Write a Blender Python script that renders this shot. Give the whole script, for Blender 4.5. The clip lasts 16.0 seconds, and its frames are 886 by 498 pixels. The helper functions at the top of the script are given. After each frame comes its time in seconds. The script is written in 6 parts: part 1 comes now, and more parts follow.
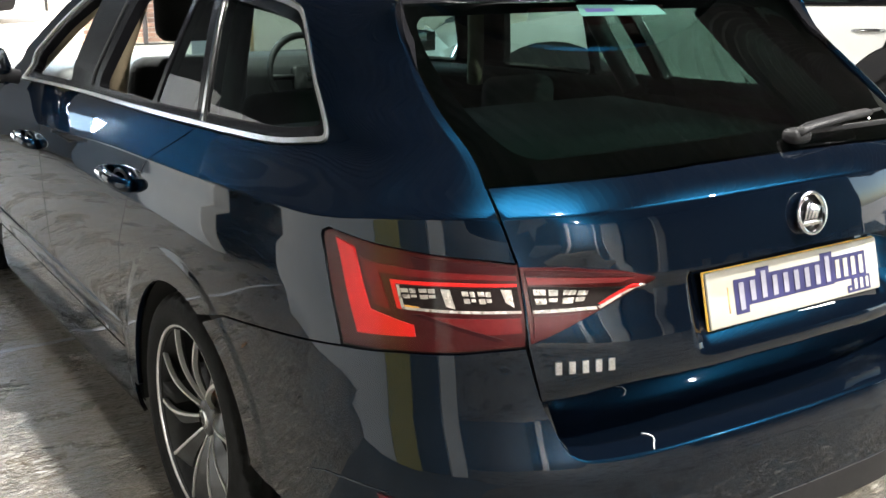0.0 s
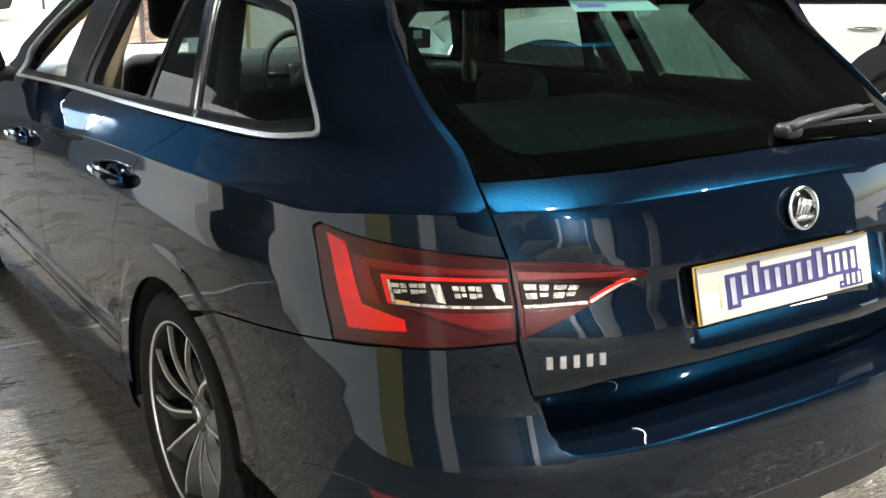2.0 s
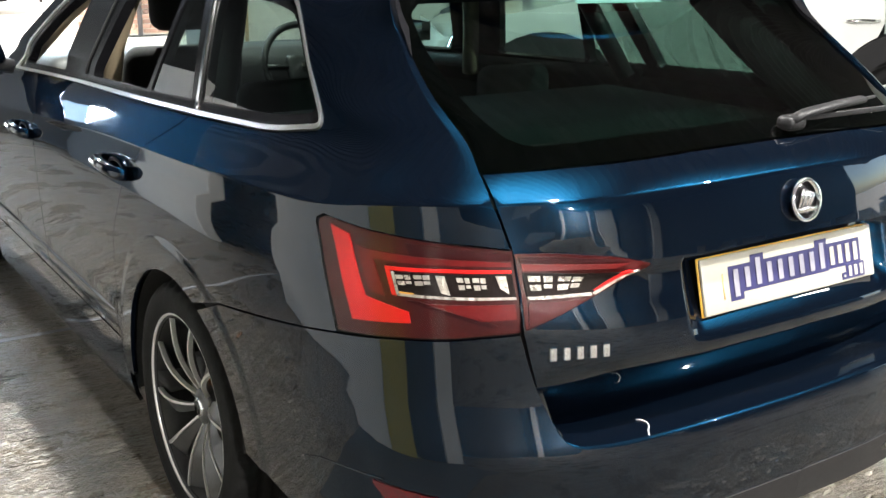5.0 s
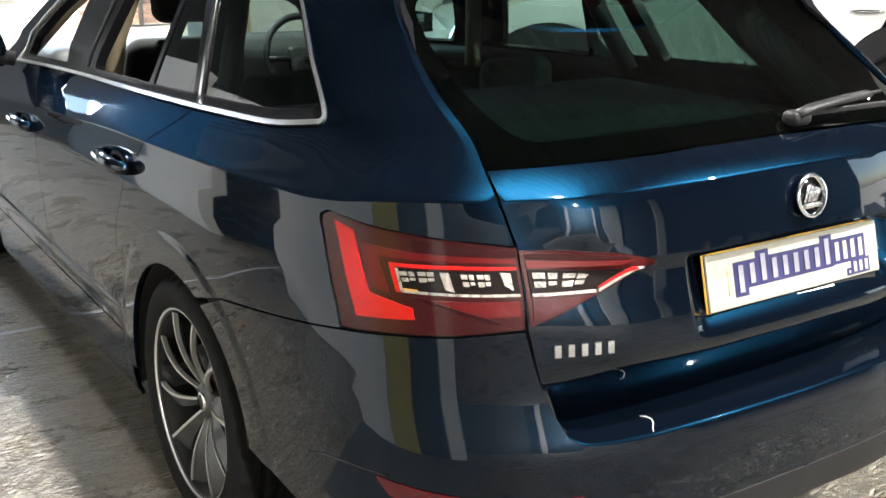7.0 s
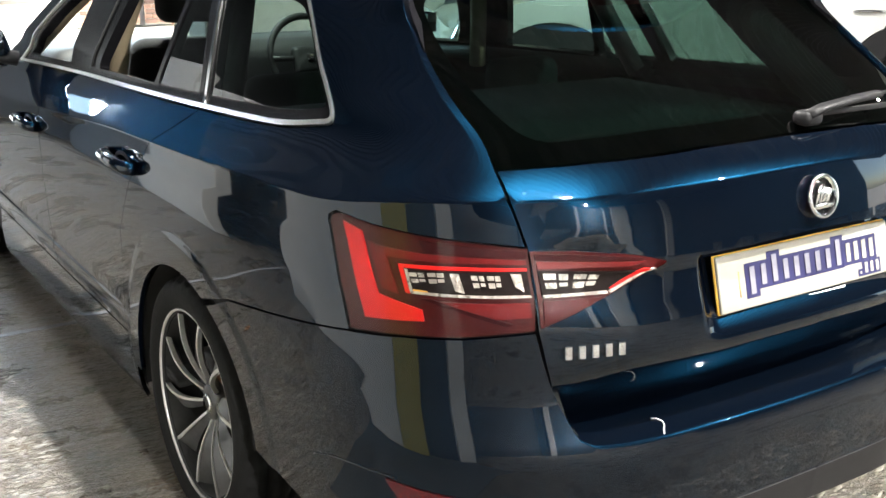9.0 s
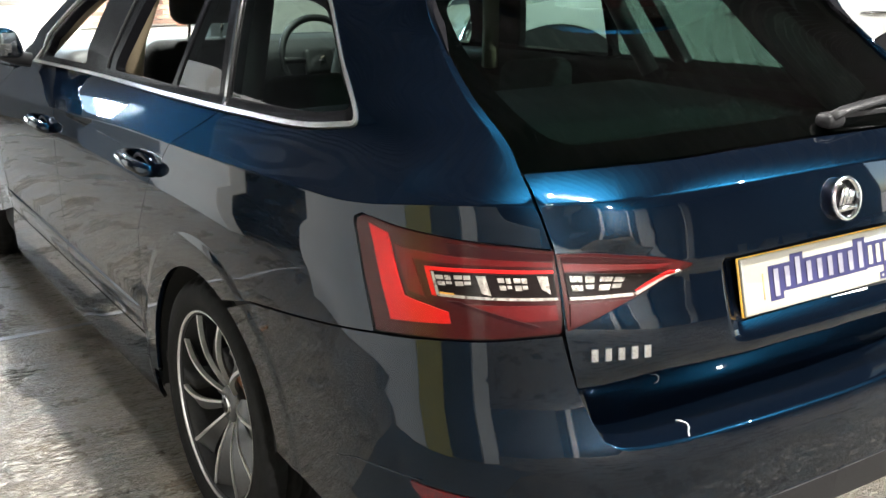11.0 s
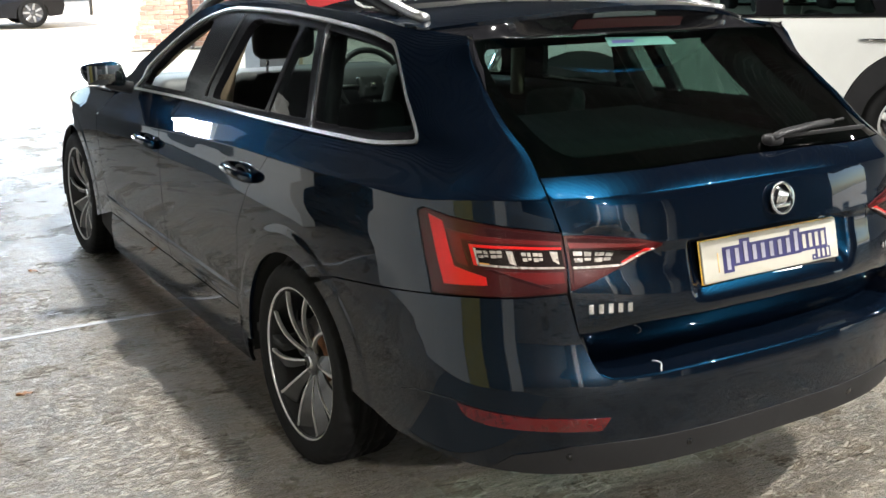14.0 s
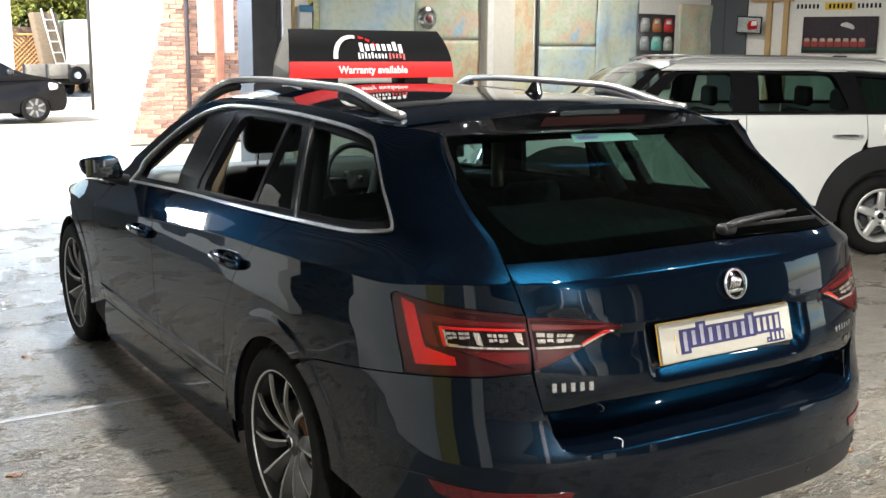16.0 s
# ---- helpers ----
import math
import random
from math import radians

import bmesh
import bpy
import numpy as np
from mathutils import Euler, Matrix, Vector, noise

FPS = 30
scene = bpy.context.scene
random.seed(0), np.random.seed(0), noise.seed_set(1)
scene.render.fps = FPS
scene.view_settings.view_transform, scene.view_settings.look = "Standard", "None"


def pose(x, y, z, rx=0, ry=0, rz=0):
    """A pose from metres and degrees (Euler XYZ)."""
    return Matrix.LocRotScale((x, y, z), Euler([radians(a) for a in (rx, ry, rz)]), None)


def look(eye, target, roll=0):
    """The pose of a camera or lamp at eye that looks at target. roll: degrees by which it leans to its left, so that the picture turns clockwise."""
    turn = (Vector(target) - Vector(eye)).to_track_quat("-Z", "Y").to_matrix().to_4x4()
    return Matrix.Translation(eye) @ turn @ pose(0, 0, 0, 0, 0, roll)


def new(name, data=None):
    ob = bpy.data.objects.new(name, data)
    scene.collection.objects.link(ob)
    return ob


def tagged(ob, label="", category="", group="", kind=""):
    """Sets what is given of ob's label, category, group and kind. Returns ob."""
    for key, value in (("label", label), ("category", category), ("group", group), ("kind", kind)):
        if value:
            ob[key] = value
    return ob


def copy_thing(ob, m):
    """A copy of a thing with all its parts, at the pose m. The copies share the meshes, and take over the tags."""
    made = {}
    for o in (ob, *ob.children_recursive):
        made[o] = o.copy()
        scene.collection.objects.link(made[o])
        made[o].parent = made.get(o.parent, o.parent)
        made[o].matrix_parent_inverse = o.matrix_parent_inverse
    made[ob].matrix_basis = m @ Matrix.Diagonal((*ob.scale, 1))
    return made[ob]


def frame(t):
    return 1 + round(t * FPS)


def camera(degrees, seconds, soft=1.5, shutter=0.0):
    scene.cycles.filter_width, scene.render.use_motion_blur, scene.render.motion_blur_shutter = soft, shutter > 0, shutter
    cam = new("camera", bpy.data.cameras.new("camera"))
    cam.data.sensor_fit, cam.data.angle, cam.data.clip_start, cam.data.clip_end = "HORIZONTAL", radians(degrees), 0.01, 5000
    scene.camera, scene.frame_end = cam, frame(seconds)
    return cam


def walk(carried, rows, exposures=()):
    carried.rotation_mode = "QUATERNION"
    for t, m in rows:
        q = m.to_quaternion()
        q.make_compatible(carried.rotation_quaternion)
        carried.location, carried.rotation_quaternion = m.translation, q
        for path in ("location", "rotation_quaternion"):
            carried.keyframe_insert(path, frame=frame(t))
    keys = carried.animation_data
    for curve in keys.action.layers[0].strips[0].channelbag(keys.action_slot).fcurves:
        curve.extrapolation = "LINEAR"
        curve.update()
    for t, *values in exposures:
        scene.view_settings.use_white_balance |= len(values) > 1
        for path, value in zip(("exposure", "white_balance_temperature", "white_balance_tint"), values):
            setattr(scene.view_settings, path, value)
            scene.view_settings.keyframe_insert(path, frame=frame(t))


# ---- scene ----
cam = camera(45.5, 16.0)
PATH = [
    (0, (-1.728, -1.284, 1.496), (-0.667, 0.321, 0.949), 0.6),
    (0.5, (-1.725, -1.306, 1.501), (-0.664, 0.299, 0.954), 0.6),
    (1, (-1.718, -1.308, 1.5), (-0.656, 0.296, 0.952), 0.6),
    (1.5, (-1.72, -1.291, 1.496), (-0.656, 0.312, 0.949), 0.6),
    (2, (-1.717, -1.292, 1.488), (-0.654, 0.31, 0.94), 0.6),
    (2.5, (-1.721, -1.29, 1.494), (-0.658, 0.312, 0.944), 0.6),
    (3, (-1.725, -1.292, 1.492), (-0.662, 0.31, 0.941), 0.6),
    (3.5, (-1.721, -1.296, 1.487), (-0.657, 0.305, 0.934), 0.6),
    (4, (-1.724, -1.295, 1.486), (-0.66, 0.304, 0.931), 0.6),
    (6.5, (-1.729, -1.277, 1.487), (-0.666, 0.316, 0.912), 0.6),
    (7, (-1.727, -1.276, 1.496), (-0.666, 0.318, 0.916), 0.6),
    (7.5, (-1.727, -1.266, 1.486), (-0.664, 0.326, 0.907), 0.6),
    (8, (-1.73, -1.268, 1.494), (-0.668, 0.325, 0.915), 0.6),
    (10.5, (-1.746, -1.231, 1.49), (-0.686, 0.363, 0.911), 0.6),
    (11, (-1.772, -1.232, 1.496), (-0.713, 0.363, 0.918), 0.6),
    (11.5, (-1.803, -1.257, 1.482), (-0.749, 0.342, 0.906), 0.6),
    (12, (-1.851, -1.36, 1.494), (-0.805, 0.245, 0.92), 0.6),
    (12.5, (-1.924, -1.51, 1.545), (-0.892, 0.104, 0.972), 0.6),
    (13, (-1.996, -1.598, 1.589), (-0.975, 0.023, 1.014), 0.6),
    (13.5, (-2.116, -1.697, 1.597), (-1.1, -0.071, 1.028), 0.5),
    (14, (-2.193, -1.819, 1.627), (-1.174, -0.188, 1.079), 0.4),
    (14.5, (-2.232, -1.968, 1.658), (-1.206, -0.326, 1.156), 0.4),
    (15, (-2.236, -2.013, 1.657), (-1.2, -0.36, 1.218), 0.4),
    (15.5, (-2.222, -2.01, 1.646), (-1.18, -0.349, 1.252), 0.5),
    (16, (-2.226, -1.998, 1.646), (-1.181, -0.334, 1.268), 0.5),
]
walk(cam, [(t, look(eye, target, roll)) for t, eye, target, roll in PATH],
     exposures=[(0.0, 2.26), (4.0, 2.32), (8.0, 2.38), (11.5, 2.42), (12.3, 2.34), (13.4, 2.0), (14.4, 1.75), (15.3, 1.62), (16.0, 1.6)])

# ---- world, sun, lamps ----
SUN_EL, SUN_AZ = 38.0, -112.0  # degrees; azimuth of the sun's place, clockwise from +y
world = bpy.data.worlds.new("sky")
scene.world = world
world.use_nodes = True
_n, _l = world.node_tree.nodes, world.node_tree.links
sky = _n.new("ShaderNodeTexSky")
sky.sky_type, sky.sun_disc = "NISHITA", False
sky.sun_elevation, sky.sun_rotation = radians(SUN_EL), radians(SUN_AZ)
_l.new(sky.outputs[0], _n["Background"].inputs[0])
_n["Background"].inputs[1].default_value = 0.15

sun_data = bpy.data.lights.new("sun", "SUN")
sun_data.energy, sun_data.angle, sun_data.color = 5.0, radians(0.53), (1.0, 0.95, 0.86)
sun = new("sun", sun_data)
_d = Vector((math.sin(radians(SUN_AZ)) * math.cos(radians(SUN_EL)), math.cos(radians(SUN_AZ)) * math.cos(radians(SUN_EL)), math.sin(radians(SUN_EL))))
sun.matrix_world = look(_d * 40, (0, 0, 0))


def lamp(x, y, z, watts, size, color=(1.0, 0.97, 0.92)):
    d = bpy.data.lights.new("ceiling_lamp", "AREA")
    d.shape, d.size, d.energy, d.color = "DISK", size, watts, color
    ob = new("ceiling_lamp_light", d)
    ob.matrix_world = pose(x, y, z)
    return ob


# added lamp for the yard's open sky, shining in under the garage door lintel
_d = bpy.data.lights.new("door_sky_lamp", "AREA")
_d.shape, _d.size, _d.size_y, _d.energy, _d.color = "RECTANGLE", 4.2, 2.6, 850, (0.72, 0.85, 1.0)
new("door_sky_lamp", _d).matrix_world = look((0.2, 10.3, 3.9), (-0.4, 5.4, 0.0))
# first two fit the car's shadow and highlight, the others are added for brightness
LAMPS = [(-0.36, 3.1, 92), (-0.25, -0.38, 55), (-1.25, -2.95, 10), (2.3, -1.7, 170), (3.6, 4.0, 6), (7.4, 2.6, 26), (6.3, 7.4, 44), (-1.2, -7.5, 470)]
for _x, _y, _w in LAMPS:
    lamp(_x, _y, 3.66, _w, 0.12)

# ---- materials ----
def mat(name, color, rough=0.5, metal=0.0, coat=0.0, spec=0.5, var=0.12, scale=9.0, bump=0.0, bump_scale=60.0, rough_var=0.1, tint=None, emit=None):
    """A surface with blotches and fine grain of its colour, varied roughness and a little relief."""
    m = bpy.data.materials.new(name)
    m.use_nodes = True
    n, l = m.node_tree.nodes, m.node_tree.links
    b = n["Principled BSDF"]
    b.inputs["Metallic"].default_value, b.inputs["Roughness"].default_value = metal, rough
    b.inputs["Specular IOR Level"].default_value = spec
    b.inputs["Coat Weight"].default_value, b.inputs["Coat Roughness"].default_value = coat, 0.03
    co = n.new("ShaderNodeTexCoord")
    big, fine = n.new("ShaderNodeTexNoise"), n.new("ShaderNodeTexNoise")
    big.inputs["Scale"].default_value, big.inputs["Detail"].default_value = scale, 6
    fine.inputs["Scale"].default_value, fine.inputs["Detail"].default_value = scale * 11, 4
    l.new(co.outputs["Object"], big.inputs["Vector"])
    l.new(co.outputs["Object"], fine.inputs["Vector"])
    add = n.new("ShaderNodeMath")
    add.operation = "ADD"
    l.new(big.outputs[0], add.inputs[0])
    l.new(fine.outputs[0], add.inputs[1])
    ramp = n.new("ShaderNodeMapRange")
    ramp.inputs[1].default_value, ramp.inputs[2].default_value = 0.7, 1.3
    ramp.inputs[3].default_value, ramp.inputs[4].default_value = 0, 1
    l.new(add.outputs[0], ramp.inputs[0])
    mix = n.new("ShaderNodeMix")
    mix.data_type = "RGBA"
    c = Vector(color[:3])
    other = Vector(tint) if tint else c * (1 + var)
    mix.inputs[6].default_value, mix.inputs[7].default_value = (*(c * (1 - var)), 1), (*other, 1)
    l.new(ramp.outputs[0], mix.inputs[0])
    l.new(mix.outputs[2], b.inputs["Base Color"])
    if rough_var:
        rr = n.new("ShaderNodeMapRange")
        rr.inputs[3].default_value, rr.inputs[4].default_value = max(0, rough * (1 - rough_var)), min(1, rough * (1 + rough_var))
        l.new(big.outputs[0], rr.inputs[0])
        l.new(rr.outputs[0], b.inputs["Roughness"])
    if bump:
        g, bp = n.new("ShaderNodeTexNoise"), n.new("ShaderNodeBump")
        g.inputs["Scale"].default_value, g.inputs["Detail"].default_value = bump_scale, 5
        l.new(co.outputs["Object"], g.inputs["Vector"])
        bp.inputs["Strength"].default_value, bp.inputs["Distance"].default_value = bump, 0.01
        l.new(g.outputs[0], bp.inputs["Height"])
        l.new(bp.outputs[0], b.inputs["Normal"])
    if emit:
        b.inputs["Emission Color"].default_value, b.inputs["Emission Strength"].default_value = (*emit[:3], 1), emit[3]
    return m


def glass_mat(name, tint, gloss=1.0, rough=0.0):
    """A thin pane: tinted see-through with a real reflection."""
    m = bpy.data.materials.new(name)
    m.use_nodes = True
    n, l = m.node_tree.nodes, m.node_tree.links
    n.remove(n["Principled BSDF"])
    tr, gl, mx = n.new("ShaderNodeBsdfTransparent"), n.new("ShaderNodeBsdfGlossy"), n.new("ShaderNodeMixShader")
    tr.inputs[0].default_value = (*tint, 1)
    gl.inputs["Roughness"].default_value = rough
    gl.inputs[0].default_value = (gloss, gloss, gloss, 1)
    # the same gloss on both sides of the thin pane, rising to the edge of sight
    lw, po, ma = n.new("ShaderNodeLayerWeight"), n.new("ShaderNodeMath"), n.new("ShaderNodeMath")
    lw.inputs[0].default_value = 0.5
    po.operation, po.inputs[1].default_value = "POWER", 5.0
    ma.operation, ma.inputs[1].default_value, ma.inputs[2].default_value = "MULTIPLY_ADD", 0.94, 0.06
    l.new(lw.outputs["Facing"], po.inputs[0])
    l.new(po.outputs[0], ma.inputs[0])
    l.new(ma.outputs[0], mx.inputs[0])
    l.new(tr.outputs[0], mx.inputs[1])
    l.new(gl.outputs[0], mx.inputs[2])
    l.new(mx.outputs[0], n["Material Output"].inputs["Surface"])
    return m


def paint_mat(name, body, flake, rough=0.32):
    """Metallic car paint: dull body colour, a broad coloured flake gloss, a clear lacquer over both."""
    m = bpy.data.materials.new(name)
    m.use_nodes = True
    n, l = m.node_tree.nodes, m.node_tree.links
    n.remove(n["Principled BSDF"])
    co, speck, dust = n.new("ShaderNodeTexCoord"), n.new("ShaderNodeTexNoise"), n.new("ShaderNodeTexNoise")
    speck.inputs["Scale"].default_value, speck.inputs["Detail"].default_value = 900, 2
    dust.inputs["Scale"].default_value, dust.inputs["Detail"].default_value = 5, 8
    l.new(co.outputs["Object"], speck.inputs[0])
    l.new(co.outputs["Object"], dust.inputs[0])
    mix = n.new("ShaderNodeMix")
    mix.data_type = "RGBA"
    mix.inputs[6].default_value, mix.inputs[7].default_value = (*[c * .55 for c in flake], 1), (*[c * 1.45 for c in flake], 1)
    l.new(speck.outputs[0], mix.inputs[0])
    df, fl, top, add, mx, fr = n.new("ShaderNodeBsdfDiffuse"), n.new("ShaderNodeBsdfGlossy"), n.new("ShaderNodeBsdfGlossy"), n.new("ShaderNodeAddShader"), n.new("ShaderNodeMixShader"), n.new("ShaderNodeFresnel")
    df.inputs[0].default_value = (*body, 1)
    l.new(mix.outputs[2], fl.inputs[0])
    fl.inputs["Roughness"].default_value, fl.distribution = rough, "BECKMANN"
    rr = n.new("ShaderNodeMapRange")
    rr.inputs[1].default_value, rr.inputs[2].default_value, rr.inputs[3].default_value, rr.inputs[4].default_value = .40, .75, .018, .05
    l.new(dust.outputs[0], rr.inputs[0])
    l.new(rr.outputs[0], top.inputs["Roughness"])
    top.inputs[0].default_value = (.95, .95, .95, 1)
    fr.inputs["IOR"].default_value = 1.46
    l.new(df.outputs[0], add.inputs[0])
    l.new(fl.outputs[0], add.inputs[1])
    l.new(fr.outputs[0], mx.inputs[0])
    l.new(add.outputs[0], mx.inputs[1])
    l.new(top.outputs[0], mx.inputs[2])
    l.new(mx.outputs[0], n["Material Output"].inputs["Surface"])
    return m


PAINT = paint_mat("metallic blue paint", (0.0010, 0.0020, 0.0042), (0.0004, 0.0050, 0.0110), 0.335)
WHITE_PAINT = mat("white car paint", (0.60, 0.61, 0.585), rough=0.3, coat=1.0, var=0.02)
BLACK_PAINT = mat("black car paint", (0.012, 0.013, 0.016), rough=0.3, coat=1.0, var=0.1)
GLOSS_BLACK = mat("gloss black plastic", (0.006, 0.006, 0.007), rough=0.10, var=0.2)
BLACK = mat("black plastic", (0.009, 0.009, 0.010), rough=0.55, spec=0.3, var=0.2, bump=0.1, bump_scale=300)
FRAME_BLACK = mat("black door frame", (0.006, 0.006, 0.007), rough=0.2, spec=0.12, var=0.2)
# near-black for underbody, gaps and cabin; their shade is in the colour
SHADOW = mat("shade-dark parts", (0.006, 0.006, 0.006), rough=0.9)
CERAMIC = mat("black glass print", (0.0012, 0.0012, 0.0012), rough=0.6, spec=0.02, var=0.2)
RUBBER = mat("tyre rubber", (0.006, 0.006, 0.006), rough=0.75, spec=0.15, var=0.25, bump=0.15, bump_scale=180)
CHROME = mat("chrome", (0.78, 0.79, 0.80), rough=0.14, metal=1.0, var=0.03)
TRIM_CHROME = mat("window trim chrome", (0.92, 0.92, 0.91), rough=0.30, metal=1.0, var=0.03)
SATIN = mat("satin aluminium", (0.32, 0.32, 0.32), rough=0.42, metal=1.0, var=0.06)
ALLOY = mat("machined alloy", (0.60, 0.59, 0.57), rough=0.34, metal=0.55, var=0.05)
ANTHRACITE = mat("anthracite wheel paint", (0.075, 0.075, 0.077), rough=0.38, metal=0.5, coat=0.3)
TINT = glass_mat("privacy glass", (0.15, 0.25, 0.22))
WIPER = mat("dull black wiper", (0.007, 0.007, 0.008), rough=0.5, spec=0.3, var=0.2)
SIDE_TINT = glass_mat("side glass", (0.36, 0.46, 0.42))
SCREEN = glass_mat("windscreen glass", (0.84, 0.90, 0.87))
CLEAR = glass_mat("car glass", (0.58, 0.72, 0.68))
RED_LENS = mat("red lamp lens", (0.10, 0.003, 0.004), rough=0.4, spec=0.2, var=0.1)
RED_DARK = mat("dark red lamp lens", (0.040, 0.0015, 0.002), rough=0.4, spec=0.2, var=0.2)
RED_GLOSS = mat("red bumper reflector", (0.07, 0.002, 0.003), rough=0.15, coat=0.6, var=0.2, scale=40)
RED_BRIGHT = mat("bright red reflector", (0.58, 0.011, 0.010), rough=0.4, spec=0.2, var=0.1)
PLATE_WHITE = mat("white acrylic plate", (0.33, 0.315, 0.27), rough=0.25, coat=0.4, var=0.03)
NAVY = mat("navy print", (0.02, 0.019, 0.07), rough=0.4)
MARK_GREY = mat("pale lavender print", (0.20, 0.195, 0.23), rough=0.4)
AMBER = mat("amber plate edge", (0.65, 0.36, 0.05), rough=0.4)
FABRIC = mat("black seat cloth", (0.014, 0.014, 0.015), rough=0.9, var=0.3, bump=0.2, bump_scale=400)
BEIGE = mat("beige pillar trim", (0.36, 0.29, 0.19), rough=0.8, var=0.08)
GREY_TRIM = mat("grey cabin plastic", (0.022, 0.022, 0.024), rough=0.6, var=0.15)
def floor_mat():
    """Brushed concrete, worn and stained, with a thin damp sheen in places."""
    mt = bpy.data.materials.new("worn brushed concrete")
    mt.use_nodes = True
    n, l = mt.node_tree.nodes, mt.node_tree.links
    b = n["Principled BSDF"]
    co = n.new("ShaderNodeTexCoord")

    def noise_at(scale, detail=6.0, stretch=None, rough=0.6):
        t = n.new("ShaderNodeTexNoise")
        t.inputs["Scale"].default_value, t.inputs["Detail"].default_value, t.inputs["Roughness"].default_value = scale, detail, rough
        if stretch:
            mp = n.new("ShaderNodeMapping")
            mp.vector_type = "TEXTURE"
            mp.inputs["Scale"].default_value, mp.inputs["Rotation"].default_value = stretch, (0, 0, radians(-9))
            l.new(co.outputs["Object"], mp.inputs[0])
            l.new(mp.outputs[0], t.inputs[0])
        else:
            l.new(co.outputs["Object"], t.inputs[0])
        return t

    def ramp(src, *stops):
        r = n.new("ShaderNodeValToRGB")
        els = r.color_ramp.elements
        while len(els) < len(stops):
            els.new(0.5)
        for e, (p, c) in zip(els, stops):
            e.position, e.color = p, (*c, 1)
        l.new(src, r.inputs[0])
        return r

    stains, blots, grit = noise_at(0.55, 8), noise_at(3.2, 8), noise_at(85, 8, None, 0.8)
    flecks = noise_at(6, 10, None, 0.7)
    brush = noise_at(46, 6, (12.0, 1.0, 1.0), 0.72)
    base = ramp(stains.outputs[0], (0.30, (0.165, 0.150, 0.128)), (0.52, (0.222, 0.209, 0.188)), (0.72, (0.280, 0.272, 0.256)))
    blot = ramp(blots.outputs[0], (0.30, (0.80, 0.76, 0.70)), (0.52, (0.97, 0.96, 0.94)), (0.72, (1.12, 1.11, 1.10)))
    grain = ramp(grit.outputs[0], (0.32, (0.38, 0.35, 0.31)), (0.52, (1.0, 1.0, 1.0)), (0.70, (1.5, 1.5, 1.46)))
    ridge = ramp(brush.outputs[0], (0.36, (0.50, 0.47, 0.44)), (0.50, (1.0, 1.0, 1.0)), (0.64, (1.32, 1.32, 1.34)))

    worn = ramp(flecks.outputs[0], (0.40, (1.06, 0.98, 0.88)), (0.56, (1.0, 1.0, 1.0)), (0.68, (0.74, 0.96, 1.02)))

    def times(a, c):
        x = n.new("ShaderNodeMix")
        x.data_type, x.blend_type, x.inputs[0].default_value = "RGBA", "MULTIPLY", 1.0
        l.new(a, x.inputs[6])
        l.new(c, x.inputs[7])
        return x.outputs[2]

    l.new(times(times(times(base.outputs[0], blot.outputs[0]), grain.outputs[0]), times(ridge.outputs[0], worn.outputs[0])), b.inputs["Base Color"])
    rg = ramp(blots.outputs[0], (0.34, (0.20, 0.20, 0.20)), (0.66, (0.42, 0.42, 0.42)))
    l.new(rg.outputs[0], b.inputs["Roughness"])
    add = n.new("ShaderNodeMath")
    add.operation, add.inputs[1].default_value = "MULTIPLY_ADD", 1.8
    l.new(brush.outputs[0], add.inputs[0])
    l.new(grit.outputs[0], add.inputs[2])
    bp = n.new("ShaderNodeBump")
    bp.inputs["Strength"].default_value, bp.inputs["Distance"].default_value = 1.0, 0.020
    l.new(add.outputs[0], bp.inputs["Height"])
    l.new(bp.outputs[0], b.inputs["Normal"])
    return mt


def map_mat(name, colors, scale=2.2):
    """Faded printed map paper: soft patches of land and sea under fine line work."""
    mt = bpy.data.materials.new(name)
    mt.use_nodes = True
    n, l = mt.node_tree.nodes, mt.node_tree.links
    b = n["Principled BSDF"]
    b.inputs["Roughness"].default_value = 0.6
    co, big, fine = n.new("ShaderNodeTexCoord"), n.new("ShaderNodeTexNoise"), n.new("ShaderNodeTexNoise")
    big.inputs["Scale"].default_value, big.inputs["Detail"].default_value = scale, 5
    fine.inputs["Scale"].default_value, fine.inputs["Detail"].default_value = scale * 9, 8
    l.new(co.outputs["Object"], big.inputs[0])
    l.new(co.outputs["Object"], fine.inputs[0])
    r = n.new("ShaderNodeValToRGB")
    els = r.color_ramp.elements
    while len(els) < len(colors):
        els.new(0.5)
    for k, (e, c) in enumerate(zip(els, colors)):
        e.position, e.color = 0.30 + 0.40 * k / (len(colors) - 1), (*c, 1)
    l.new(big.outputs[0], r.inputs[0])
    f = n.new("ShaderNodeValToRGB")
    f.color_ramp.elements[0].position, f.color_ramp.elements[0].color = 0.36, (0.90, 0.87, 0.82, 1)
    f.color_ramp.elements[1].position, f.color_ramp.elements[1].color = 0.55, (1, 1, 1, 1)
    l.new(fine.outputs[0], f.inputs[0])
    x = n.new("ShaderNodeMix")
    x.data_type, x.blend_type, x.inputs[0].default_value = "RGBA", "MULTIPLY", 1.0
    l.new(r.outputs[0], x.inputs[6])
    l.new(f.outputs[0], x.inputs[7])
    l.new(x.outputs[2], b.inputs["Base Color"])
    return mt


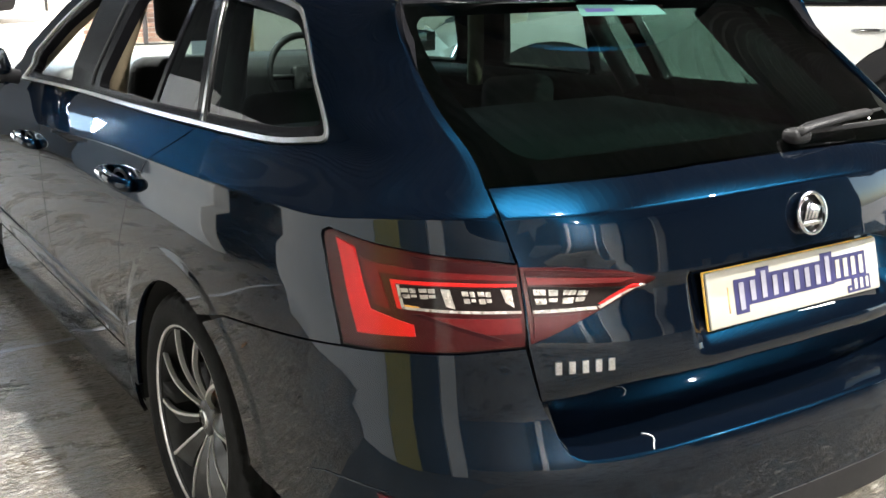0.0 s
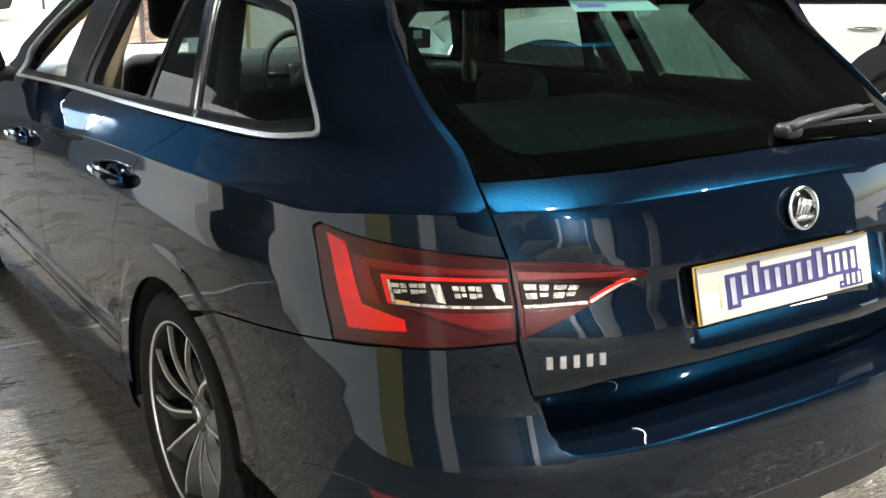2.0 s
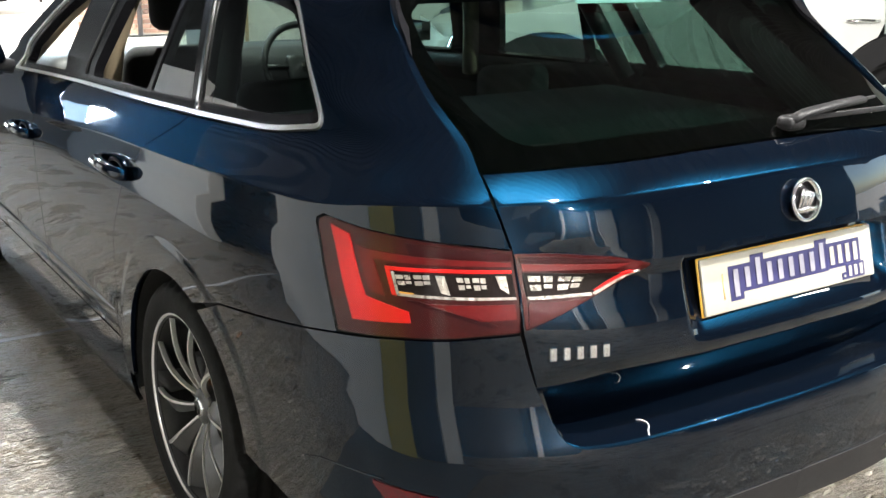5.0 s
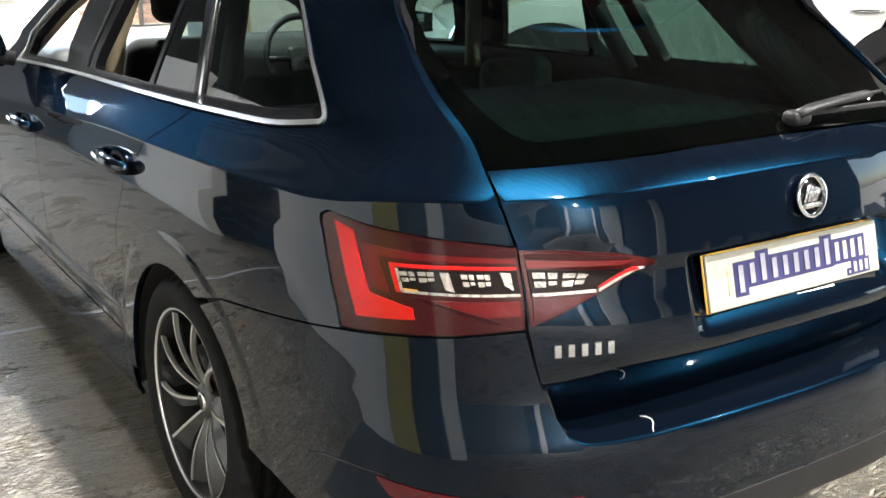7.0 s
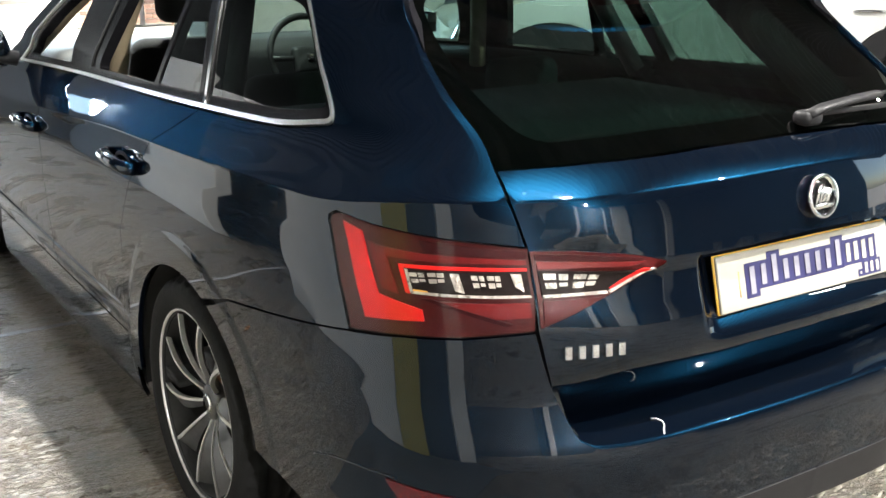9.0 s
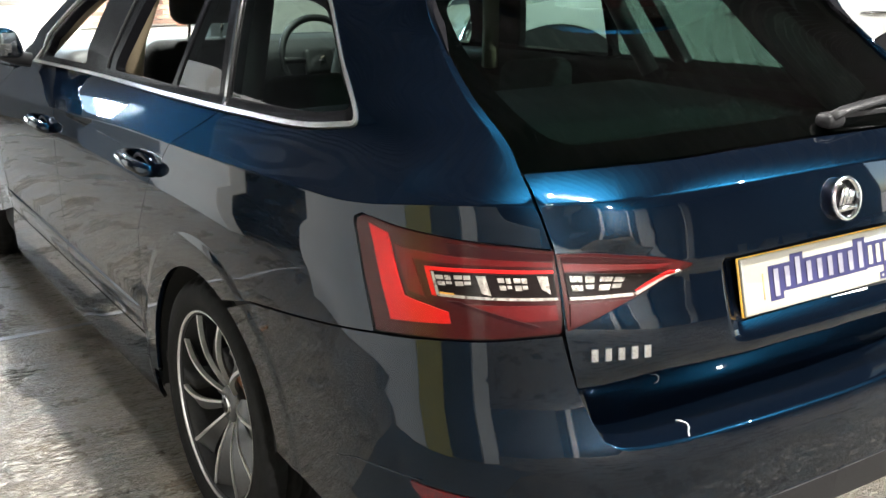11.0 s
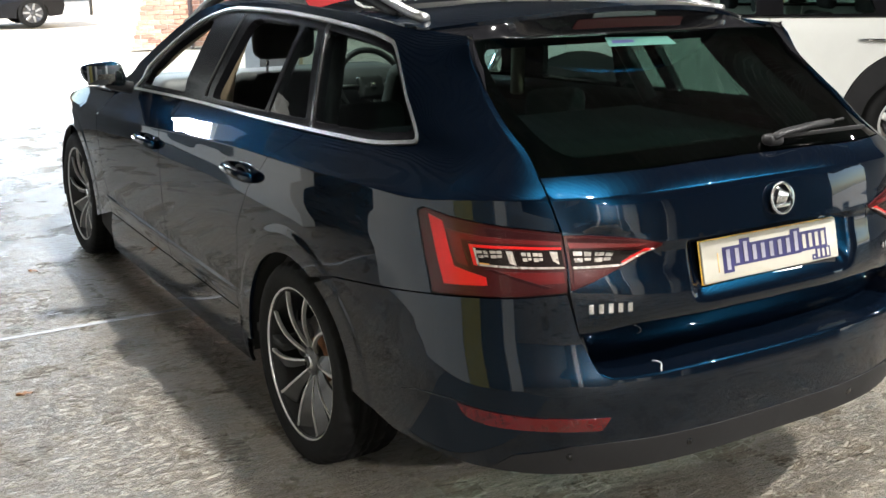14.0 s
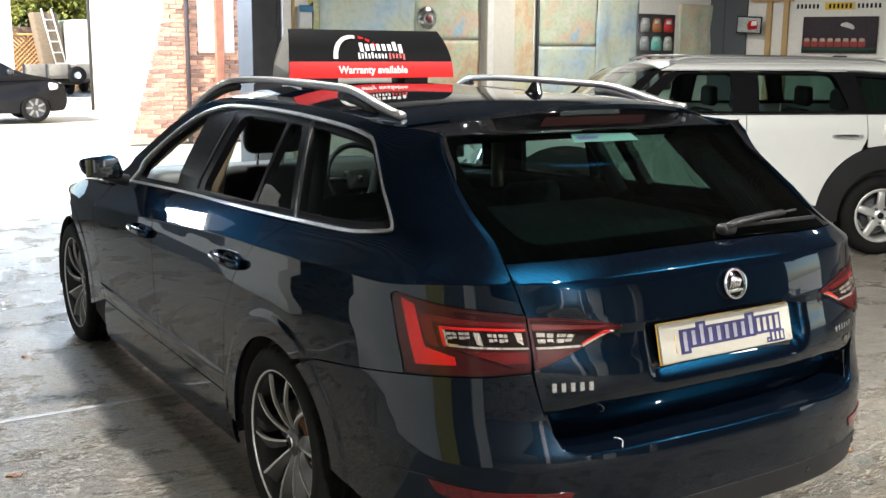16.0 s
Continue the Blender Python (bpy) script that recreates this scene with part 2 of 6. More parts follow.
CONCRETE = floor_mat()
YARD = mat("pale yard surface", (0.50, 0.47, 0.41), rough=0.9, var=0.2, scale=1.1, bump=0.4)
WHITE_WALL = mat("white painted wall", (0.70, 0.69, 0.65), rough=0.85, var=0.07, scale=1.7, bump=0.15, bump_scale=30)
GREY_WALL = mat("grey painted wall", (0.40, 0.40, 0.39), rough=0.85, var=0.12, scale=1.7, bump=0.15, bump_scale=30)
GREY_DOOR = mat("dark grey painted door", (0.055, 0.065, 0.075), rough=0.6, var=0.1)
TIMBER = mat("pale timber", (0.42, 0.28, 0.13), rough=0.7, var=0.15, scale=5)
STEEL = mat("dark steel", (0.05, 0.05, 0.055), rough=0.6, metal=0.3, var=0.2)
CEIL = mat("grey corrugated sheet", (0.045, 0.045, 0.048), rough=0.7, var=0.15, scale=2)
MORTAR = mat("pale mortar", (0.62, 0.57, 0.50), rough=0.95, var=0.15)
RED = mat("red print", (0.50, 0.012, 0.012), rough=0.45, spec=0.2, var=0.04)
SIGN_BLACK = mat("black sign face", (0.006, 0.006, 0.0065), rough=0.6, spec=0.06, var=0.1)
WHITE = mat("white print", (0.82, 0.82, 0.80), rough=0.5, var=0.02)

# ---- tools for building ----
def part(name, bm, material, parent=None, label="", smooth=True):
    """Links a bmesh as one mesh object, under a thing or a part."""
    me = bpy.data.meshes.new(name)
    bm.to_mesh(me)
    bm.free()
    return part_mesh(name, me, material, parent, label, smooth)


def part_mesh(name, me, material, parent=None, label="", smooth=True):
    if smooth:
        me.shade_smooth()
    me.materials.clear()
    me.materials.append(material)
    ob = new(name, me)
    if parent is not None:
        ob.parent = parent
    if label:
        ob["label"] = label
    return ob


def thing(name, m, label, category, group=""):
    ob = new(name)
    ob.empty_display_size = 0.1
    ob.matrix_world = m
    return tagged(ob, label, category, group)


def box_bm(sx, sy, sz, at=(0, 0, 0), bevel=0.0, seg=2, rot=None):
    """A box of that size round the point, with its edges rounded off."""
    bm = bmesh.new()
    bmesh.ops.create_cube(bm, size=1)
    bmesh.ops.scale(bm, vec=(sx, sy, sz), verts=bm.verts)
    if bevel:
        bmesh.ops.bevel(bm, geom=list(bm.edges), offset=min(bevel, 0.49 * min(sx, sy, sz)), segments=seg, affect="EDGES", profile=0.5, clamp_overlap=True)
    if rot:
        bmesh.ops.rotate(bm, cent=(0, 0, 0), matrix=Euler([radians(a) for a in rot]).to_matrix(), verts=bm.verts)
    bmesh.ops.translate(bm, vec=at, verts=bm.verts)
    return bm


def merge(*bms):
    """Several bmeshes of one part, joined."""
    me = bpy.data.meshes.new("joined")
    out = bmesh.new()
    for b in bms:
        b.to_mesh(me)
        b.free()
        out.from_mesh(me)
    bpy.data.meshes.remove(me)
    return out


def lathe_bm(profile, seg=48, axis="x", caps=True):
    """A turned body: profile of (radius, distance along the axis)."""
    bm = bmesh.new()
    rings = []
    for r, a in profile:
        ring = []
        for i in range(seg):
            t = 2 * math.pi * i / seg
            c, s = r * math.cos(t), r * math.sin(t)
            ring.append(bm.verts.new((a, c, s) if axis == "x" else (c, s, a)))
        rings.append(ring)
    for p, q in zip(rings, rings[1:]):
        for i in range(seg):
            bm.faces.new((p[i], p[(i + 1) % seg], q[(i + 1) % seg], q[i]))
    for ring in (rings[0], rings[-1]) if caps else ():
        if len({tuple(v.co) for v in ring}) > 2:
            bm.faces.new(ring)
    bmesh.ops.remove_doubles(bm, verts=bm.verts, dist=1e-5)
    bmesh.ops.recalc_face_normals(bm, faces=bm.faces)
    return bm


def tube_bm(points, r, seg=8, flat=1.0):
    """A bar of round or flattened section along a line of points."""
    bm = bmesh.new()
    pts = [Vector(p) for p in points]
    rings = []
    for i, p in enumerate(pts):
        d = (pts[min(i + 1, len(pts) - 1)] - pts[max(i - 1, 0)]).normalized()
        side = d.cross(Vector((0, 0, 1)))
        side = side.normalized() if side.length > 1e-4 else Vector((1, 0, 0))
        up = side.cross(d)
        rings.append([bm.verts.new(p + (side * math.cos(2 * math.pi * k / seg) * flat + up * math.sin(2 * math.pi * k / seg)) * r) for k in range(seg)])
    for a, b in zip(rings, rings[1:]):
        for k in range(seg):
            bm.faces.new((a[k], a[(k + 1) % seg], b[(k + 1) % seg], b[k]))
    bm.faces.new(rings[0])
    bm.faces.new(rings[-1])
    bmesh.ops.recalc_face_normals(bm, faces=bm.faces)
    return bm


def slab_bm(outline, thick, bevel=0.0):
    """A flat piece: outline of (a, b) in the xz plane, thick along y (from 0 back to +thick)."""
    bm = bmesh.new()
    f = bm.faces.new([bm.verts.new((a, 0, b)) for a, b in outline])
    ext = bmesh.ops.extrude_face_region(bm, geom=[f])
    bmesh.ops.translate(bm, vec=(0, thick, 0), verts=[e for e in ext["geom"] if isinstance(e, bmesh.types.BMVert)])
    bmesh.ops.recalc_face_normals(bm, faces=bm.faces)
    if bevel:
        bmesh.ops.bevel(bm, geom=list(bm.edges), offset=bevel, segments=2, affect="EDGES", profile=0.5, clamp_overlap=True)
    return bm


def rounded(pts, r, n=5):
    """A polygon with its corners rounded by about r (one radius, or one for each corner)."""
    out = []
    k = len(pts)
    for i, p in enumerate(pts):
        ri = r[i] if isinstance(r, (list, tuple)) else r
        p0, p1, p2 = Vector(pts[i - 1]), Vector(p), Vector(pts[(i + 1) % k])
        a, b = p0 - p1, p2 - p1
        ra = min(ri, 0.45 * a.length, 0.45 * b.length)
        if ra < 1e-4:
            out.append(tuple(p1))
            continue
        a, b = p1 + a.normalized() * ra, p1 + b.normalized() * ra
        for j in range(n + 1):
            t = j / n
            out.append(tuple(a * (1 - t) ** 2 + p1 * 2 * t * (1 - t) + b * t * t))
    return out


def dense(pts, step):
    out = []
    for i, p in enumerate(pts):
        q = pts[(i + 1) % len(pts)]
        k = max(1, math.ceil(math.hypot(q[0] - p[0], q[1] - p[1]) / step))
        out += [(p[0] + (q[0] - p[0]) * j / k, p[1] + (q[1] - p[1]) * j / k) for j in range(k)]
    return out


def inside(poly, x, y):
    """Which of the points lie in the polygon."""
    hit = np.zeros(len(x), bool)
    px, py = np.array(poly, float).T
    for i in range(len(px)):
        x0, y0, x1, y1 = px[i - 1], py[i - 1], px[i], py[i]
        if y0 == y1:
            continue
        hit ^= ((y0 > y) != (y1 > y)) & (x < (x1 - x0) * (y - y0) / (y1 - y0) + x0)
    return hit


def shell(outer, holes, surface, step=(0.04, 0.03), depth=0.012, offset=0.0, mirror=False, rows=(), flip=False, lines=()):
    """A panel cut out of a curved surface: outline and holes in the surface's own two measures. It has an edge turned in by depth."""
    from mathutils.geometry import delaunay_2d_cdt
    fine = min(step)
    loops = [dense(p, fine) for p in (outer, *holes)]
    verts, edges = [], []
    for lp in loops:
        k = len(verts)
        verts += lp
        edges += [(k + i, k + (i + 1) % len(lp)) for i in range(len(lp))]
    for ln in lines:
        k = len(verts)
        verts += ln
        edges += [(k + i, k + i + 1) for i in range(len(ln) - 1)]
    bx, by = np.array(outer, float).T
    gx, gy = np.arange(bx.min(), bx.max(), step[0]), np.arange(by.min(), by.max(), step[1])
    gy = np.array(sorted({*gy, *[r for r in rows if by.min() < r < by.max()]}))
    gx, gy = [a.ravel() for a in np.meshgrid(gx, gy)]
    ok = inside(outer, gx, gy)
    for h in holes:
        ok &= ~inside(h, gx, gy)
    rim = np.array(verts)
    g = np.stack([gx[ok], gy[ok]], 1)
    if len(g):
        far = np.array([np.min(np.sum((rim - q) ** 2, 1)) > (0.4 * fine) ** 2 for q in g])
        verts += [tuple(q) for q in g[far]]
    v2, _, f2, *_ = delaunay_2d_cdt([Vector(v) for v in verts], edges, [], 0, 1e-6)
    v2 = np.array([tuple(v) for v in v2])
    tri = np.array([f for f in f2 if len(f) == 3])
    mid = v2[tri].mean(1)
    keep = inside(outer, mid[:, 0], mid[:, 1])
    for h in holes:
        keep &= ~inside(h, mid[:, 0], mid[:, 1])
    tri = tri[keep]
    pos = np.array([surface(a, b) for a, b in v2])
    e = 2e-3
    nor = np.array([np.cross(surface(a, b + e) - surface(a, b - e), surface(a + e, b) - surface(a - e, b)) for a, b in v2])
    nor /= np.maximum(np.linalg.norm(nor, axis=1), 1e-12)[:, None]
    if flip:
        nor = -nor
    pos = pos + nor * offset
    faces = [tuple(t) for t in tri]
    p3 = pos[tri]
    fn = np.cross(p3[:, 1] - p3[:, 0], p3[:, 2] - p3[:, 0])
    if np.sum(fn * nor[tri].mean(1)) < 0:
        faces = [f[::-1] for f in faces]
    pts = [tuple(p) for p in pos]
    if depth:
        used, count = {}, {}
        for f in faces:
            for i in range(3):
                a, b = f[i], f[(i + 1) % 3]
                count[(a, b)] = 1
        for (a, b) in list(count):
            if (b, a) not in count:
                ids = []
                for v in (a, b):
                    if v not in used:
                        used[v] = len(pts)
                        pts.append(tuple(pos[v]))
                        pts.append(tuple(pos[v] - nor[v] * depth))
                    ids.append(used[v])
                faces.append((ids[1], ids[0], ids[0] + 1, ids[1] + 1))
    if mirror:
        pts = [(-p[0], p[1], p[2]) for p in pts]
        faces = [f[::-1] for f in faces]
    me = bpy.data.meshes.new("panel")
    me.from_pydata(pts, [], faces)
    me.validate()
    me.shade_smooth()
    # true normals of the surface, so that reflections run clean across the triangles
    smooth = np.array([tuple(v.vector) for v in me.vertex_normals])
    smooth[:len(nor)] = nor * np.array([-1, 1, 1]) if mirror else nor
    me.normals_split_custom_set_from_vertices(smooth.tolist())
    return me


def bar_row(heights, width, size, thick=0.002, grow=0.0, fill=0.62, bevel=0.0):
    """A name mark as a row of plain upright bars facing -y: m low, u tall, d hanging, c full height, . a dot."""
    span = {"m": (-.26, .26), "u": (-.26, .44), "d": (-.44, .26), "c": (-.35, .35), ".": (-.26, -.14)}
    pitch = width / len(heights)
    bars = []
    for k, h in enumerate(heights):
        lo, hi = (e * size for e in span[h])
        w = pitch * (fill if h != "." else .3)
        bars.append(box_bm(w + 2 * grow, 2 * thick, hi - lo + 2 * grow, (pitch * (k + .5) - width / 2, 0, (lo + hi) / 2), bevel, 1))
    return bars


def font_bm(text, size, thick=0.002, bold=0.0, align="CENTER", narrow=1.0):
    """Raised lettering in the xz plane, facing -y, as a bmesh."""
    cu = bpy.data.curves.new("lettering", "FONT")
    cu.body, cu.size, cu.extrude, cu.offset, cu.align_x, cu.align_y = text, size, thick, bold, align, "CENTER"
    cu.resolution_u = 3
    ob = new("lettering", cu)
    me = bpy.data.meshes.new_from_object(ob.evaluated_get(bpy.context.evaluated_depsgraph_get()))
    bm = bmesh.new()
    bm.from_mesh(me)
    bpy.data.objects.remove(ob)
    bpy.data.meshes.remove(me)
    bpy.data.curves.remove(cu)
    bmesh.ops.scale(bm, vec=(narrow, 1, 1), verts=bm.verts)
    bmesh.ops.rotate(bm, cent=(0, 0, 0), matrix=Euler((radians(90), 0, 0)).to_matrix(), verts=bm.verts)
    return bm

# ---- the setting ----
def structure(name, bm, material, label, category):
    return tagged(part(name, bm, material, None, "", smooth=False), label, category, kind="structure")


ground = structure("floor", box_bm(26, 23.6, 0.2, (1.0, -3.3, -0.1)), CONCRETE, "worn grey concrete garage floor", "floor")
yard = structure("ground", box_bm(400, 400, 0.2, (0, 0, -0.13)), YARD, "pale sunlit yard outside the garage", "ground")
CEIL_Z = 3.75
FRONT_Y, FRONT_TURN = 8.5, 8.0  # front wall: its plane passes (2.2, FRONT_Y)
front = pose(2.2, FRONT_Y, 0, 0, 0, FRONT_TURN)


def on_front(s, z=0.0, out=0.0):
    """A pose on the front wall, s along it from the door's edge, standing out by that much."""
    return front @ pose(s, -out, z)


w = structure("wall_front", box_bm(9.0, 0.25, CEIL_Z, (0.12 + 4.5, 0.125, CEIL_Z / 2)), WHITE_WALL, "white painted workshop wall covered with old maps", "wall")
w.matrix_world = on_front(0.0)
w = structure("wall_over_door", box_bm(3.03, 0.25, 0.95, (-1.765, 0.125, CEIL_Z - 0.475)), WHITE_WALL, "white wall over the wide garage door", "wall")
w.matrix_world = on_front(0.0)
w = structure("wall_front_far", box_bm(8.27, 0.25, CEIL_Z, (-7.415, 0.125, CEIL_Z / 2)), GREY_DOOR, "dark grey wall beside the garage door", "wall")
w.matrix_world = on_front(0.0)
side = pose(10.05, 8.75, 0, 0, 0, -69.8)
w = structure("wall_east", box_bm(16, 0.25, CEIL_Z, (7.0, 0.125, CEIL_Z / 2)), WHITE_WALL, "white painted side wall", "wall")
w.matrix_world = side
w = structure("wall_west", box_bm(0.25, 23, CEIL_Z, (-7.6, -3.5, CEIL_Z / 2)), GREY_WALL, "grey painted side wall", "wall")
w = structure("wall_back", box_bm(26, 0.25, CEIL_Z, (1, -9.2, CEIL_Z / 2)), GREY_DOOR, "dark grey painted back wall", "wall")
bm = bmesh.new()
rows = []
for i in range(261):
    x = -9 + i * 0.1
    z = CEIL_Z + (0.035 if i % 2 else 0.0)
    rows.append([bm.verts.new((x, -9.4, z)), bm.verts.new((x, FRONT_Y + .25 + (x - 2.2) * math.tan(radians(FRONT_TURN)), z))])
for a, b in zip(rows, rows[1:]):
    bm.faces.new((a[0], b[0], b[1], a[1]))
ceiling = tagged(part("ceiling", bm, CEIL, None, "", smooth=False), "grey corrugated sheet ceiling of the garage", "ceiling", kind="structure")

# ---- the skin of the blue estate car: x to its right, y to its nose, z up, from the ground under its tail ----
def lerp_curve(pts):
    """A smooth monotone curve through a few (t, value) stations."""
    t = np.array([p[0] for p in pts], float)
    v = np.array([p[1] for p in pts], float)
    h = np.diff(t)
    d = np.diff(v) / h
    m = np.zeros(len(t))
    m[0], m[-1] = d[0], d[-1]
    for i in range(1, len(t) - 1):
        if d[i - 1] * d[i] > 0:
            w1, w2 = 2 * h[i] + h[i - 1], h[i] + 2 * h[i - 1]
            m[i] = (w1 + w2) / (w1 / d[i - 1] + w2 / d[i])

    def value(x):
        x = min(max(x, t[0]), t[-1])
        i = min(int(np.searchsorted(t, x, side="right")) - 1, len(t) - 2)
        s = (x - t[i]) / h[i]
        return ((1 + 2 * s) * (1 - s) ** 2 * v[i] + s * (1 - s) ** 2 * h[i] * m[i]
                + s * s * (3 - 2 * s) * v[i + 1] + s * s * (s - 1) * h[i] * m[i + 1])
    return value


# plan outline of the body, girth u (m) from the rear centre: share of the half width, distance from the rear
PLAN = [(0, 0), (.22, .004), (.43, .025), (.60, .065), (.74, .125), (.845, .21), (.918, .33), (.960, .50), (.982, .75),
        (.994, 1.1), (1, 1.6), (1, 2.4), (1, 3.2), (.985, 3.7), (.95, 4.1), (.88, 4.4), (.74, 4.63), (.5, 4.78), (.25, 4.84), (0, 4.856)]
girth = [0.0]
for a, b in zip(PLAN, PLAN[1:]):
    girth.append(girth[-1] + math.hypot((b[0] - a[0]) * .93, b[1] - a[1]))
share = lerp_curve([(g, p[0]) for g, p in zip(girth, PLAN)])
along = lerp_curve([(g, p[1]) for g, p in zip(girth, PLAN)])
u_of_y = lerp_curve([(p[1], g) for g, p in zip(girth, PLAN)])
u_of_share = lerp_curve([(p[0], g) for g, p in list(zip(girth, PLAN))[:11]])

half_low = lerp_curve([(.16, .86), (.22, .895), (.30, .912), (.42, .918), (.60, .924), (.76, .932), (.86, .934), (.93, .929), (1.0, .921)])
half_top = lerp_curve([(.90, .872), (1.04, .8235), (1.14, .785), (1.25, .7405), (1.33, .705), (1.38, .678), (1.41, .655), (1.43, .625), (1.445, .58), (1.455, .50)])


def half(z):
    """Half width of the body at a height: upright flanks, a sharp shoulder crease, the leaning upper body."""
    return min(half_low(z), half_top(z))


rear_b = lerp_curve([(.16, .09), (.20, .04), (.26, -.004), (.34, -.034), (.45, -.050), (.56, -.054), (.60, -.048), (.64, -.034), (.70, -.018), (.82, -.008), (.95, .027),
                     (1.04, .048), (1.085, .09), (1.40, .55), (1.455, .63)])
gate_low = lerp_curve([(.56, .14), (.60, .095), (.64, .055), (.70, .012), (.767, -.016), (.82, -.010), (.88, .008), (.912, .014), (.924, .008), (.96, .014), (1.0, .021), (1.06, .038), (1.10, .052)])
quarter_low = lerp_curve([(.56, -.054), (.60, -.048), (.64, -.034), (.70, -.018), (.82, -.008), (.95, .027), (1.10, .060)])


def gate_crease(u):
    """Height of the sharp crease across the tailgate."""
    return 1.060 - .0245 * min(u / .76, 1.1) ** 2


def rear_t(z, u=0.0):
    """The tailgate: upright below its crease, a slanting shelf above it, then the window."""
    e = ease(.93, .985, z)
    k = ease(.42 + .10 * e, .63 + .02 * e, u)
    ks = ease(.30, .70, u)
    zc, zt = gate_crease(u), 1.108 - .030 * min(u / .76, 1.1) ** 2

    def low(h):
        return gate_low(h) + (quarter_low(h) - gate_low(h)) * k * ease(.66, .76, h)

    def pane(h):
        return (.100 + (h - 1.108) * 1.541) * (1 - ks) + (.090 + (h - 1.085) * 1.46) * ks
    if z <= zc:
        return low(z)
    if z >= zt:
        return pane(z)
    s = (z - zc) / (zt - zc)
    return low(zc) * (1 - s) + pane(zt) * s - .0035 * math.sin(math.pi * s)


WHEELS_Y, HUB_Z = (1.12, 3.961), 0.333
# height of the sharp shoulder crease, by the distance from the tail
shoulder = lerp_curve([(0, 1.046), (.17, 1.040), (.28, 1.030), (.36, 1.020), (.46, 1.013), (.66, 1.011), (.92, 1.001), (1.12, .993), (1.52, .978), (2.1, .938), (2.55, .904), (3.4, .850), (4.86, .80)])


window_end = lerp_curve([(1.0, .664), (1.04, .667), (1.088, .706), (1.12, .717), (1.17, .735), (1.24, .773), (1.30, .812), (1.34, .864), (1.38, .920), (1.46, .98)])


def glass_edge(z):
    """Girth at which the rear window ends, by height."""
    return window_end(z)


def ease(a, b, x):
    x = min(max((x - a) / (b - a), 0.0), 1.0)
    return x * x * (3 - 2 * x)


def core(u, z, rear, top):
    """A point of the left skin by its plan outline; top = 1 lays the rear window flat across."""
    y = along(u)
    k = max(0.0, 1 - y / 1.15)
    k = k * k * (3 - 2 * k)
    # upright flank below the shoulder crease, a leaning shoulder above it
    zc = shoulder(y)
    ze = zc + .115
    fall = 0.034 * max(y - 1.2, 0.0)
    if z <= zc:
        w = half_low(min(z + fall, .95))
    else:
        w = half_top(max(z, ze) + fall * (1 - ease(1.04, 1.12, max(z, ze))))
        if z < ze:
            s = (z - zc) / (ze - zc)
            w0 = half_low(.95)
            dw, end = w - w0, -.39 * (ze - zc)
            w = w0 + dw * (3 * s * s - 2 * s ** 3) + 1.2 * dw * (s - 2 * s * s + s ** 3) + end * (s ** 3 - s * s)
    # a fuller rear pillar
    w += .07 * ease(1.02, 1.20, z) * (1 - ease(1.12, 1.44, z)) * (1 - ease(.87, 1.24, u))
    # a raised ridge along the foot of the doors
    w += .006 * ease(1.45, 1.75, y) * (1 - ease(3.2, 3.45, y)) * ease(.395, .44, z) * (1 - ease(.450, .466, z))
    flare = max(1 - ease(.440, .472, math.hypot(y - yw, z - HUB_Z + .01)) for yw in WHEELS_Y)
    r = rear_t(z, u) if rear is rear_t else rear(z)
    return np.array([-(w + .0035 * flare * (z < .85)) * share(u), y * (1 - .88 * top) + (r + .13 * top) * k, z])


PILLAR_U = 1.23  # girth at which the rear pillar runs into the flank


def skin(u, z, rear=rear_b):
    """A point of the car's left skin at girth u and height z."""
    if z <= 1.03 or u >= PILLAR_U:
        return core(u, z, rear, 0.0)
    top = ease(1.08, 1.38, z)
    fold = glass_edge(z) + .025
    if u <= fold:
        return core(u, z, rear, top)
    # the pillar's side: from a sharp fold beside the window in one sweep to the flank
    c, s, s2 = core(fold, z, rear, top), core(PILLAR_U, z, rear, 0.0), core(PILLAR_U + .04, z, rear, 0.0)
    d = (s2 - s) / np.linalg.norm(s2 - s)
    mid = s - d * np.linalg.norm(s - c) * .68
    k = (u - fold) / (PILLAR_U - fold)
    p = c * (1 - k) ** 2 + mid * 2 * k * (1 - k) + s * k * k
    b = ease(1.06, 1.25, z)
    return core(u, z, rear, 0.0) * (1 - b) + p * b

# ---- the blue estate car ----
car = thing("estate_car", pose(0, 0, 0), "dark metallic blue estate car parked on the concrete, windows down", "car")


def y2u(pts):
    return [(u_of_y(y), z) for y, z in pts]


def both(name, outer, holes, material, parent=None, label="", rear=rear_b, **kw):
    """A panel of the left flank and its mirror image on the right."""
    made = []
    if material is PAINT:
        kw.setdefault("lines", FEATURES)
    for mirror in (False, True):
        me = shell(outer, holes, lambda u, z: skin(u, z, rear), mirror=mirror, **kw)
        made.append(part_mesh(name, me, material, parent or car, label))
    return made


def arc(cy, cz, r, a0, a1, n=18):
    return [(cy + r * math.cos(radians(a0 + (a1 - a0) * i / n)), cz + r * math.sin(radians(a0 + (a1 - a0) * i / n))) for i in range(n + 1)]


def inset(pts, d):
    """The polygon drawn in by d."""
    out = []
    area = sum(pts[i - 1][0] * p[1] - p[0] * pts[i - 1][1] for i, p in enumerate(pts))
    s = 1 if area > 0 else -1
    for i, p in enumerate(pts):
        a, b = Vector(p) - Vector(pts[i - 1]), Vector(pts[(i + 1) % len(pts)]) - Vector(p)
        na, nb = Vector((-a.y, a.x)).normalized() * s, Vector((-b.y, b.x)).normalized() * s
        n = (na + nb).normalized()
        out.append(tuple(Vector(p) + n * d / max(0.5, n.dot(na))))
    return out


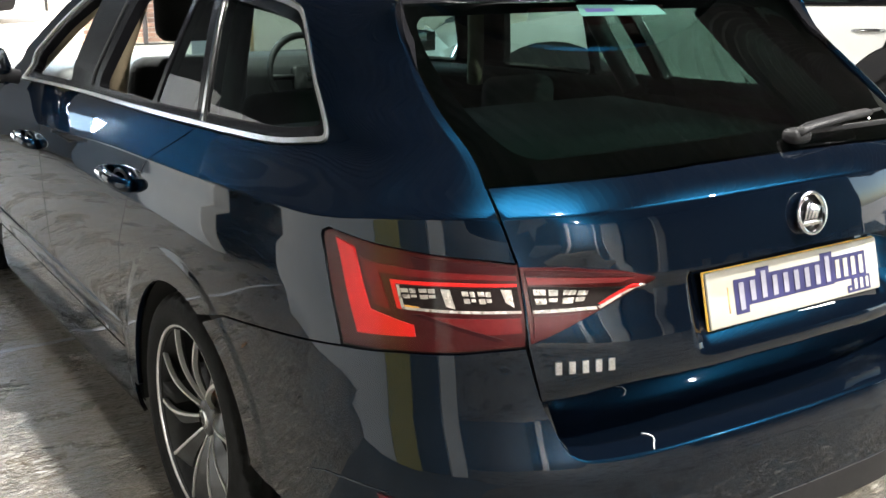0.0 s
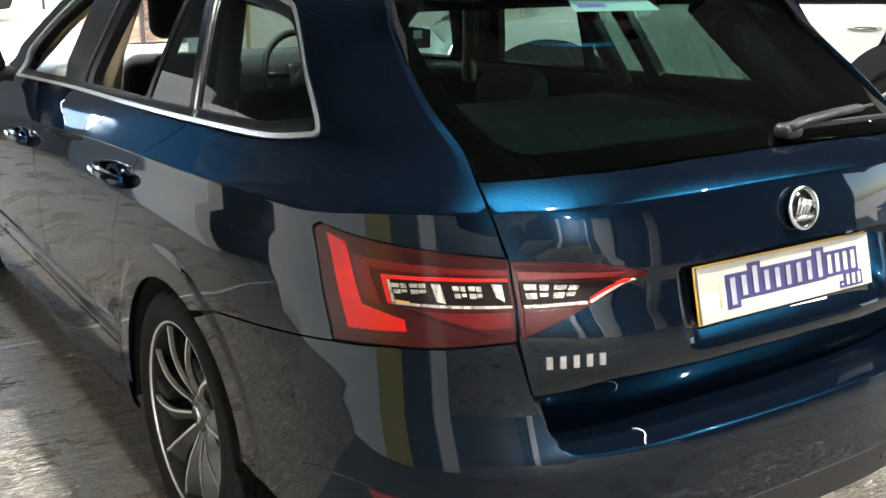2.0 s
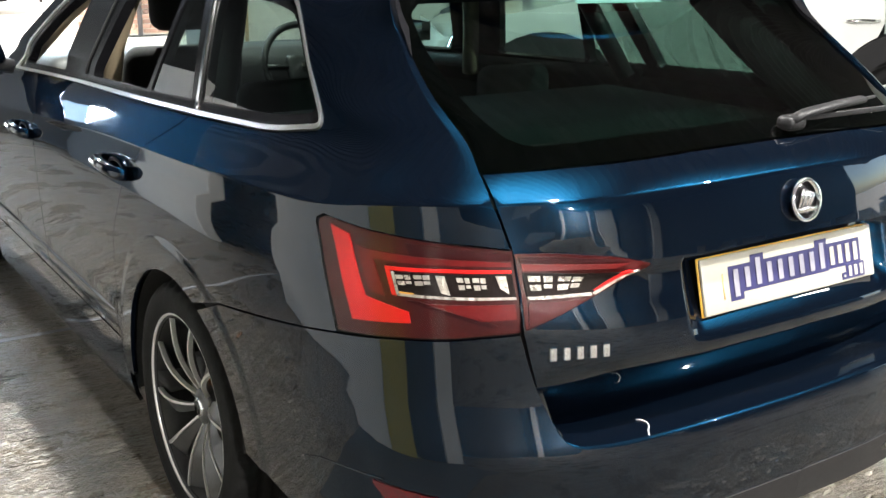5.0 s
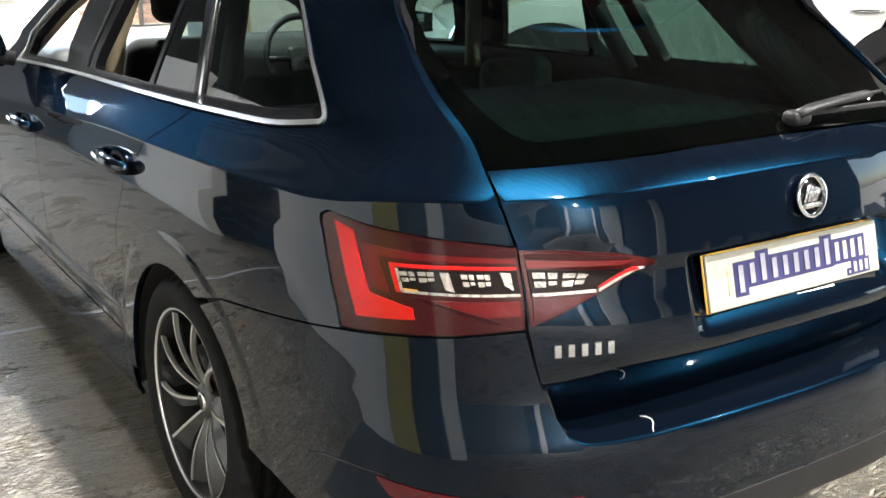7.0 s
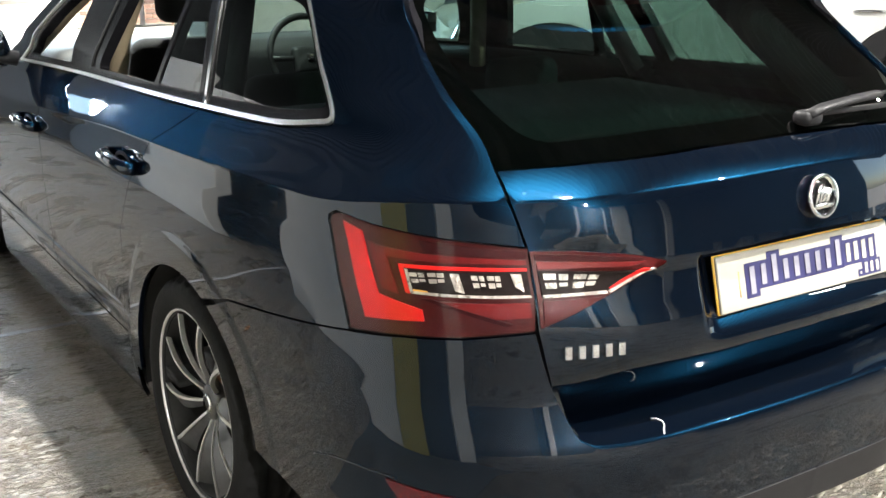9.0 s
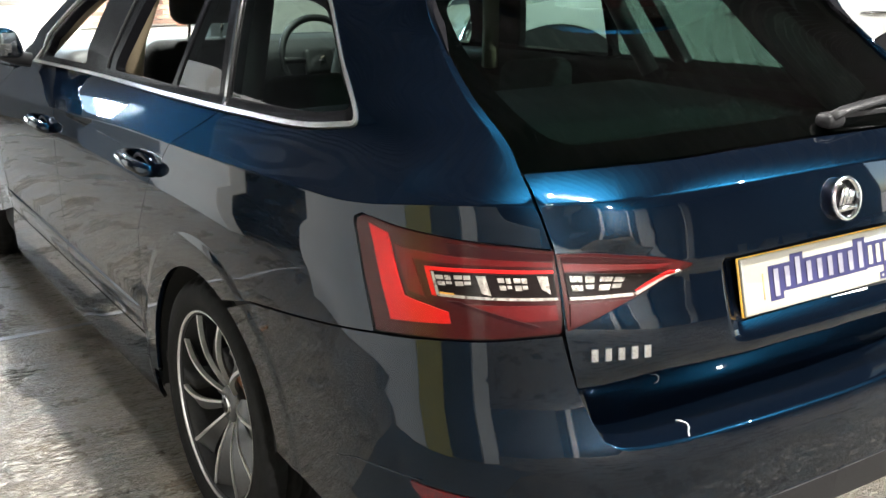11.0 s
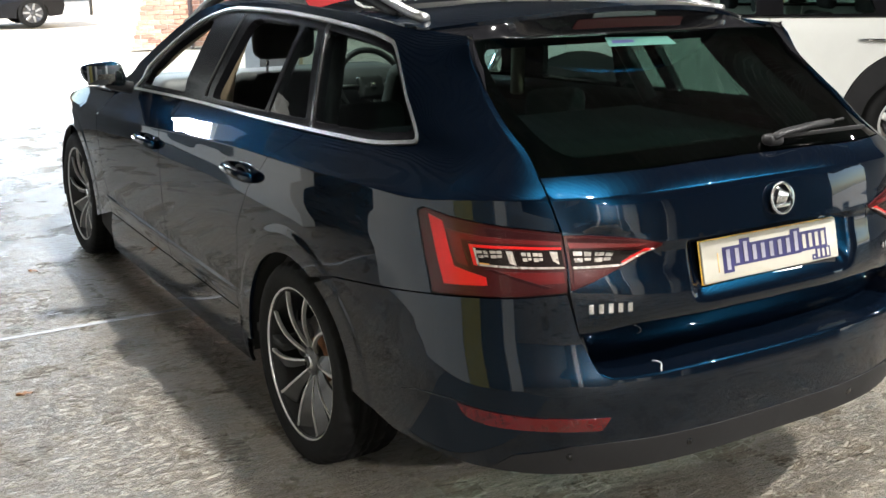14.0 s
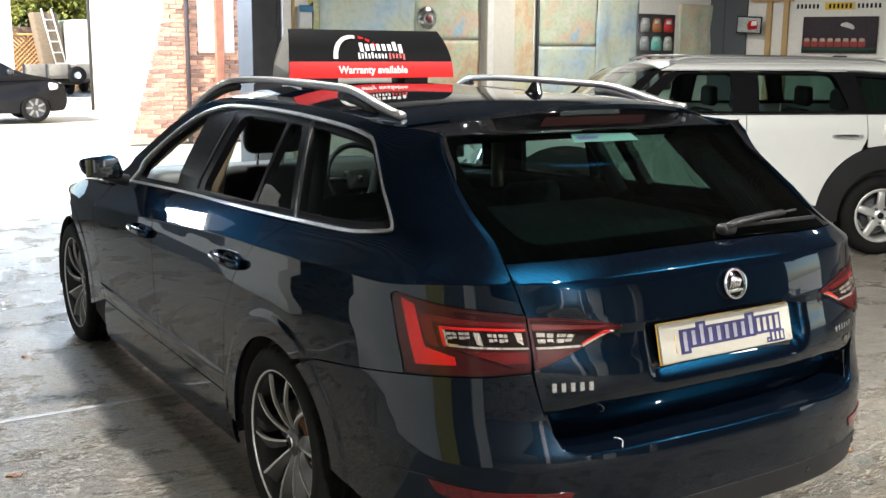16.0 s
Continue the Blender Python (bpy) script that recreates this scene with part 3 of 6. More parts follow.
ARCH_R = .378
WY, FY = WHEELS_Y
# the sharp shoulder crease and the edges of the flat wheel flares
FEATURES = [[(u_of_y(y), shoulder(y) + d) for y in np.arange(.12, 3.40, .02)] for d in (-.012, -.0025, .0025, .012)]
FEATURES += [[(u_of_y(y), z) for y, z in arc(wy, HUB_Z - .01, r, -12, 192, 60)] for wy in WHEELS_Y for r in (.438, .446, .462, .474)]
FEATURES += [[(u_of_y(y), z) for y in np.arange(1.40, 3.5, .04)] for z in (.395, .44, .450, .458, .466)]
roofline = lerp_curve([(.58, 1.392), (.75, 1.407), (1.0, 1.421), (1.4, 1.432), (1.9, 1.436), (2.2, 1.430), (2.45, 1.385), (2.75, 1.265), (3.1, 1.085), (3.42, .965)])
# the window band, clockwise from its front tip
BAND = rounded([(3.742, .992), (3.53, 1.13), (3.324, 1.242), (3.08, 1.348), (2.838, 1.404), (2.4, 1.414), (1.98, 1.405), (1.60, 1.386), (1.318, 1.362),
                (1.160, 1.122), (1.388, 1.092), (1.84, 1.073), (3.036, 1.028)], [.02, .2, .2, .2, .2, .2, .2, .2, .11, .045, .10, .3, .3])
TOP = [(3.74, .998), (3.53, 1.136), (3.324, 1.247), (3.08, 1.352), (2.838, 1.408), (2.4, 1.417), (1.98, 1.409), (1.60, 1.390)]
DOOR_TAIL = y2u([(1.19, 1.07), (1.265, .985), (1.42, .86), (1.545, .70), (1.590, .50), (1.600, .385)])
SEAM = y2u([(2.395, 1.03), (2.378, .90), (2.383, .76), (2.40, .541), (2.36, .43), (2.34, .385)])

# bumper, wrapped round the tail up to the lamps
# the seam round the tailgate, from the window's corner down to the bumper
GATE_EDGE = [(.703, 1.085), (.672, 1.041), (.662, 1.002), (.652, .967), (.648, .894), (.647, .821), (.637, .768), (.625, .722), (.610, .680)]
ledge_z = lerp_curve([(0, .606), (.23, .607), (.42, .601), (.492, .598), (.548, .600), (.580, .611), (.597, .627), (.603, .651)])
bumper = [(1.475, .708), (1.013, .781), (.889, .796), (.782, .804), (.713, .812), (.652, .817)] + [(u + .004, z) for u, z in GATE_EDGE[6:]]
bumper += [(u, ledge_z(u)) for u in (.600, .594, .587, .577, .566, .55, .533, .476, .40, .30, .15)] + [(0, .606)]
bumper += [(0, .362), (.60, .350), (.9, .343), (1.2, .345), (1.30, .366)] + y2u(arc(WY, HUB_Z - .01, ARCH_R, 171, 114)[:-1])


def whole(u, z):
    """The tailgate's skin across both halves; u is negative on the right."""
    p = skin(abs(u), z, rear_t)
    return p * np.array([1 if u >= 0 else -1, 1, 1])


def whole_b(u, z):
    """The bumper's skin across both halves."""
    p = skin(abs(u), z, rear_b)
    return p * np.array([1 if u >= 0 else -1, 1, 1])


def across(pts):
    """The outline of a left half made whole about the car's middle."""
    pts = [p for p in pts if p[0] > 1e-6]
    return pts, [(-u, z) for u, z in pts[::-1]]


k = next(i for i, p in enumerate(bumper) if p[0] < 1e-6)
upper, lower = bumper[:k], bumper[k + 2:]
part_mesh("rear_bumper", shell(upper + [(0, .606)] + [(-u, z) for u, z in upper[::-1]] + [(-u, z) for u, z in lower[::-1]] + [(0, .362)] + lower, [], whole_b, rows=(.34, .45, .56, .58), lines=FEATURES[4:8] + [[(-u, z) for u, z in ln] for ln in FEATURES[4:8]]), PAINT, car)

# quarter panel with the roof frame over the doors
LAMP_EDGE = [(1.015, .785), (1.032, .887), (1.049, .980), (1.045, .992), (1.024, 1.002), (.917, .989), (.797, .979), (.718, .973), (.655, .966)]
quarter = [(1.475, .713)] + LAMP_EDGE
quarter += [(u + .0045, z) for u, z in GATE_EDGE[3::-1]] + [(glass_edge(z) + .004, z) for z in (1.10, 1.13, 1.17, 1.21, 1.25, 1.29, 1.33, 1.37)] + [(.965, 1.398)]
quarter += [(u_of_y(y), roofline(y)) for y in (.80, .95, 1.1, 1.3, 1.6, 1.9, 2.1, 2.3, 2.5, 2.7, 2.9, 3.1, 3.25)] + [(u_of_y(3.34), .975), (3.80, .985)]
quarter += TOP + rounded([(1.60, 1.389), (1.318, 1.365), (1.156, 1.121), (1.388, 1.089), (1.835, 1.070)], [0, .11, .045, .10, 0])
quarter += DOOR_TAIL[1:] + [(u_of_y(1.60), .30)]
pillar_fold = [[(glass_edge(z) + d, z) for z in np.arange(1.09, 1.385, .02)] for d in (.012, .0225, .0275, .040, .065, .10)]
both("quarter_panel", quarter + y2u(arc(WY, HUB_Z - .01, ARCH_R, -4, 113)), [], PAINT, step=(.03, .02), lines=FEATURES + pillar_fold)

g = .0035
door = [(1.845, 1.069)] + [(u + g, z) for u, z in DOOR_TAIL[1:]] + [(u - g, z) for u, z in SEAM[::-1]]
rear_doors = both("rear_door", door, [], PAINT, rows=(.945, .966, .974))
door = [(u + g, z) for u, z in SEAM] + y2u([(3.25, .385), (3.33, .55), (3.36, .80), (3.35, .93), (3.30, .972), (3.10, .986)])
front_doors = both("front_door", door, [], PAINT, rows=(.91, .945))
both("sill", y2u([(1.52, .379), (3.255, .379), (3.30, .30), (3.30, .19), (1.55, .19)]), [], PAINT)
fender = y2u([(3.262, .385), (3.337, .55), (3.367, .80), (3.357, .935), (3.34, .968), (3.55, .945), (4.0, .90), (4.45, .80), (4.45, .62), (4.36, .50)])
both("front_wing", fender + y2u(arc(FY, HUB_Z - .01, ARCH_R, 20, 184)[1:]), [], PAINT)
nose = [(u_of_y(4.45) + .003, .78), (u_of_y(4.856), .66), (u_of_y(4.856), .2), (u_of_y(4.5), .2)] + y2u(arc(FY, HUB_Z - .01, ARCH_R, -10, 19))
both("front_bumper", nose, [], PAINT)

# dark body behind the gaps, floor pan and wheel houses
inner = y2u([(.40, .97), (1.2, 1.05), (2.4, 1.0), (3.3, .95), (4.0, .85), (4.4, .75), (4.4, .52)]) + y2u(arc(FY, HUB_Z - .01, ARCH_R + .01, 30, 190)) + y2u([(3.3, .2), (1.58, .2)]) + y2u(arc(WY, HUB_Z - .01, ARCH_R + .01, -5, 172)) + [(1.2, .36), (.9, .36), (.4, .37), (0, .37), (0, .56), (.55, .57), (.60, .65), (.63, .80), (.64, .93), (.8, .95)]
both("inner_body", inner, [], SHADOW, offset=-.02, depth=0, step=(.08, .06))
for sx in (-1, 1):
    for wy in WHEELS_Y:
        bm = bmesh.new()
        r0 = ARCH_R + .004
        prof = [(wy + r0 * math.cos(radians(a)), HUB_Z - .01 + r0 * math.sin(radians(a))) for a in range(-10, 173, 7)]
        ring = [[bm.verts.new((sx * x, y, z)) for y, z in prof] for x in (.905, .60)]
        for i in range(len(prof) - 1):
            bm.faces.new((ring[0][i], ring[0][i + 1], ring[1][i + 1], ring[1][i]))
        bm.faces.new(ring[1])
        part("wheel_house", bm, SHADOW, car)
part("floor_pan", box_bm(1.5, 3.9, .05, (0, 2.6, .27)), SHADOW, car)

# tailgate, its glass, spoiler and roof
gate = [(u - .0015, z) for u, z in GATE_EDGE] + [(.598, .655), (.583, .632), (.56, .618), (.53, .611), (.45, .606)]
gate = gate + [(0, .612)] + [(-u, z) for u, z in gate[::-1]] + [(-.5, 1.094), (-.25, 1.104), (0, 1.106), (.25, 1.104), (.5, 1.094)]
hollow = rounded([(.40, .925), (.34, .745), (.375, .80)][:1] + [(0, .935), (0, .745), (.34, .745), (.375, .80)], [.01, 0, 0, .03, .03])
hollow = [p for p in hollow if p[0] > 1e-6]
top_end = [p for p in hollow if p[1] > .9]
side_end = [p for p in hollow if p[1] <= .9]
RECESS = top_end + [(0, .935)] + [(-u, z) for u, z in top_end[::-1]] + [(-u, z) for u, z in side_end[::-1]] + [(0, .745)] + side_end
fold = [[(s * .01, gate_crease(abs(s * .01)) + d) for s in range(-66, 67)] for d in (-.003, 0, .003)]
part_mesh("tailgate_panel", shell(gate, [RECESS], whole, rows=(.60, .62, .64, .66, .70, .767, .94, .96), lines=fold), PAINT, car)


def recess(u, z):
    """The hollow of the tailgate in which the plate sits."""
    p = whole(u, z)
    k = ease(.747, .84, z) * (1 - ease(.262, .322, abs(u)))
    p[1] += .042 * k + .010 * ease(.88, .93, z) * (1 - ease(.25, .338, abs(u)))
    return p


part_mesh("plate_recess", shell(RECESS, [], recess, step=(.02, .012), depth=.0), PAINT, car)

half_pane = [(0, 1.110), (.25, 1.108), (.5, 1.098), (.703, 1.0870)] + [(glass_edge(z) - .003, z) for z in (1.10, 1.13, 1.17, 1.21, 1.25, 1.29, 1.33, 1.36, 1.385)]
pane = half_pane + [(-u, z) for u, z in half_pane[::-1][:-1]]
part_mesh("rear_window", shell(pane, [], whole, step=(.04, .03), depth=.006), TINT, car, "dark tinted rear window")
clear_part = [(0, 1.142), (.35, 1.138), (.59, 1.126), (.635, 1.14), (.735, 1.29), (.76, 1.345), (.73, 1.362), (0, 1.366)]
clear_part = rounded(clear_part + [(-u, z) for u, z in clear_part[::-1][1:-1]], .03)
part_mesh("rear_window_border", shell(inset(pane[::-1], .002), [clear_part], whole, step=(.04, .03), depth=0, offset=-.005), CERAMIC, car, "black printed border of the rear window")


def roof(a, y):
    """The roof and windscreen: a from -1 at the left edge to 1 at the right."""
    z0 = roofline(y)
    w = half(z0) * (1 - .14 * (1 - ease(.56, .92, y)))
    crown = .058 - .030 * ease(2.2, 2.8, y) + .018 * (1 - ease(.6, 1.4, y))
    return np.array([a * w, y + .06 * (1 - a * a) * ease(2.1, 2.5, y), z0 + crown * (1 - abs(a) ** 2.4)])


def roof_edge(a):
    """How far forward the roof's rear edge lies across the car."""
    return .585 + .19 * abs(a) ** 3


part_mesh("roof_panel", shell([(k / 12, roof_edge(k / 12)) for k in range(-12, 13)] + [(1, 2.30), (-1, 2.30)], [], roof, step=(.06, .05), depth=.014, flip=True), PAINT, car)
part_mesh("windscreen", shell([(-.985, 2.31), (.985, 2.31), (.97, 3.36), (-.97, 3.36)], [], roof, step=(.08, .08), depth=.005, flip=True), SCREEN, car, "clear windscreen")


def spoiler(a, s):
    """The black underside of the roof's tail, from its edge (s = 0) down to the rear window (s = 1)."""
    edge = roof(a, roof_edge(a) + .004)
    foot = whole(-a * .91, 1.384 - .008 * a * a)
    t = ease(0, 1, s)
    return edge * (1 - t) + foot * t + np.array([0, .012 * math.sin(math.pi * s), -.010 * (1 - s)])


part_mesh("spoiler", shell([(-1, 0), (1, 0), (1, 1), (-1, 1)], [], spoiler, step=(.04, .08), depth=0), GLOSS_BLACK, car, "gloss black spoiler face under the roof edge")
part_mesh("brake_light", shell(rounded([(-.34, .40), (.34, .40), (.33, .66), (-.33, .66)], .03), [], spoiler, step=(.04, .06), depth=.003, offset=.003), mat("unlit brake light", (.022, .0015, .0015), rough=.6, spec=.2), car, "unlit dark red high brake light")
wing = [(glass_edge(z) + .004, z) for z in (1.26, 1.30, 1.34, 1.385)] + [(.965, 1.400), (.90, 1.402), (glass_edge(1.36) - .045, 1.36), (glass_edge(1.31) - .030, 1.31)]
both("spoiler_wing", wing, [], GLOSS_BLACK, rear=rear_t, offset=.010, depth=.012, step=(.02, .02), label="gloss black side wing of the rear window")


def bonnet(a, y):
    z0 = lerp_curve([(3.34, .965), (4.0, .905), (4.45, .80), (4.75, .68)])(y)
    return np.array([a * .90 * share(u_of_y(min(y, 4.70))) * (1 - .06), y, z0 + .035 * (1 - a * a)])


part_mesh("bonnet", shell([(-1, 3.36), (1, 3.36), (1, 4.7), (-1, 4.7)], [], bonnet, step=(.1, .08), flip=True), PAINT, car)

# chrome round the windows, pillars and panes
both("window_chrome", BAND, [inset(BAND, .0095)], TRIM_CHROME, offset=.004, depth=.01, step=(.05, .012), label="bright chrome window trim")
frame_in = inset(BAND, .0105)
OPEN_F = rounded([(3.62, 1.030), (3.31, 1.216), (2.99, 1.345), (2.955, 1.345), (3.06, 1.056)], [.03, .1, .06, .05, .02])
OPEN_R = rounded([(2.735, 1.070), (2.60, 1.352), (2.555, 1.378), (2.165, 1.378), (2.215, 1.089)], [.02, .06, .05, .03, .02])
FIXED = rounded([(2.190, 1.090), (2.140, 1.376), (2.035, 1.374), (1.90, 1.103)], [.01, .02, .01, .01])
QUARTER = rounded([(1.837, 1.106), (1.958, 1.374), (1.60, 1.352), (1.338, 1.326), (1.205, 1.148), (1.388, 1.125)], [.01, .01, .1, .08, .035, .08])
both("window_frame", frame_in, [OPEN_F, OPEN_R, FIXED, QUARTER], FRAME_BLACK, offset=-.004, depth=.03, step=(.05, .02), label="gloss black window frame and pillars")
both("fixed_pane", FIXED, [], SIDE_TINT, offset=-.008, depth=0, label="dark fixed pane")
both("quarter_window", QUARTER, [], SIDE_TINT, offset=-.006, depth=0, label="dark tinted quarter window")
both("pillar_chrome", [(1.835, 1.086), (1.972, 1.392), (1.984, 1.392), (1.849, 1.086)], [], CHROME, offset=.002, depth=.006, step=(.02, .02))

both("pillar_seam", [(2.80, 1.068), (2.665, 1.385), (2.672, 1.386), (2.808, 1.068)], [], SHADOW, offset=.0015, depth=.004, step=(.02, .02), label="rubber seam between the doors")

# tail lamps: dark housing, red guides, silver reversing section, clear red cover
LENS = glass_mat("clear lamp cover", (1.0, 0.93, 0.91), 0.28)
SILVER = mat("silvered reflector", (0.42, 0.43, 0.40), rough=0.28, metal=0.55, coat=0.5, var=0.12, scale=60, bump=1.0, bump_scale=70)
LAMP_BLACK = mat("lamp housing", (0.006, 0.004, 0.004), rough=0.5, spec=0.1, var=0.2)
COVER_RED = mat("smoked red cover", (0.022, 0.002, 0.003), rough=0.5, spec=0.1, var=0.2)


def lamp_set(name, shape, pieces, rear, lift=0.0):
    for mirror in (False, True):
        def surf(u, z):
            return skin(u, z, rear)
        top = part_mesh(name, shell(shape, [], surf, mirror=mirror, offset=-.004 + lift), RED_DARK, car, "dark red tail lamp")
        for nm, poly, m, off in pieces:
            if nm == "led_module":  # a row of small silvered cups with dark joints
                a, b, c, d = [Vector(q) for q in poly]
                for i in range(4):
                    s, e = (i + .06) / 4, (i + (.86, .66, .92, .74)[i]) / 4
                    for f0, f1 in ((.04, .40 + .05 * (i % 2)), (.60, (.96, .84, 1.0, .90)[i])):
                        quad = [a.lerp(b, s).lerp(d.lerp(c, s), f0), a.lerp(b, e).lerp(d.lerp(c, e), f0), a.lerp(b, e).lerp(d.lerp(c, e), f1), a.lerp(b, s).lerp(d.lerp(c, s), f1)]
                        part_mesh("led_cup", shell([tuple(q) for q in quad], [], surf, mirror=mirror, offset=off + lift + (.0 if (i + (f0 > 0)) % 2 else .0012), depth=.004, step=(.02, .012)), SILVER, top)
                continue
            part_mesh(nm, shell(poly, [], surf, mirror=mirror, offset=off + lift, depth=.004, step=(.02, .012)), m, top)
        part_mesh("lens", shell(shape, [], surf, mirror=mirror, offset=.004 + lift, depth=.008), LENS, top, "clear reddish lamp lens")


lamp_shape = [(u - .004 if u > .9 else u, z + (.004 if z < .79 else -.004)) for u, z in LAMP_EDGE] + [(.6525, .965), (.6445, .894), (.6515, .822), (.713, .817), (.782, .809), (.889, .801)]
lamp_set("tail_lamp", lamp_shape, [
    ("light_guide", [(1.007, .985), (.962, .974), (.947, .913), (.934, .869), (.850, .852), (.848, .832), (.969, .820)], RED_BRIGHT, .000),
    ("reflector_band", [(.950, .958), (.930, .953), (.847, .949), (.720, .946), (.656, .943), (.655, .935), (.721, .937), (.853, .936), (.912, .937), (.893, .874), (.925, .880)], RED_LENS, -.0015),
    ("upper_guide", [(.889, .9275), (.770, .931), (.656, .930), (.656, .925), (.771, .925), (.879, .9215), (.868, .878), (.878, .879)], RED_BRIGHT, -.0005),
    ("dark_cover", [(.845, .971), (.798, .969), (.656, .958), (.655, .946), (.720, .949), (.837, .951)], COVER_RED, -.0008),
    ("lamp_chamber", [(.876, .920), (.656, .9235), (.652, .880), (.815, .879), (.868, .878)], LAMP_BLACK, -.0005),
    ("led_module", [(.870, .915), (.798, .920), (.797, .902), (.864, .897)], SILVER, .001),
    ("mirror_fin", [(.792, .919), (.776, .919), (.768, .886), (.784, .890)], SILVER, .0008),
    ("led_module", [(.757, .918), (.701, .918), (.700, .897), (.752, .896)], SILVER, .001),
    ("mirror_fin", [(.686, .921), (.667, .920), (.664, .890), (.679, .899)], SILVER, .001),
    ("bright_edge", [(.868, .8835), (.653, .8845), (.652, .880), (.866, .8790)], SILVER, .0012),
    ("bright_edge", [(.876, .920), (.871, .920), (.863, .882), (.868, .880)], SILVER, .0012),
    ("lower_guide", [(.827, .869), (.656, .872), (.655, .846), (.731, .842)], RED_LENS, -.0015),
    ("lower_fin", [(.850, .872), (.827, .873), (.690, .835), (.700, .830)], COVER_RED, .0002),
    ("amber_edge", [(.862, .8865), (.835, .8860), (.834, .8838), (.862, .8838)], AMBER, .0014),
], rear_b)
gate_lamp = rounded([(.6495, .958), (.6435, .894), (.6425, .826), (.595, .843), (.508, .877), (.404, .920), (.395, .927), (.462, .945), (.573, .957)], [.002, .003, .003, .02, .02, .006, .003, .03, .03])
lamp_set("tail_lamp_inner", gate_lamp, [
    ("upper_guide", [(.640, .9405), (.44, .932), (.47, .925), (.638, .9275)], RED_LENS, -.001),
    ("dark_cover", [(.642, .953), (.573, .951), (.462, .940), (.44, .935), (.641, .9425)], COVER_RED, -.0008),
    ("lamp_chamber", [(.638, .925), (.450, .916), (.520, .880), (.634, .880)], LAMP_BLACK, -.0005),
    ("led_module", [(.632, .921), (.520, .915), (.535, .893), (.628, .893)], SILVER, .001),
    ("red_fin", [(.500, .886), (.430, .919), (.444, .921), (.512, .888)], RED_BRIGHT, .0008),
    ("mirror_fin", [(.508, .880), (.418, .919), (.426, .920), (.512, .884)], SILVER, .001),
    ("bright_edge", [(.634, .8845), (.516, .8845), (.514, .879), (.633, .879)], SILVER, .0012),
    ("lower_guide", [(.633, .874), (.525, .874), (.575, .852), (.636, .834)], RED_DARK, -.001),
], rear_t, .006)

# bumper: reflector, body crease, dark lower apron, scratch, parking sensors
refl = rounded([(.962, .510), (.881, .507), (.759, .504), (.563, .502), (.582, .468), (.757, .470), (.874, .468), (.931, .478)], [.006, .1, .1, .004, .01, .1, .1, .006])
both("bumper_reflector", refl, [], RED_GLOSS, offset=.003, depth=.006, label="long red bumper reflector")
apron = [(.86, .346), (.80, .396), (.70, .418), (.66, .426), (.52, .431), (.309, .432), (0, .434), (0, .360), (.60, .347)]
both("lower_apron", apron, [], BLACK, offset=.003, depth=.008, label="matt black lower bumper apron")


def crease_line(pts, r, m, name, rear=rear_b, off=.0):
    for sx in (1, -1):
        line = []
        for (u0, z0), (u1, z1) in zip(pts, pts[1:]):
            for k in range(6):
                p = skin(u0 + (u1 - u0) * k / 6, z0 + (z1 - z0) * k / 6, rear)
                line.append((sx * p[0], p[1] - off, p[2]))
        part(name, tube_bm(line, r, 6), m, car)


crease_line([(1.16, .482), (1.10, .502), (1.035, .510), (.96, .516), (.93, .517)], .0022, PAINT, "bumper_crease")
for u in (.32, .66):
    p = skin(u, .398)
    for sx in (1, -1):
        b = lathe_bm([(.0, -.004), (.010, -.003), (.011, .004)], 16)
        bmesh.ops.rotate(b, cent=(0, 0, 0), matrix=Euler((0, 0, radians(90))).to_matrix(), verts=b.verts)
        bmesh.ops.translate(b, vec=(sx * p[0], p[1] - .001, p[2]), verts=b.verts)
        part("parking_sensor", b, GLOSS_BLACK, car)

# bumper top ledge behind the tailgate edge
bm = bmesh.new()
rows = []
for i in range(81):
    x = -.592 + 1.184 * i / 80
    u = u_of_share(min(abs(x) / .924, .99))
    zz = ledge_z(min(u, .603))
    e = skin(u, zz, rear_b)
    rows.append([bm.verts.new((x, e[1] + dy, zz + dz)) for dy, dz in ((.0005, -.004), (.0015, .0005), (.005, .0035), (.012, .0060), (.05, .0135), (.09, .0185), (.15, .020))])
for a, b in zip(rows, rows[1:]):
    for k in range(6):
        bm.faces.new((a[k], b[k], b[k + 1], a[k + 1]))
part("bumper_ledge", bm, PAINT, car)
line = []
for x, dy in ((-.412, .008), (-.404, .020), (-.394, .030), (-.390, .040), (-.395, .050), (-.404, .054)):
    u = u_of_share(-x / .924)
    line.append((x, skin(u, ledge_z(u), rear_b)[1] + dy, ledge_z(u) + .0048 + (dy - .008) * .25))
part("scratch", tube_bm(line, .0016, 4), mat("scraped pale primer", (.42, .43, .44), rough=.8), car, "pale scratch through the paint")

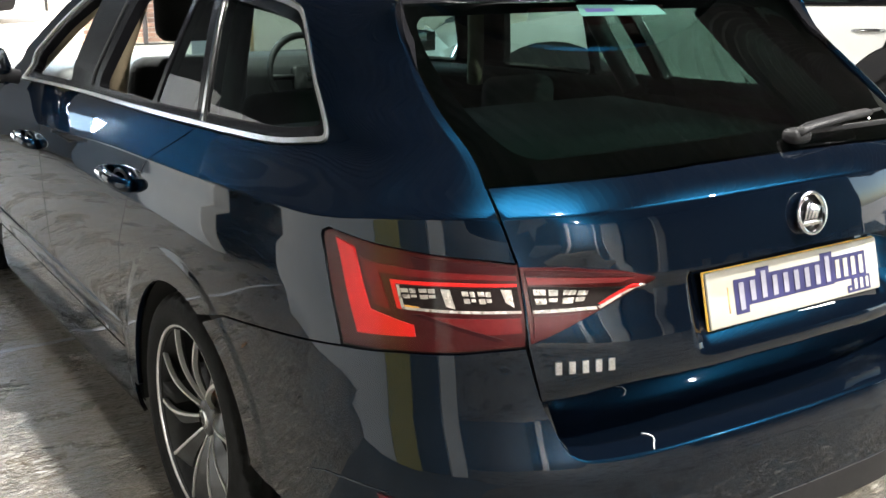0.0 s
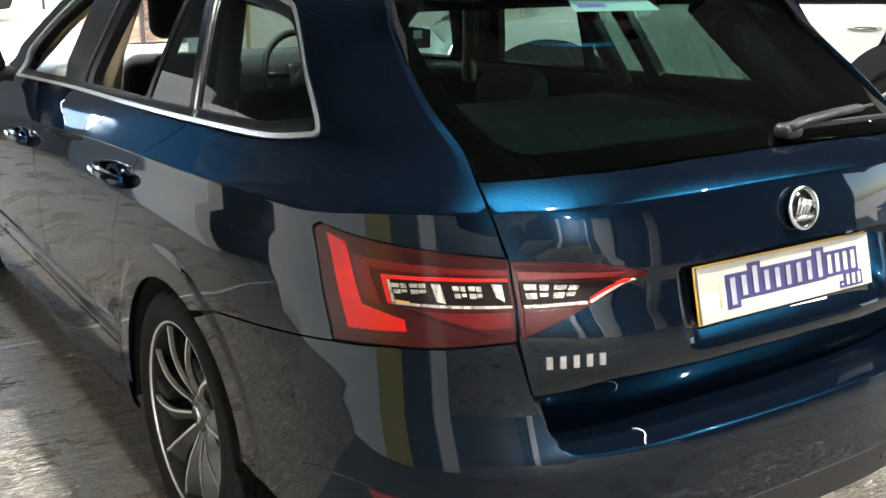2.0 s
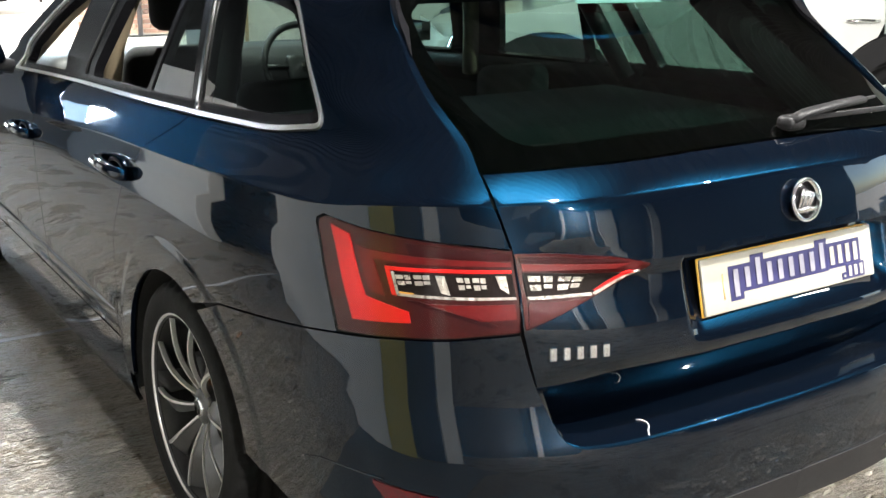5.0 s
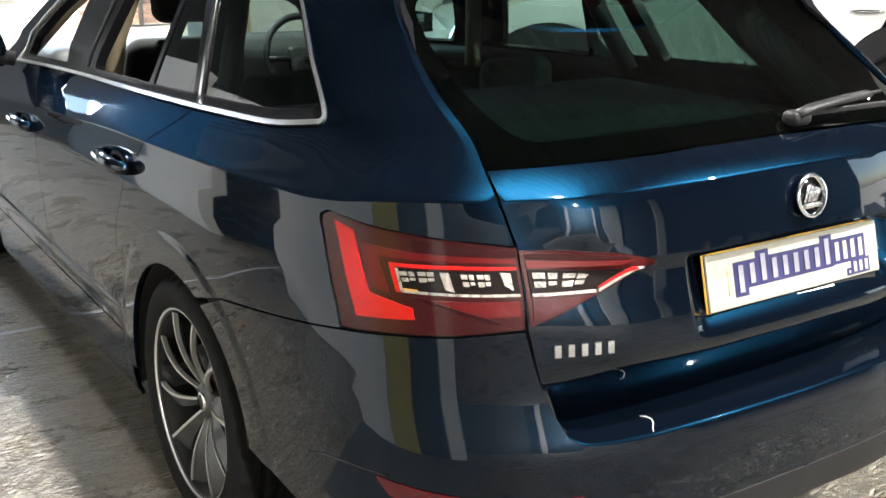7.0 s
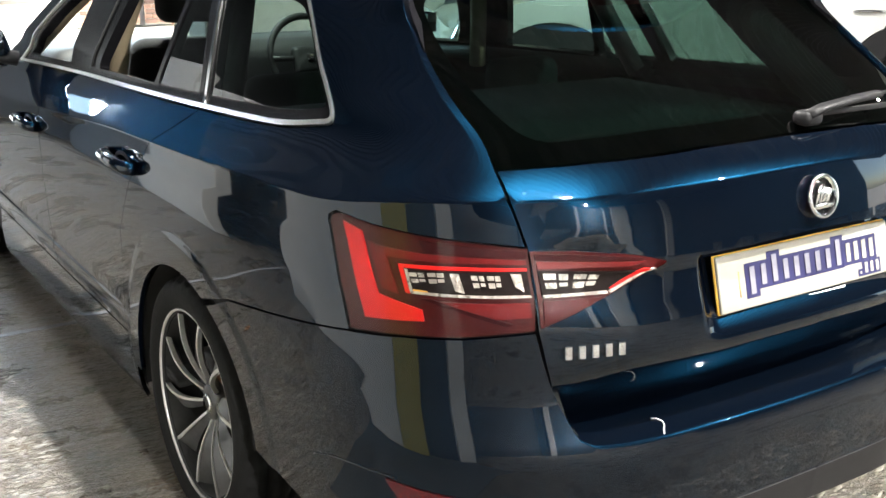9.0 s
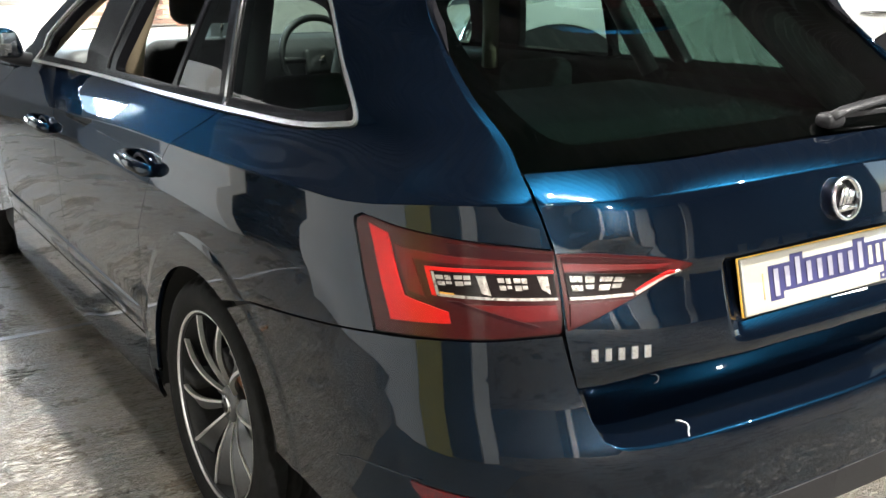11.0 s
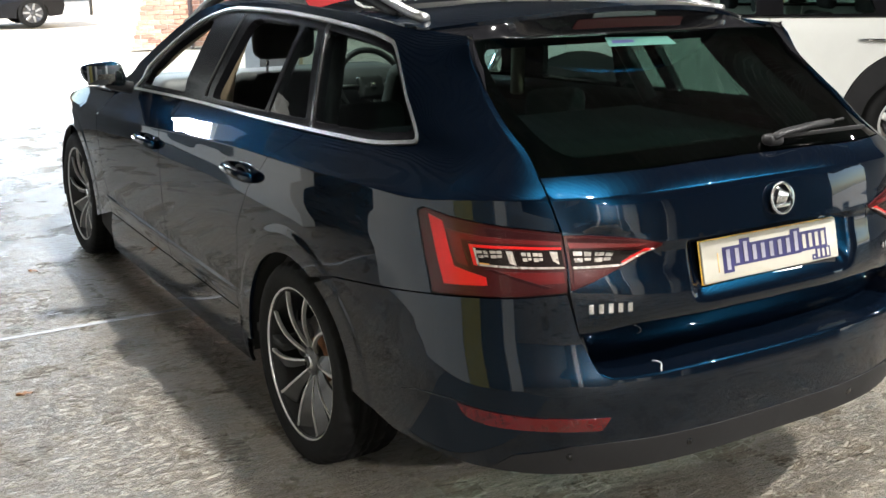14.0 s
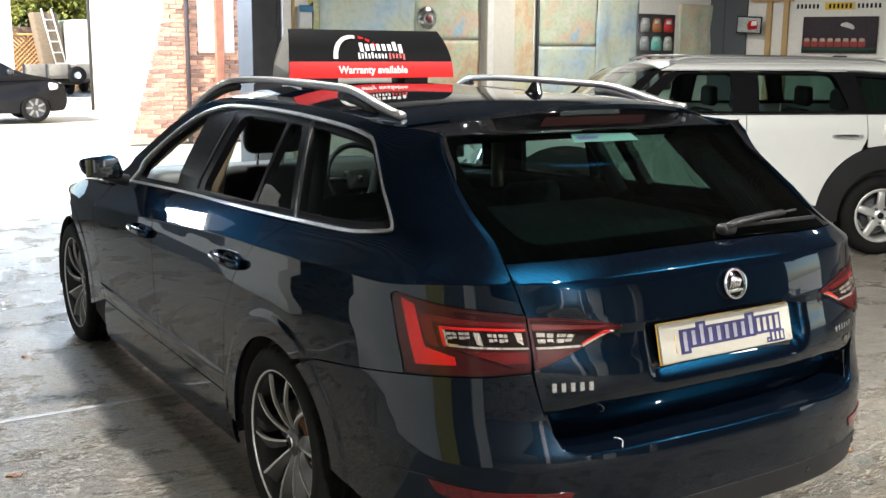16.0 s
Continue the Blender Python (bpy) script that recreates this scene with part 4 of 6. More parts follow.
# plate with its marks
plate = part("number_plate", box_bm(.52, .008, .111, (0, 0, 0), .003), PLATE_WHITE, car, "white plate with navy-edged bars")
plate.matrix_basis = pose(0, .026, .855, -15)
part("plate_edge", box_bm(.524, .006, .115, (0, .006, 0), .003), AMBER, plate)
tail = [("dmummmmmu", .292, .076, -.040, .004), ("mmmm", .102, .074, .160, .006), (".mmm", .074, .042, .185, -.034)]
for level, (marks, width, size, cx, cz) in enumerate(tail):
    for k, b in enumerate(bar_row(marks, width, size, .0002, .0075 if size > .05 else .005, fill=.72, bevel=0)):
        bmesh.ops.translate(b, vec=(cx, -.0046 - .0003 * level - .00005 * (k % 2), cz), verts=b.verts)
        part("mark_outline", b, NAVY, plate, smooth=False)
    for b in bar_row(marks, width, size, .0003, fill=.42 if level == 0 else .50):
        bmesh.ops.translate(b, vec=(cx, -.0062, cz), verts=b.verts)
        part("mark_bar", b, MARK_GREY if level == 0 else PLATE_WHITE, plate, smooth=False)
part("plate_holder", box_bm(.30, .006, .016, (.10, .004, -.062), .002), BLACK, plate)
part("dealer_line", box_bm(.115, .002, .006, (.05, .0, -.063)), WHITE, plate, "dealer lettering too small to read")
for x, z in ((-.205, -.006), (.205, .01)):
    part("rust_streak", box_bm(.004, .0004, .05, (x, -.0042, z)), mat("rust stain", (.42, .26, .10), rough=.8), plate)

# badge, name bars
b = merge(lathe_bm([(.036, .004), (.043, .0), (.0445, -.004), (.042, -.008), (.037, -.006)], 40, caps=False))
bmesh.ops.rotate(b, cent=(0, 0, 0), matrix=Euler((0, 0, radians(90))).to_matrix(), verts=b.verts)
badge = part("badge", b, CHROME, car, "round chrome badge")
badge.matrix_basis = pose(0, .012, 1.0, -12)
b = lathe_bm([(.0, .0005), (.037, .0005), (.0385, .004)], 32)
bmesh.ops.rotate(b, cent=(0, 0, 0), matrix=Euler((0, 0, radians(90))).to_matrix(), verts=b.verts)
part("badge_disc", b, GLOSS_BLACK, badge)
fins = [slab_bm(rounded([(-.026 + .010 * k, -.012), (-.020 + .011 * k, -.012), (-.002 + .010 * k, .024 - .004 * k), (-.012 + .009 * k, .020 - .002 * k)], .002), .004) for k in range(4)]
fins += [slab_bm(rounded([(-.030, -.024), (.024, -.024), (.030, -.014), (-.028, -.014)], .003), .004)]
b = merge(*fins)
bmesh.ops.translate(b, vec=(0, -.006, 0), verts=b.verts)
part("badge_relief", b, CHROME, badge)


def letters(marks, size, u0, u1, z, name, sx=1):
    """Chrome bars set on the tailgate skin between two girths."""
    width = len(marks) * size * .8
    for b in bar_row(marks, width, size, .0016, fill=.52, bevel=.0012):
        for v in b.verts:
            k = v.co.x / width + .5
            u = (u0 + (u1 - u0) * k) if sx > 0 else (u1 + (u0 - u1) * k)
            p = skin(u, z + v.co.z, rear_t)
            v.co = Vector((sx * p[0], p[1] + v.co.y - .002, p[2]))
        part(name, b, CHROME, car, "raised chrome bar", smooth=False)


letters("ccccc", .036, .608, .482, .779, "name_bar")
letters("cccccc", .026, .60, .47, .80, "model_bar", sx=-1)
letters("ccc", .026, .60, .545, .755, "drive_bar", sx=-1)

# wiper, window sticker
wiper = part("rear_wiper", merge(box_bm(.055, .045, .032, (.07, .118, 1.133), .014, 3), tube_bm([(.055, .108, 1.140), (.10, .106, 1.153), (.22, .124, 1.158), (.34, .150, 1.157)], .009, 10, 1.7), tube_bm([(.33, .150, 1.156), (.47, .205, 1.148)], .004, 6), box_bm(.40, .006, .012, (.26, .122, 1.138), .002)), WIPER, car, "black rear wiper")
st = [(.145, 1.350), (.130, 1.373), (-.20, 1.369), (-.205, 1.348)]
part_mesh("window_sticker", shell(rounded(st, .004), [], whole, step=(.05, .02), depth=0, offset=.0015), mat("pale green sticker", (.030, .092, .076), rough=.5), car, "pale green dealer sticker with handwriting")
part_mesh("sticker_writing", shell([(.115, 1.357), (.113, 1.365), (.0, 1.364), (.0, 1.357)], [], whole, step=(.05, .02), depth=0, offset=.002), NAVY, car)

# door handles, mirror, rails, antenna fin
for sx in (-1, 1):
    for yc, zc, dr in ((1.475, .903, rear_doors), (2.52, .848, front_doors)):
        d = dr[0 if sx < 0 else 1]
        xw = half_low(min(zc + .034 * (yc - 1.2), .95))
        h = part("door_handle", merge(tube_bm([(sx * (xw + .004), yc - .115, zc), (sx * (xw + .024), yc - .095, zc + .001), (sx * (xw + .030), yc, zc + .003), (sx * (xw + .024), yc + .095, zc + .003), (sx * (xw + .004), yc + .118, zc + .002)], .0175, 12)), PAINT, d, "body-coloured bow handle with chrome edge")
        part("handle_chrome", tube_bm([(sx * (xw + .028), yc - .10, zc + .014), (sx * (xw + .040), yc, zc + .018), (sx * (xw + .028), yc + .10, zc + .018)], .0020, 6), CHROME, h)
        b = lathe_bm([(.0, -.004), (.030, -.001), (.042, .002), (.048, -.002)], 24)
        bmesh.ops.scale(b, vec=(1 if sx > 0 else -1, 1.5, .62), verts=b.verts)
        bmesh.ops.translate(b, vec=(sx * (xw - .001), yc, zc - .004), verts=b.verts)
        part("handle_cup", b, BLACK, h)
    # mirror on the front door
    b = box_bm(.185, .10, .125, (0, 0, 0), .042, 4)
    for v in b.verts:
        v.co.z *= 1 - .35 * (v.co.x / .1 * .5 + .5)
        v.co.x += .02 * v.co.z / .07
    mir = part("door_mirror", b, PAINT, front_doors[0 if sx < 0 else 1], "body-coloured door mirror")
    mir.matrix_basis = pose(sx * .965, 3.03, 1.075, 0, 0, 12 * sx) @ Matrix.Diagonal((sx * -1, 1, 1, 1)) @ pose(0, 0, 0, 0, 0, 180)
    part("mirror_glass", box_bm(.150, .006, .088, (-.005, .049, 0), .02, 3), mat("mirror glass", (.10, .105, .11), rough=.02, metal=1.0, var=.01), mir, "dark mirror glass")
    part("mirror_foot", merge(tube_bm([(sx * .84, 3.03, 1.005), (sx * .90, 3.03, 1.02), (sx * .95, 3.03, 1.04)], .028, 8)), BLACK, front_doors[0 if sx < 0 else 1])
    # roof rail
    pts = []
    for i in range(33):
        t = i / 32
        y = .84 + t * 1.86
        z0 = roofline(y)
        x = half(z0) - .055 + .01 * t
        lift = .050 * min(1, ease(0, .24, t)) * min(1, ease(0, .22, 1 - t))
        pts.append((sx * x, y, z0 + .020 + lift))
    part("roof_rail", tube_bm(pts, .0145, 10, 1.1), SATIN, car, "satin aluminium roof rail")
    for a, c in ((3, 9), (24, 30)):
        foot = tube_bm([(px, py, pz - .024) for px, py, pz in pts[a:c]], .019, 6, .8)
        part("rail_foot", foot, BLACK, car)
fin = slab_bm(rounded([(-.02, 0), (.14, 0), (.06, .050), (.030, .078), (.012, .080)], .006), .022, .006)
bmesh.ops.rotate(fin, cent=(0, 0, 0), matrix=Euler((0, 0, radians(90))).to_matrix(), verts=fin.verts)
bmesh.ops.translate(fin, vec=(.01, .93, 1.447), verts=fin.verts)
part("antenna_fin", fin, GLOSS_BLACK, car, "black shark fin antenna")

# wheels
RIM = .2415


def tyre_bm(n=120):
    bm = bmesh.new()
    prof = [(RIM - .004, .098), (RIM + .011, .108), (.275, .118), (.30, .119), (.318, .112), (.329, .100), (.3335, .085), (.3345, .060), (.322, .058), (.322, .050), (.3355, .048),
            (.336, .020), (.322, .018), (.322, .008), (.336, .006)]
    prof += [(r, -a) for r, a in prof[::-1]]
    rings = []
    for i in range(n):
        t = 2 * math.pi * i / n
        ring = []
        for r, a in prof:
            rr = r
            if .070 < abs(a) < .105 and r > .32 and i % 3 == 0:
                rr -= .010
            elif abs(a) < .05 and r > .333 and i % 4 == 0:
                rr -= .006
            ring.append(bm.verts.new((a, rr * math.cos(t), rr * math.sin(t))))
        rings.append(ring)
    for i in range(n):
        p, q = rings[i], rings[(i + 1) % n]
        for k in range(len(prof) - 1):
            bm.faces.new((p[k], p[k + 1], q[k + 1], q[k]))
    bmesh.ops.recalc_face_normals(bm, faces=bm.faces)
    return bm


def spoke(kind, th):
    """One of ten swirled blades; its face looks to -x. y points to the car's nose."""
    bm = bmesh.new()
    rings = []
    n = 12
    for i in range(n + 1):
        k = i / n
        r = .040 + k * (.2405 - .040)
        a = th - radians(7.5) * (k ** 1.4) + radians(1)
        depth = -.082 - .020 * math.sin(math.pi * k * .9) + .022 * (1 - k) ** 2 - .011 * k ** 4
        wide = .0026 + .0020 * k
        if kind == "edge":
            sec = [(-wide, 0), (wide, 0), (wide, .012), (-wide, .012)]
        else:
            w2 = .012 + .046 * k
            sec = [(wide * .6, .003), (w2, .014 + .018 * k), (w2, .020 + .020 * k), (wide * .6, .015)]
        ring = []
        for off, d in sec:
            aa = a + off / r
            ring.append(bm.verts.new((depth + d, -r * math.cos(aa), r * math.sin(aa))))
        rings.append(ring)
    for p, q in zip(rings, rings[1:]):
        for j in range(4):
            bm.faces.new((p[j], p[(j + 1) % 4], q[(j + 1) % 4], q[j]))
    bm.faces.new(rings[0])
    bm.faces.new(rings[-1])
    bmesh.ops.recalc_face_normals(bm, faces=bm.faces)
    return bm


BARREL = mat("dark rim barrel", (.016, .016, .017), rough=.45, spec=.3, var=.2)
DISC_STEEL = mat("brake disc steel", (.30, .27, .24), rough=.35, metal=1.0, var=.25, scale=30)
RUST = mat("rusty hub", (.20, .09, .04), rough=.85, var=.3, scale=40)


def build_wheel():
    """A wheel with its outer face to -x, its axle in the origin."""
    wheel = part("wheel", tyre_bm(), RUBBER, car, "ten-blade alloy wheel with black tyre")
    part("rim", lathe_bm([(RIM + .006, -.106), (RIM + .011, -.110), (RIM + .012, -.106), (.242, -.095), (.236, -.06), (.226, .02), (.228, .09), (RIM, .1), (.218, .09), (.212, .02), (.222, -.06), (.2365, -.094), (.2425, -.103), (RIM + .006, -.106)], 64, caps=False), BARREL, wheel)
    part("rim_edge", lathe_bm([(.2455, -.1075), (.2505, -.1100), (.2505, -.1030), (.2455, -.1030), (.2455, -.1075)], 72, caps=False), ALLOY, wheel, "machined bright rim edge")
    for k in range(10):
        th = radians(36 * k + 14)
        part("spoke_blade", spoke("blade", th), ANTHRACITE, wheel, smooth=False)
        part("spoke_edge", spoke("edge", th), ALLOY, wheel, smooth=False)
    part("hub", lathe_bm([(.0, -.070), (.030, -.072), (.046, -.066), (.052, -.05), (.06, .0)], 32), ANTHRACITE, wheel)
    cap = part("centre_cap", lathe_bm([(.0, -.076), (.022, -.077), (.026, -.074), (.027, -.066)], 28), CHROME, wheel)
    part("cap_disc", lathe_bm([(.0, -.0785), (.018, -.0785), (.019, -.076)], 24), GLOSS_BLACK, wheel)
    part("brake_disc", lathe_bm([(.075, -.012), (.148, -.012), (.150, -.010), (.150, .010), (.075, .010)], 48, caps=False), DISC_STEEL, wheel)
    part("disc_hat", lathe_bm([(.0, -.040), (.075, -.038), (.078, .0)], 32), RUST, wheel)
    b = box_bm(.07, .10, .13, (.0, .135, .02), .02, 2)
    part("brake_caliper", b, STEEL, wheel)
    return wheel


first = build_wheel()
first.matrix_basis = pose(-.795, WHEELS_Y[0], HUB_Z)
for sx, wy, turn in ((-1, WHEELS_Y[1], 18), (1, WHEELS_Y[0], 40), (1, WHEELS_Y[1], 70)):
    copy_thing(first, pose(sx * .795, wy, HUB_Z, turn, 0, 0 if sx < 0 else 180))

# cabin: seats, dashboard, wheel, linings
def seat_back(w, h, lean, at, name, headrest=True):
    b = box_bm(w, .13, h, (0, 0, h / 2), .055, 4)
    for v in b.verts:
        k = v.co.z / h
        v.co.x *= 1 - .16 * ease(.55, 1, k)
        v.co.y -= lean * v.co.z + .02 * (1 - (2 * v.co.x / w) ** 2) * 0
    seat = part(name, b, FABRIC, car, "black cloth seat")
    seat.matrix_basis = pose(*at)
    if headrest:
        up = .15 if name == "front_seat" else .05
        b = box_bm(.27, .10, .19 if name == "front_seat" else .15, (0, -lean * (h + up), h + up), .045, 4)
        part("headrest", b, FABRIC, seat)
        for x in (-.06, .06):
            part("headrest_post", tube_bm([(x, -lean * h, h - .02), (x, -lean * (h + .09), h + .08)], .006, 6), CHROME, seat)
    return seat


for x in (-.38, .38):
    s = seat_back(.50, .60, .32, (x, 2.60, .52), "front_seat")
    part("seat_cushion", box_bm(.52, .52, .14, (0, .22, -.04), .06, 4), FABRIC, s)
for x, w in ((-.42, .50), (.0, .34), (.42, .50)):
    s = seat_back(w, .47, .38, (x, 1.72, .50), "rear_seat")
    part("seat_cushion", box_bm(w, .50, .14, (0, .24, -.04), .05, 3), FABRIC, s)
b = box_bm(1.40, .42, .40, (0, 3.30, .82), .08, 4)
dash = part("dashboard", b, GREY_TRIM, car, "dark grey dashboard")
for x in (-.60, .0, .60):
    part("air_vent", box_bm(.14, .01, .05, (x, 3.085, .86), .006), GLOSS_BLACK, dash)
part("dash_trim", box_bm(1.25, .012, .018, (0, 3.086, .80), .004), SATIN, dash)
b = bmesh.new()
ring = []
for i in range(36):
    t = 2 * math.pi * i / 36
    ring.append((.185 * math.cos(t), 0, .185 * math.sin(t)))
b = tube_bm(ring + [ring[0]], .016, 8)
steer = part("steering_wheel", b, BLACK, car, "black three-spoke steering wheel")
steer.matrix_basis = pose(.37, 2.98, .95, -22)
part("wheel_boss", box_bm(.15, .05, .13, (0, .02, -.01), .03, 3), BLACK, steer)
part("wheel_badge", box_bm(.03, .006, .03, (0, -.008, 0), .008, 2), CHROME, steer)
for p, q in (((-.18, 0, 0), (-.06, .02, 0)), ((.18, 0, 0), (.06, .02, 0)), ((0, 0, -.18), (0, .02, -.06))):
    part("wheel_spoke", tube_bm([p, q], .014, 6), BLACK, steer)
for sx in (-1, 1):
    lining = [(3.5, .95), (2.95, 1.0), (2.4, 1.02), (1.95, 1.05), (1.3, 1.075), (1.25, .5), (3.4, .45)]
    part_mesh("door_lining", shell(y2u([(y - .0, z) for y, z in [(3.25, .955), (2.4, 1.0), (1.3, 1.05), (1.3, .35), (3.2, .33)]]), [], lambda u, z: skin(u, z), mirror=sx > 0, offset=-.10, depth=0, step=(.08, .06)), GREY_TRIM, car)
    part("belt_shelf", tube_bm([(sx * .775, 1.30, 1.055), (sx * .775, 2.3, 1.015), (sx * .80, 3.2, .965)], .03, 6), BLACK, car)
    b = tube_bm([(sx * .72, 2.20, .98), (sx * .70, 2.17, 1.15), (sx * .645, 2.10, 1.34), (sx * .58, 2.06, 1.39)], .032, 8)
    part("pillar_trim", b, BEIGE, car, "beige pillar lining")
    b = tube_bm([(sx * .76, 3.22, .99), (sx * .69, 2.80, 1.20), (sx * .63, 2.48, 1.345), (sx * .58, 2.30, 1.385)], .030, 8)
    part("pillar_trim", b, BEIGE, car)
    b = tube_bm([(sx * .60, 2.3, 1.392), (sx * .60, 1.6, 1.398), (sx * .58, .95, 1.38), (sx * .55, .80, 1.35)], .028, 8)
    part("roof_lining_edge", b, BEIGE, car)
    b = tube_bm([(sx * .70, 1.28, 1.06), (sx * .63, 1.36, 1.24), (sx * .58, 1.42, 1.38)], .03, 8)
    part("rear_pillar_lining", b, GREY_TRIM, car)
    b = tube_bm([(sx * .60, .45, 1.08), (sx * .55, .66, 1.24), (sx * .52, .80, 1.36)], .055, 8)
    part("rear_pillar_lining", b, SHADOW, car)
lin = shell([(-.95, .80), (.95, .80), (.95, 2.34), (-.95, 2.34)], [], lambda a, y: roof(a, y) - np.array([0, 0, .03]), step=(.12, .12), depth=0)
part_mesh("headlining", lin, mat("dark headlining", (.06, .058, .055), rough=.95, var=.1), car)
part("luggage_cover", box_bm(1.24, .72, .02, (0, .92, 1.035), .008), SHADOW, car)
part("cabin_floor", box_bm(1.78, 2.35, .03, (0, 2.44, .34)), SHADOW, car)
part("inside_mirror", box_bm(.24, .03, .07, (0, 2.62, 1.34), .012), GLOSS_BLACK, car)

# ---- the white compact car: x to its right, y to its nose ----
MINI = pose(4.045, 3.843, 0, 0, 0, 63.6) @ pose(.91, -.02, 0)  # its left flank passes the handles
mini = thing("compact_car", MINI, "white compact crossover car with black wheel arches and roof rails", "car")
m_half = lerp_curve([(.18, .84), (.26, .87), (.42, .885), (.60, .893), (.85, .893), (1.0, .885), (1.10, .865), (1.15, .845), (1.30, .79), (1.45, .715), (1.50, .66), (1.53, .58)])
m_plan = lerp_curve([(-2.06, .55), (-2.02, .70), (-1.9, .86), (-1.6, .955), (-1.2, .99), (0, 1.0), (1.0, .99), (1.5, .95), (1.8, .86), (2.0, .68), (2.05, .5)])


def m_skin(y, z):
    return np.array([-m_half(z) * m_plan(y), y, z])


def m_pair(name, outer, holes, m, label="", **kw):
    made = []
    for mirror in (False, True):
        made.append(part_mesh(name, shell(outer, holes, lambda y, z: m_skin(-y, z), mirror=mirror, flip=True, **kw), m, mini, label))
    return made


# own measure: s grows to the tail (s = -y)
def m_arc(s, r, a0, a1):
    return arc(s, .335, r, a0, a1, 14)


M_R, M_F = 1.32, -1.275
M_BAND = rounded([(-.83, 1.155), (-.46, 1.46), (1.05, 1.47), (1.62, 1.43), (1.80, 1.15)], [.03, .08, .05, .1, .06])
m_pair("front_door", [(.155, 1.14), (.145, .80), (.10, .42), (-.70, .42), (-.86, .60), (-.90, 1.13)], [], WHITE_PAINT)
m_pair("rear_door", [(.163, 1.14), (.153, .80), (.108, .42), (.70, .42)] + m_arc(M_R, .56, 172, 112) + [(1.155, .95), (1.15, 1.14)], [], WHITE_PAINT)
m_pair("rear_quarter", [(1.158, 1.14), (1.163, .95), (1.165, .88)] + m_arc(M_R, .56, 104, 5) + [(2.0, .55), (2.02, 1.0), (1.98, 1.14)], [], WHITE_PAINT)
m_pair("front_wing", [(-.907, 1.13), (-.867, .60), (-.72, .42)] + m_arc(M_F, .56, 8, 172) + [(-2.0, .55), (-2.02, .80), (-1.6, 1.0)], [], WHITE_PAINT)
for s0 in (M_R, M_F):
    m_pair("arch_trim", m_arc(s0, .555, -8, 188) + m_arc(s0, .37, 188, -8), [], BLACK, offset=.008, depth=.03, label="matt black wheel arch trim")
m_pair("sill_trim", [(.78, .41), (-.72, .41), (-.74, .20), (.80, .20)], [], BLACK, offset=.004, depth=.03, label="matt black sill")
m_pair("pillar", [(-.90, 1.137), (-.50, 1.477), (-.36, 1.520), (-.62, 1.45), (-1.0, 1.14)], [], GLOSS_BLACK, label="gloss black windscreen pillar")
m_pair("roof_side", [(-.493, 1.477), (1.05, 1.487), (1.70, 1.455), (1.95, 1.14), (2.0, 1.14), (1.86, 1.50), (1.2, 1.528), (-.35, 1.522)], [], WHITE_PAINT)
m_pair("window_chrome", [(-.88, 1.137), (1.88, 1.150), (1.88, 1.138), (-.88, 1.125)], [], CHROME, offset=.005, depth=.008, step=(.05, .01))
W1 = rounded([(-.66, 1.17), (-.36, 1.45), (.06, 1.455), (.06, 1.16)], [.03, .06, .03, .03])
W2 = rounded([(.27, 1.16), (.285, 1.455), (.91, 1.455), (1.02, 1.17)], [.02, .03, .06, .04])
W3 = rounded([(1.17, 1.17), (1.08, 1.44), (1.55, 1.41), (1.72, 1.17)], [.04, .04, .08, .05])
m_pair("window_frame", M_BAND, [W1, W2, W3], GLOSS_BLACK, offset=-.003, depth=.03)
for w in (W1, W2, W3):
    m_pair("side_window", w, [], CLEAR if w is not W3 else TINT, offset=-.008, depth=0)


def m_top(a, s):
    z = lerp_curve([(-2.05, .72), (-1.9, .88), (-1.1, 1.06), (-.98, 1.13), (-.58, 1.46), (-.30, 1.520), (.5, 1.535), (1.5, 1.52), (1.86, 1.50)])(s)
    w = m_half(max(z, 1.0)) * m_plan(-s)
    return np.array([a * w, -s, z + .035 * (1 - abs(a) ** 2.3)])


part_mesh("roof", shell([(-1, -.50), (1, -.50), (1, 1.86), (-1, 1.86)], [], m_top, step=(.1, .08)), WHITE_PAINT, mini, "white roof")
part_mesh("windscreen", shell([(-.98, -1.02), (.98, -1.02), (.97, -.505), (-.97, -.505)], [], m_top, step=(.1, .06), depth=0), CLEAR, mini)
part_mesh("bonnet", shell([(-1, -2.04), (1, -2.04), (1, -1.03), (-1, -1.03)], [], m_top, step=(.1, .08)), WHITE_PAINT, mini)
part_mesh("tail_panel", shell(rounded([(-.80, .35), (.80, .35), (.78, 1.1), (.60, 1.50), (-.60, 1.50), (-.78, 1.1)], .05), [], lambda x, z: np.array([x, -2.03 + .12 * ease(1.0, 1.5, z) + .25 * abs(x) ** 3, z]), step=(.1, .08), flip=True), WHITE_PAINT, mini)
part_mesh("front_panel", shell(rounded([(-.80, .30), (.80, .30), (.75, .80), (.3, .93), (-.3, .93), (-.75, .80)], .05), [], lambda x, z: np.array([x, 2.05 - .35 * abs(x) ** 3, z]), step=(.1, .08)), WHITE_PAINT, mini)
part("inner_body", box_bm(1.62, 3.7, .70, (0, 0, .62), .1, 2), SHADOW, mini)
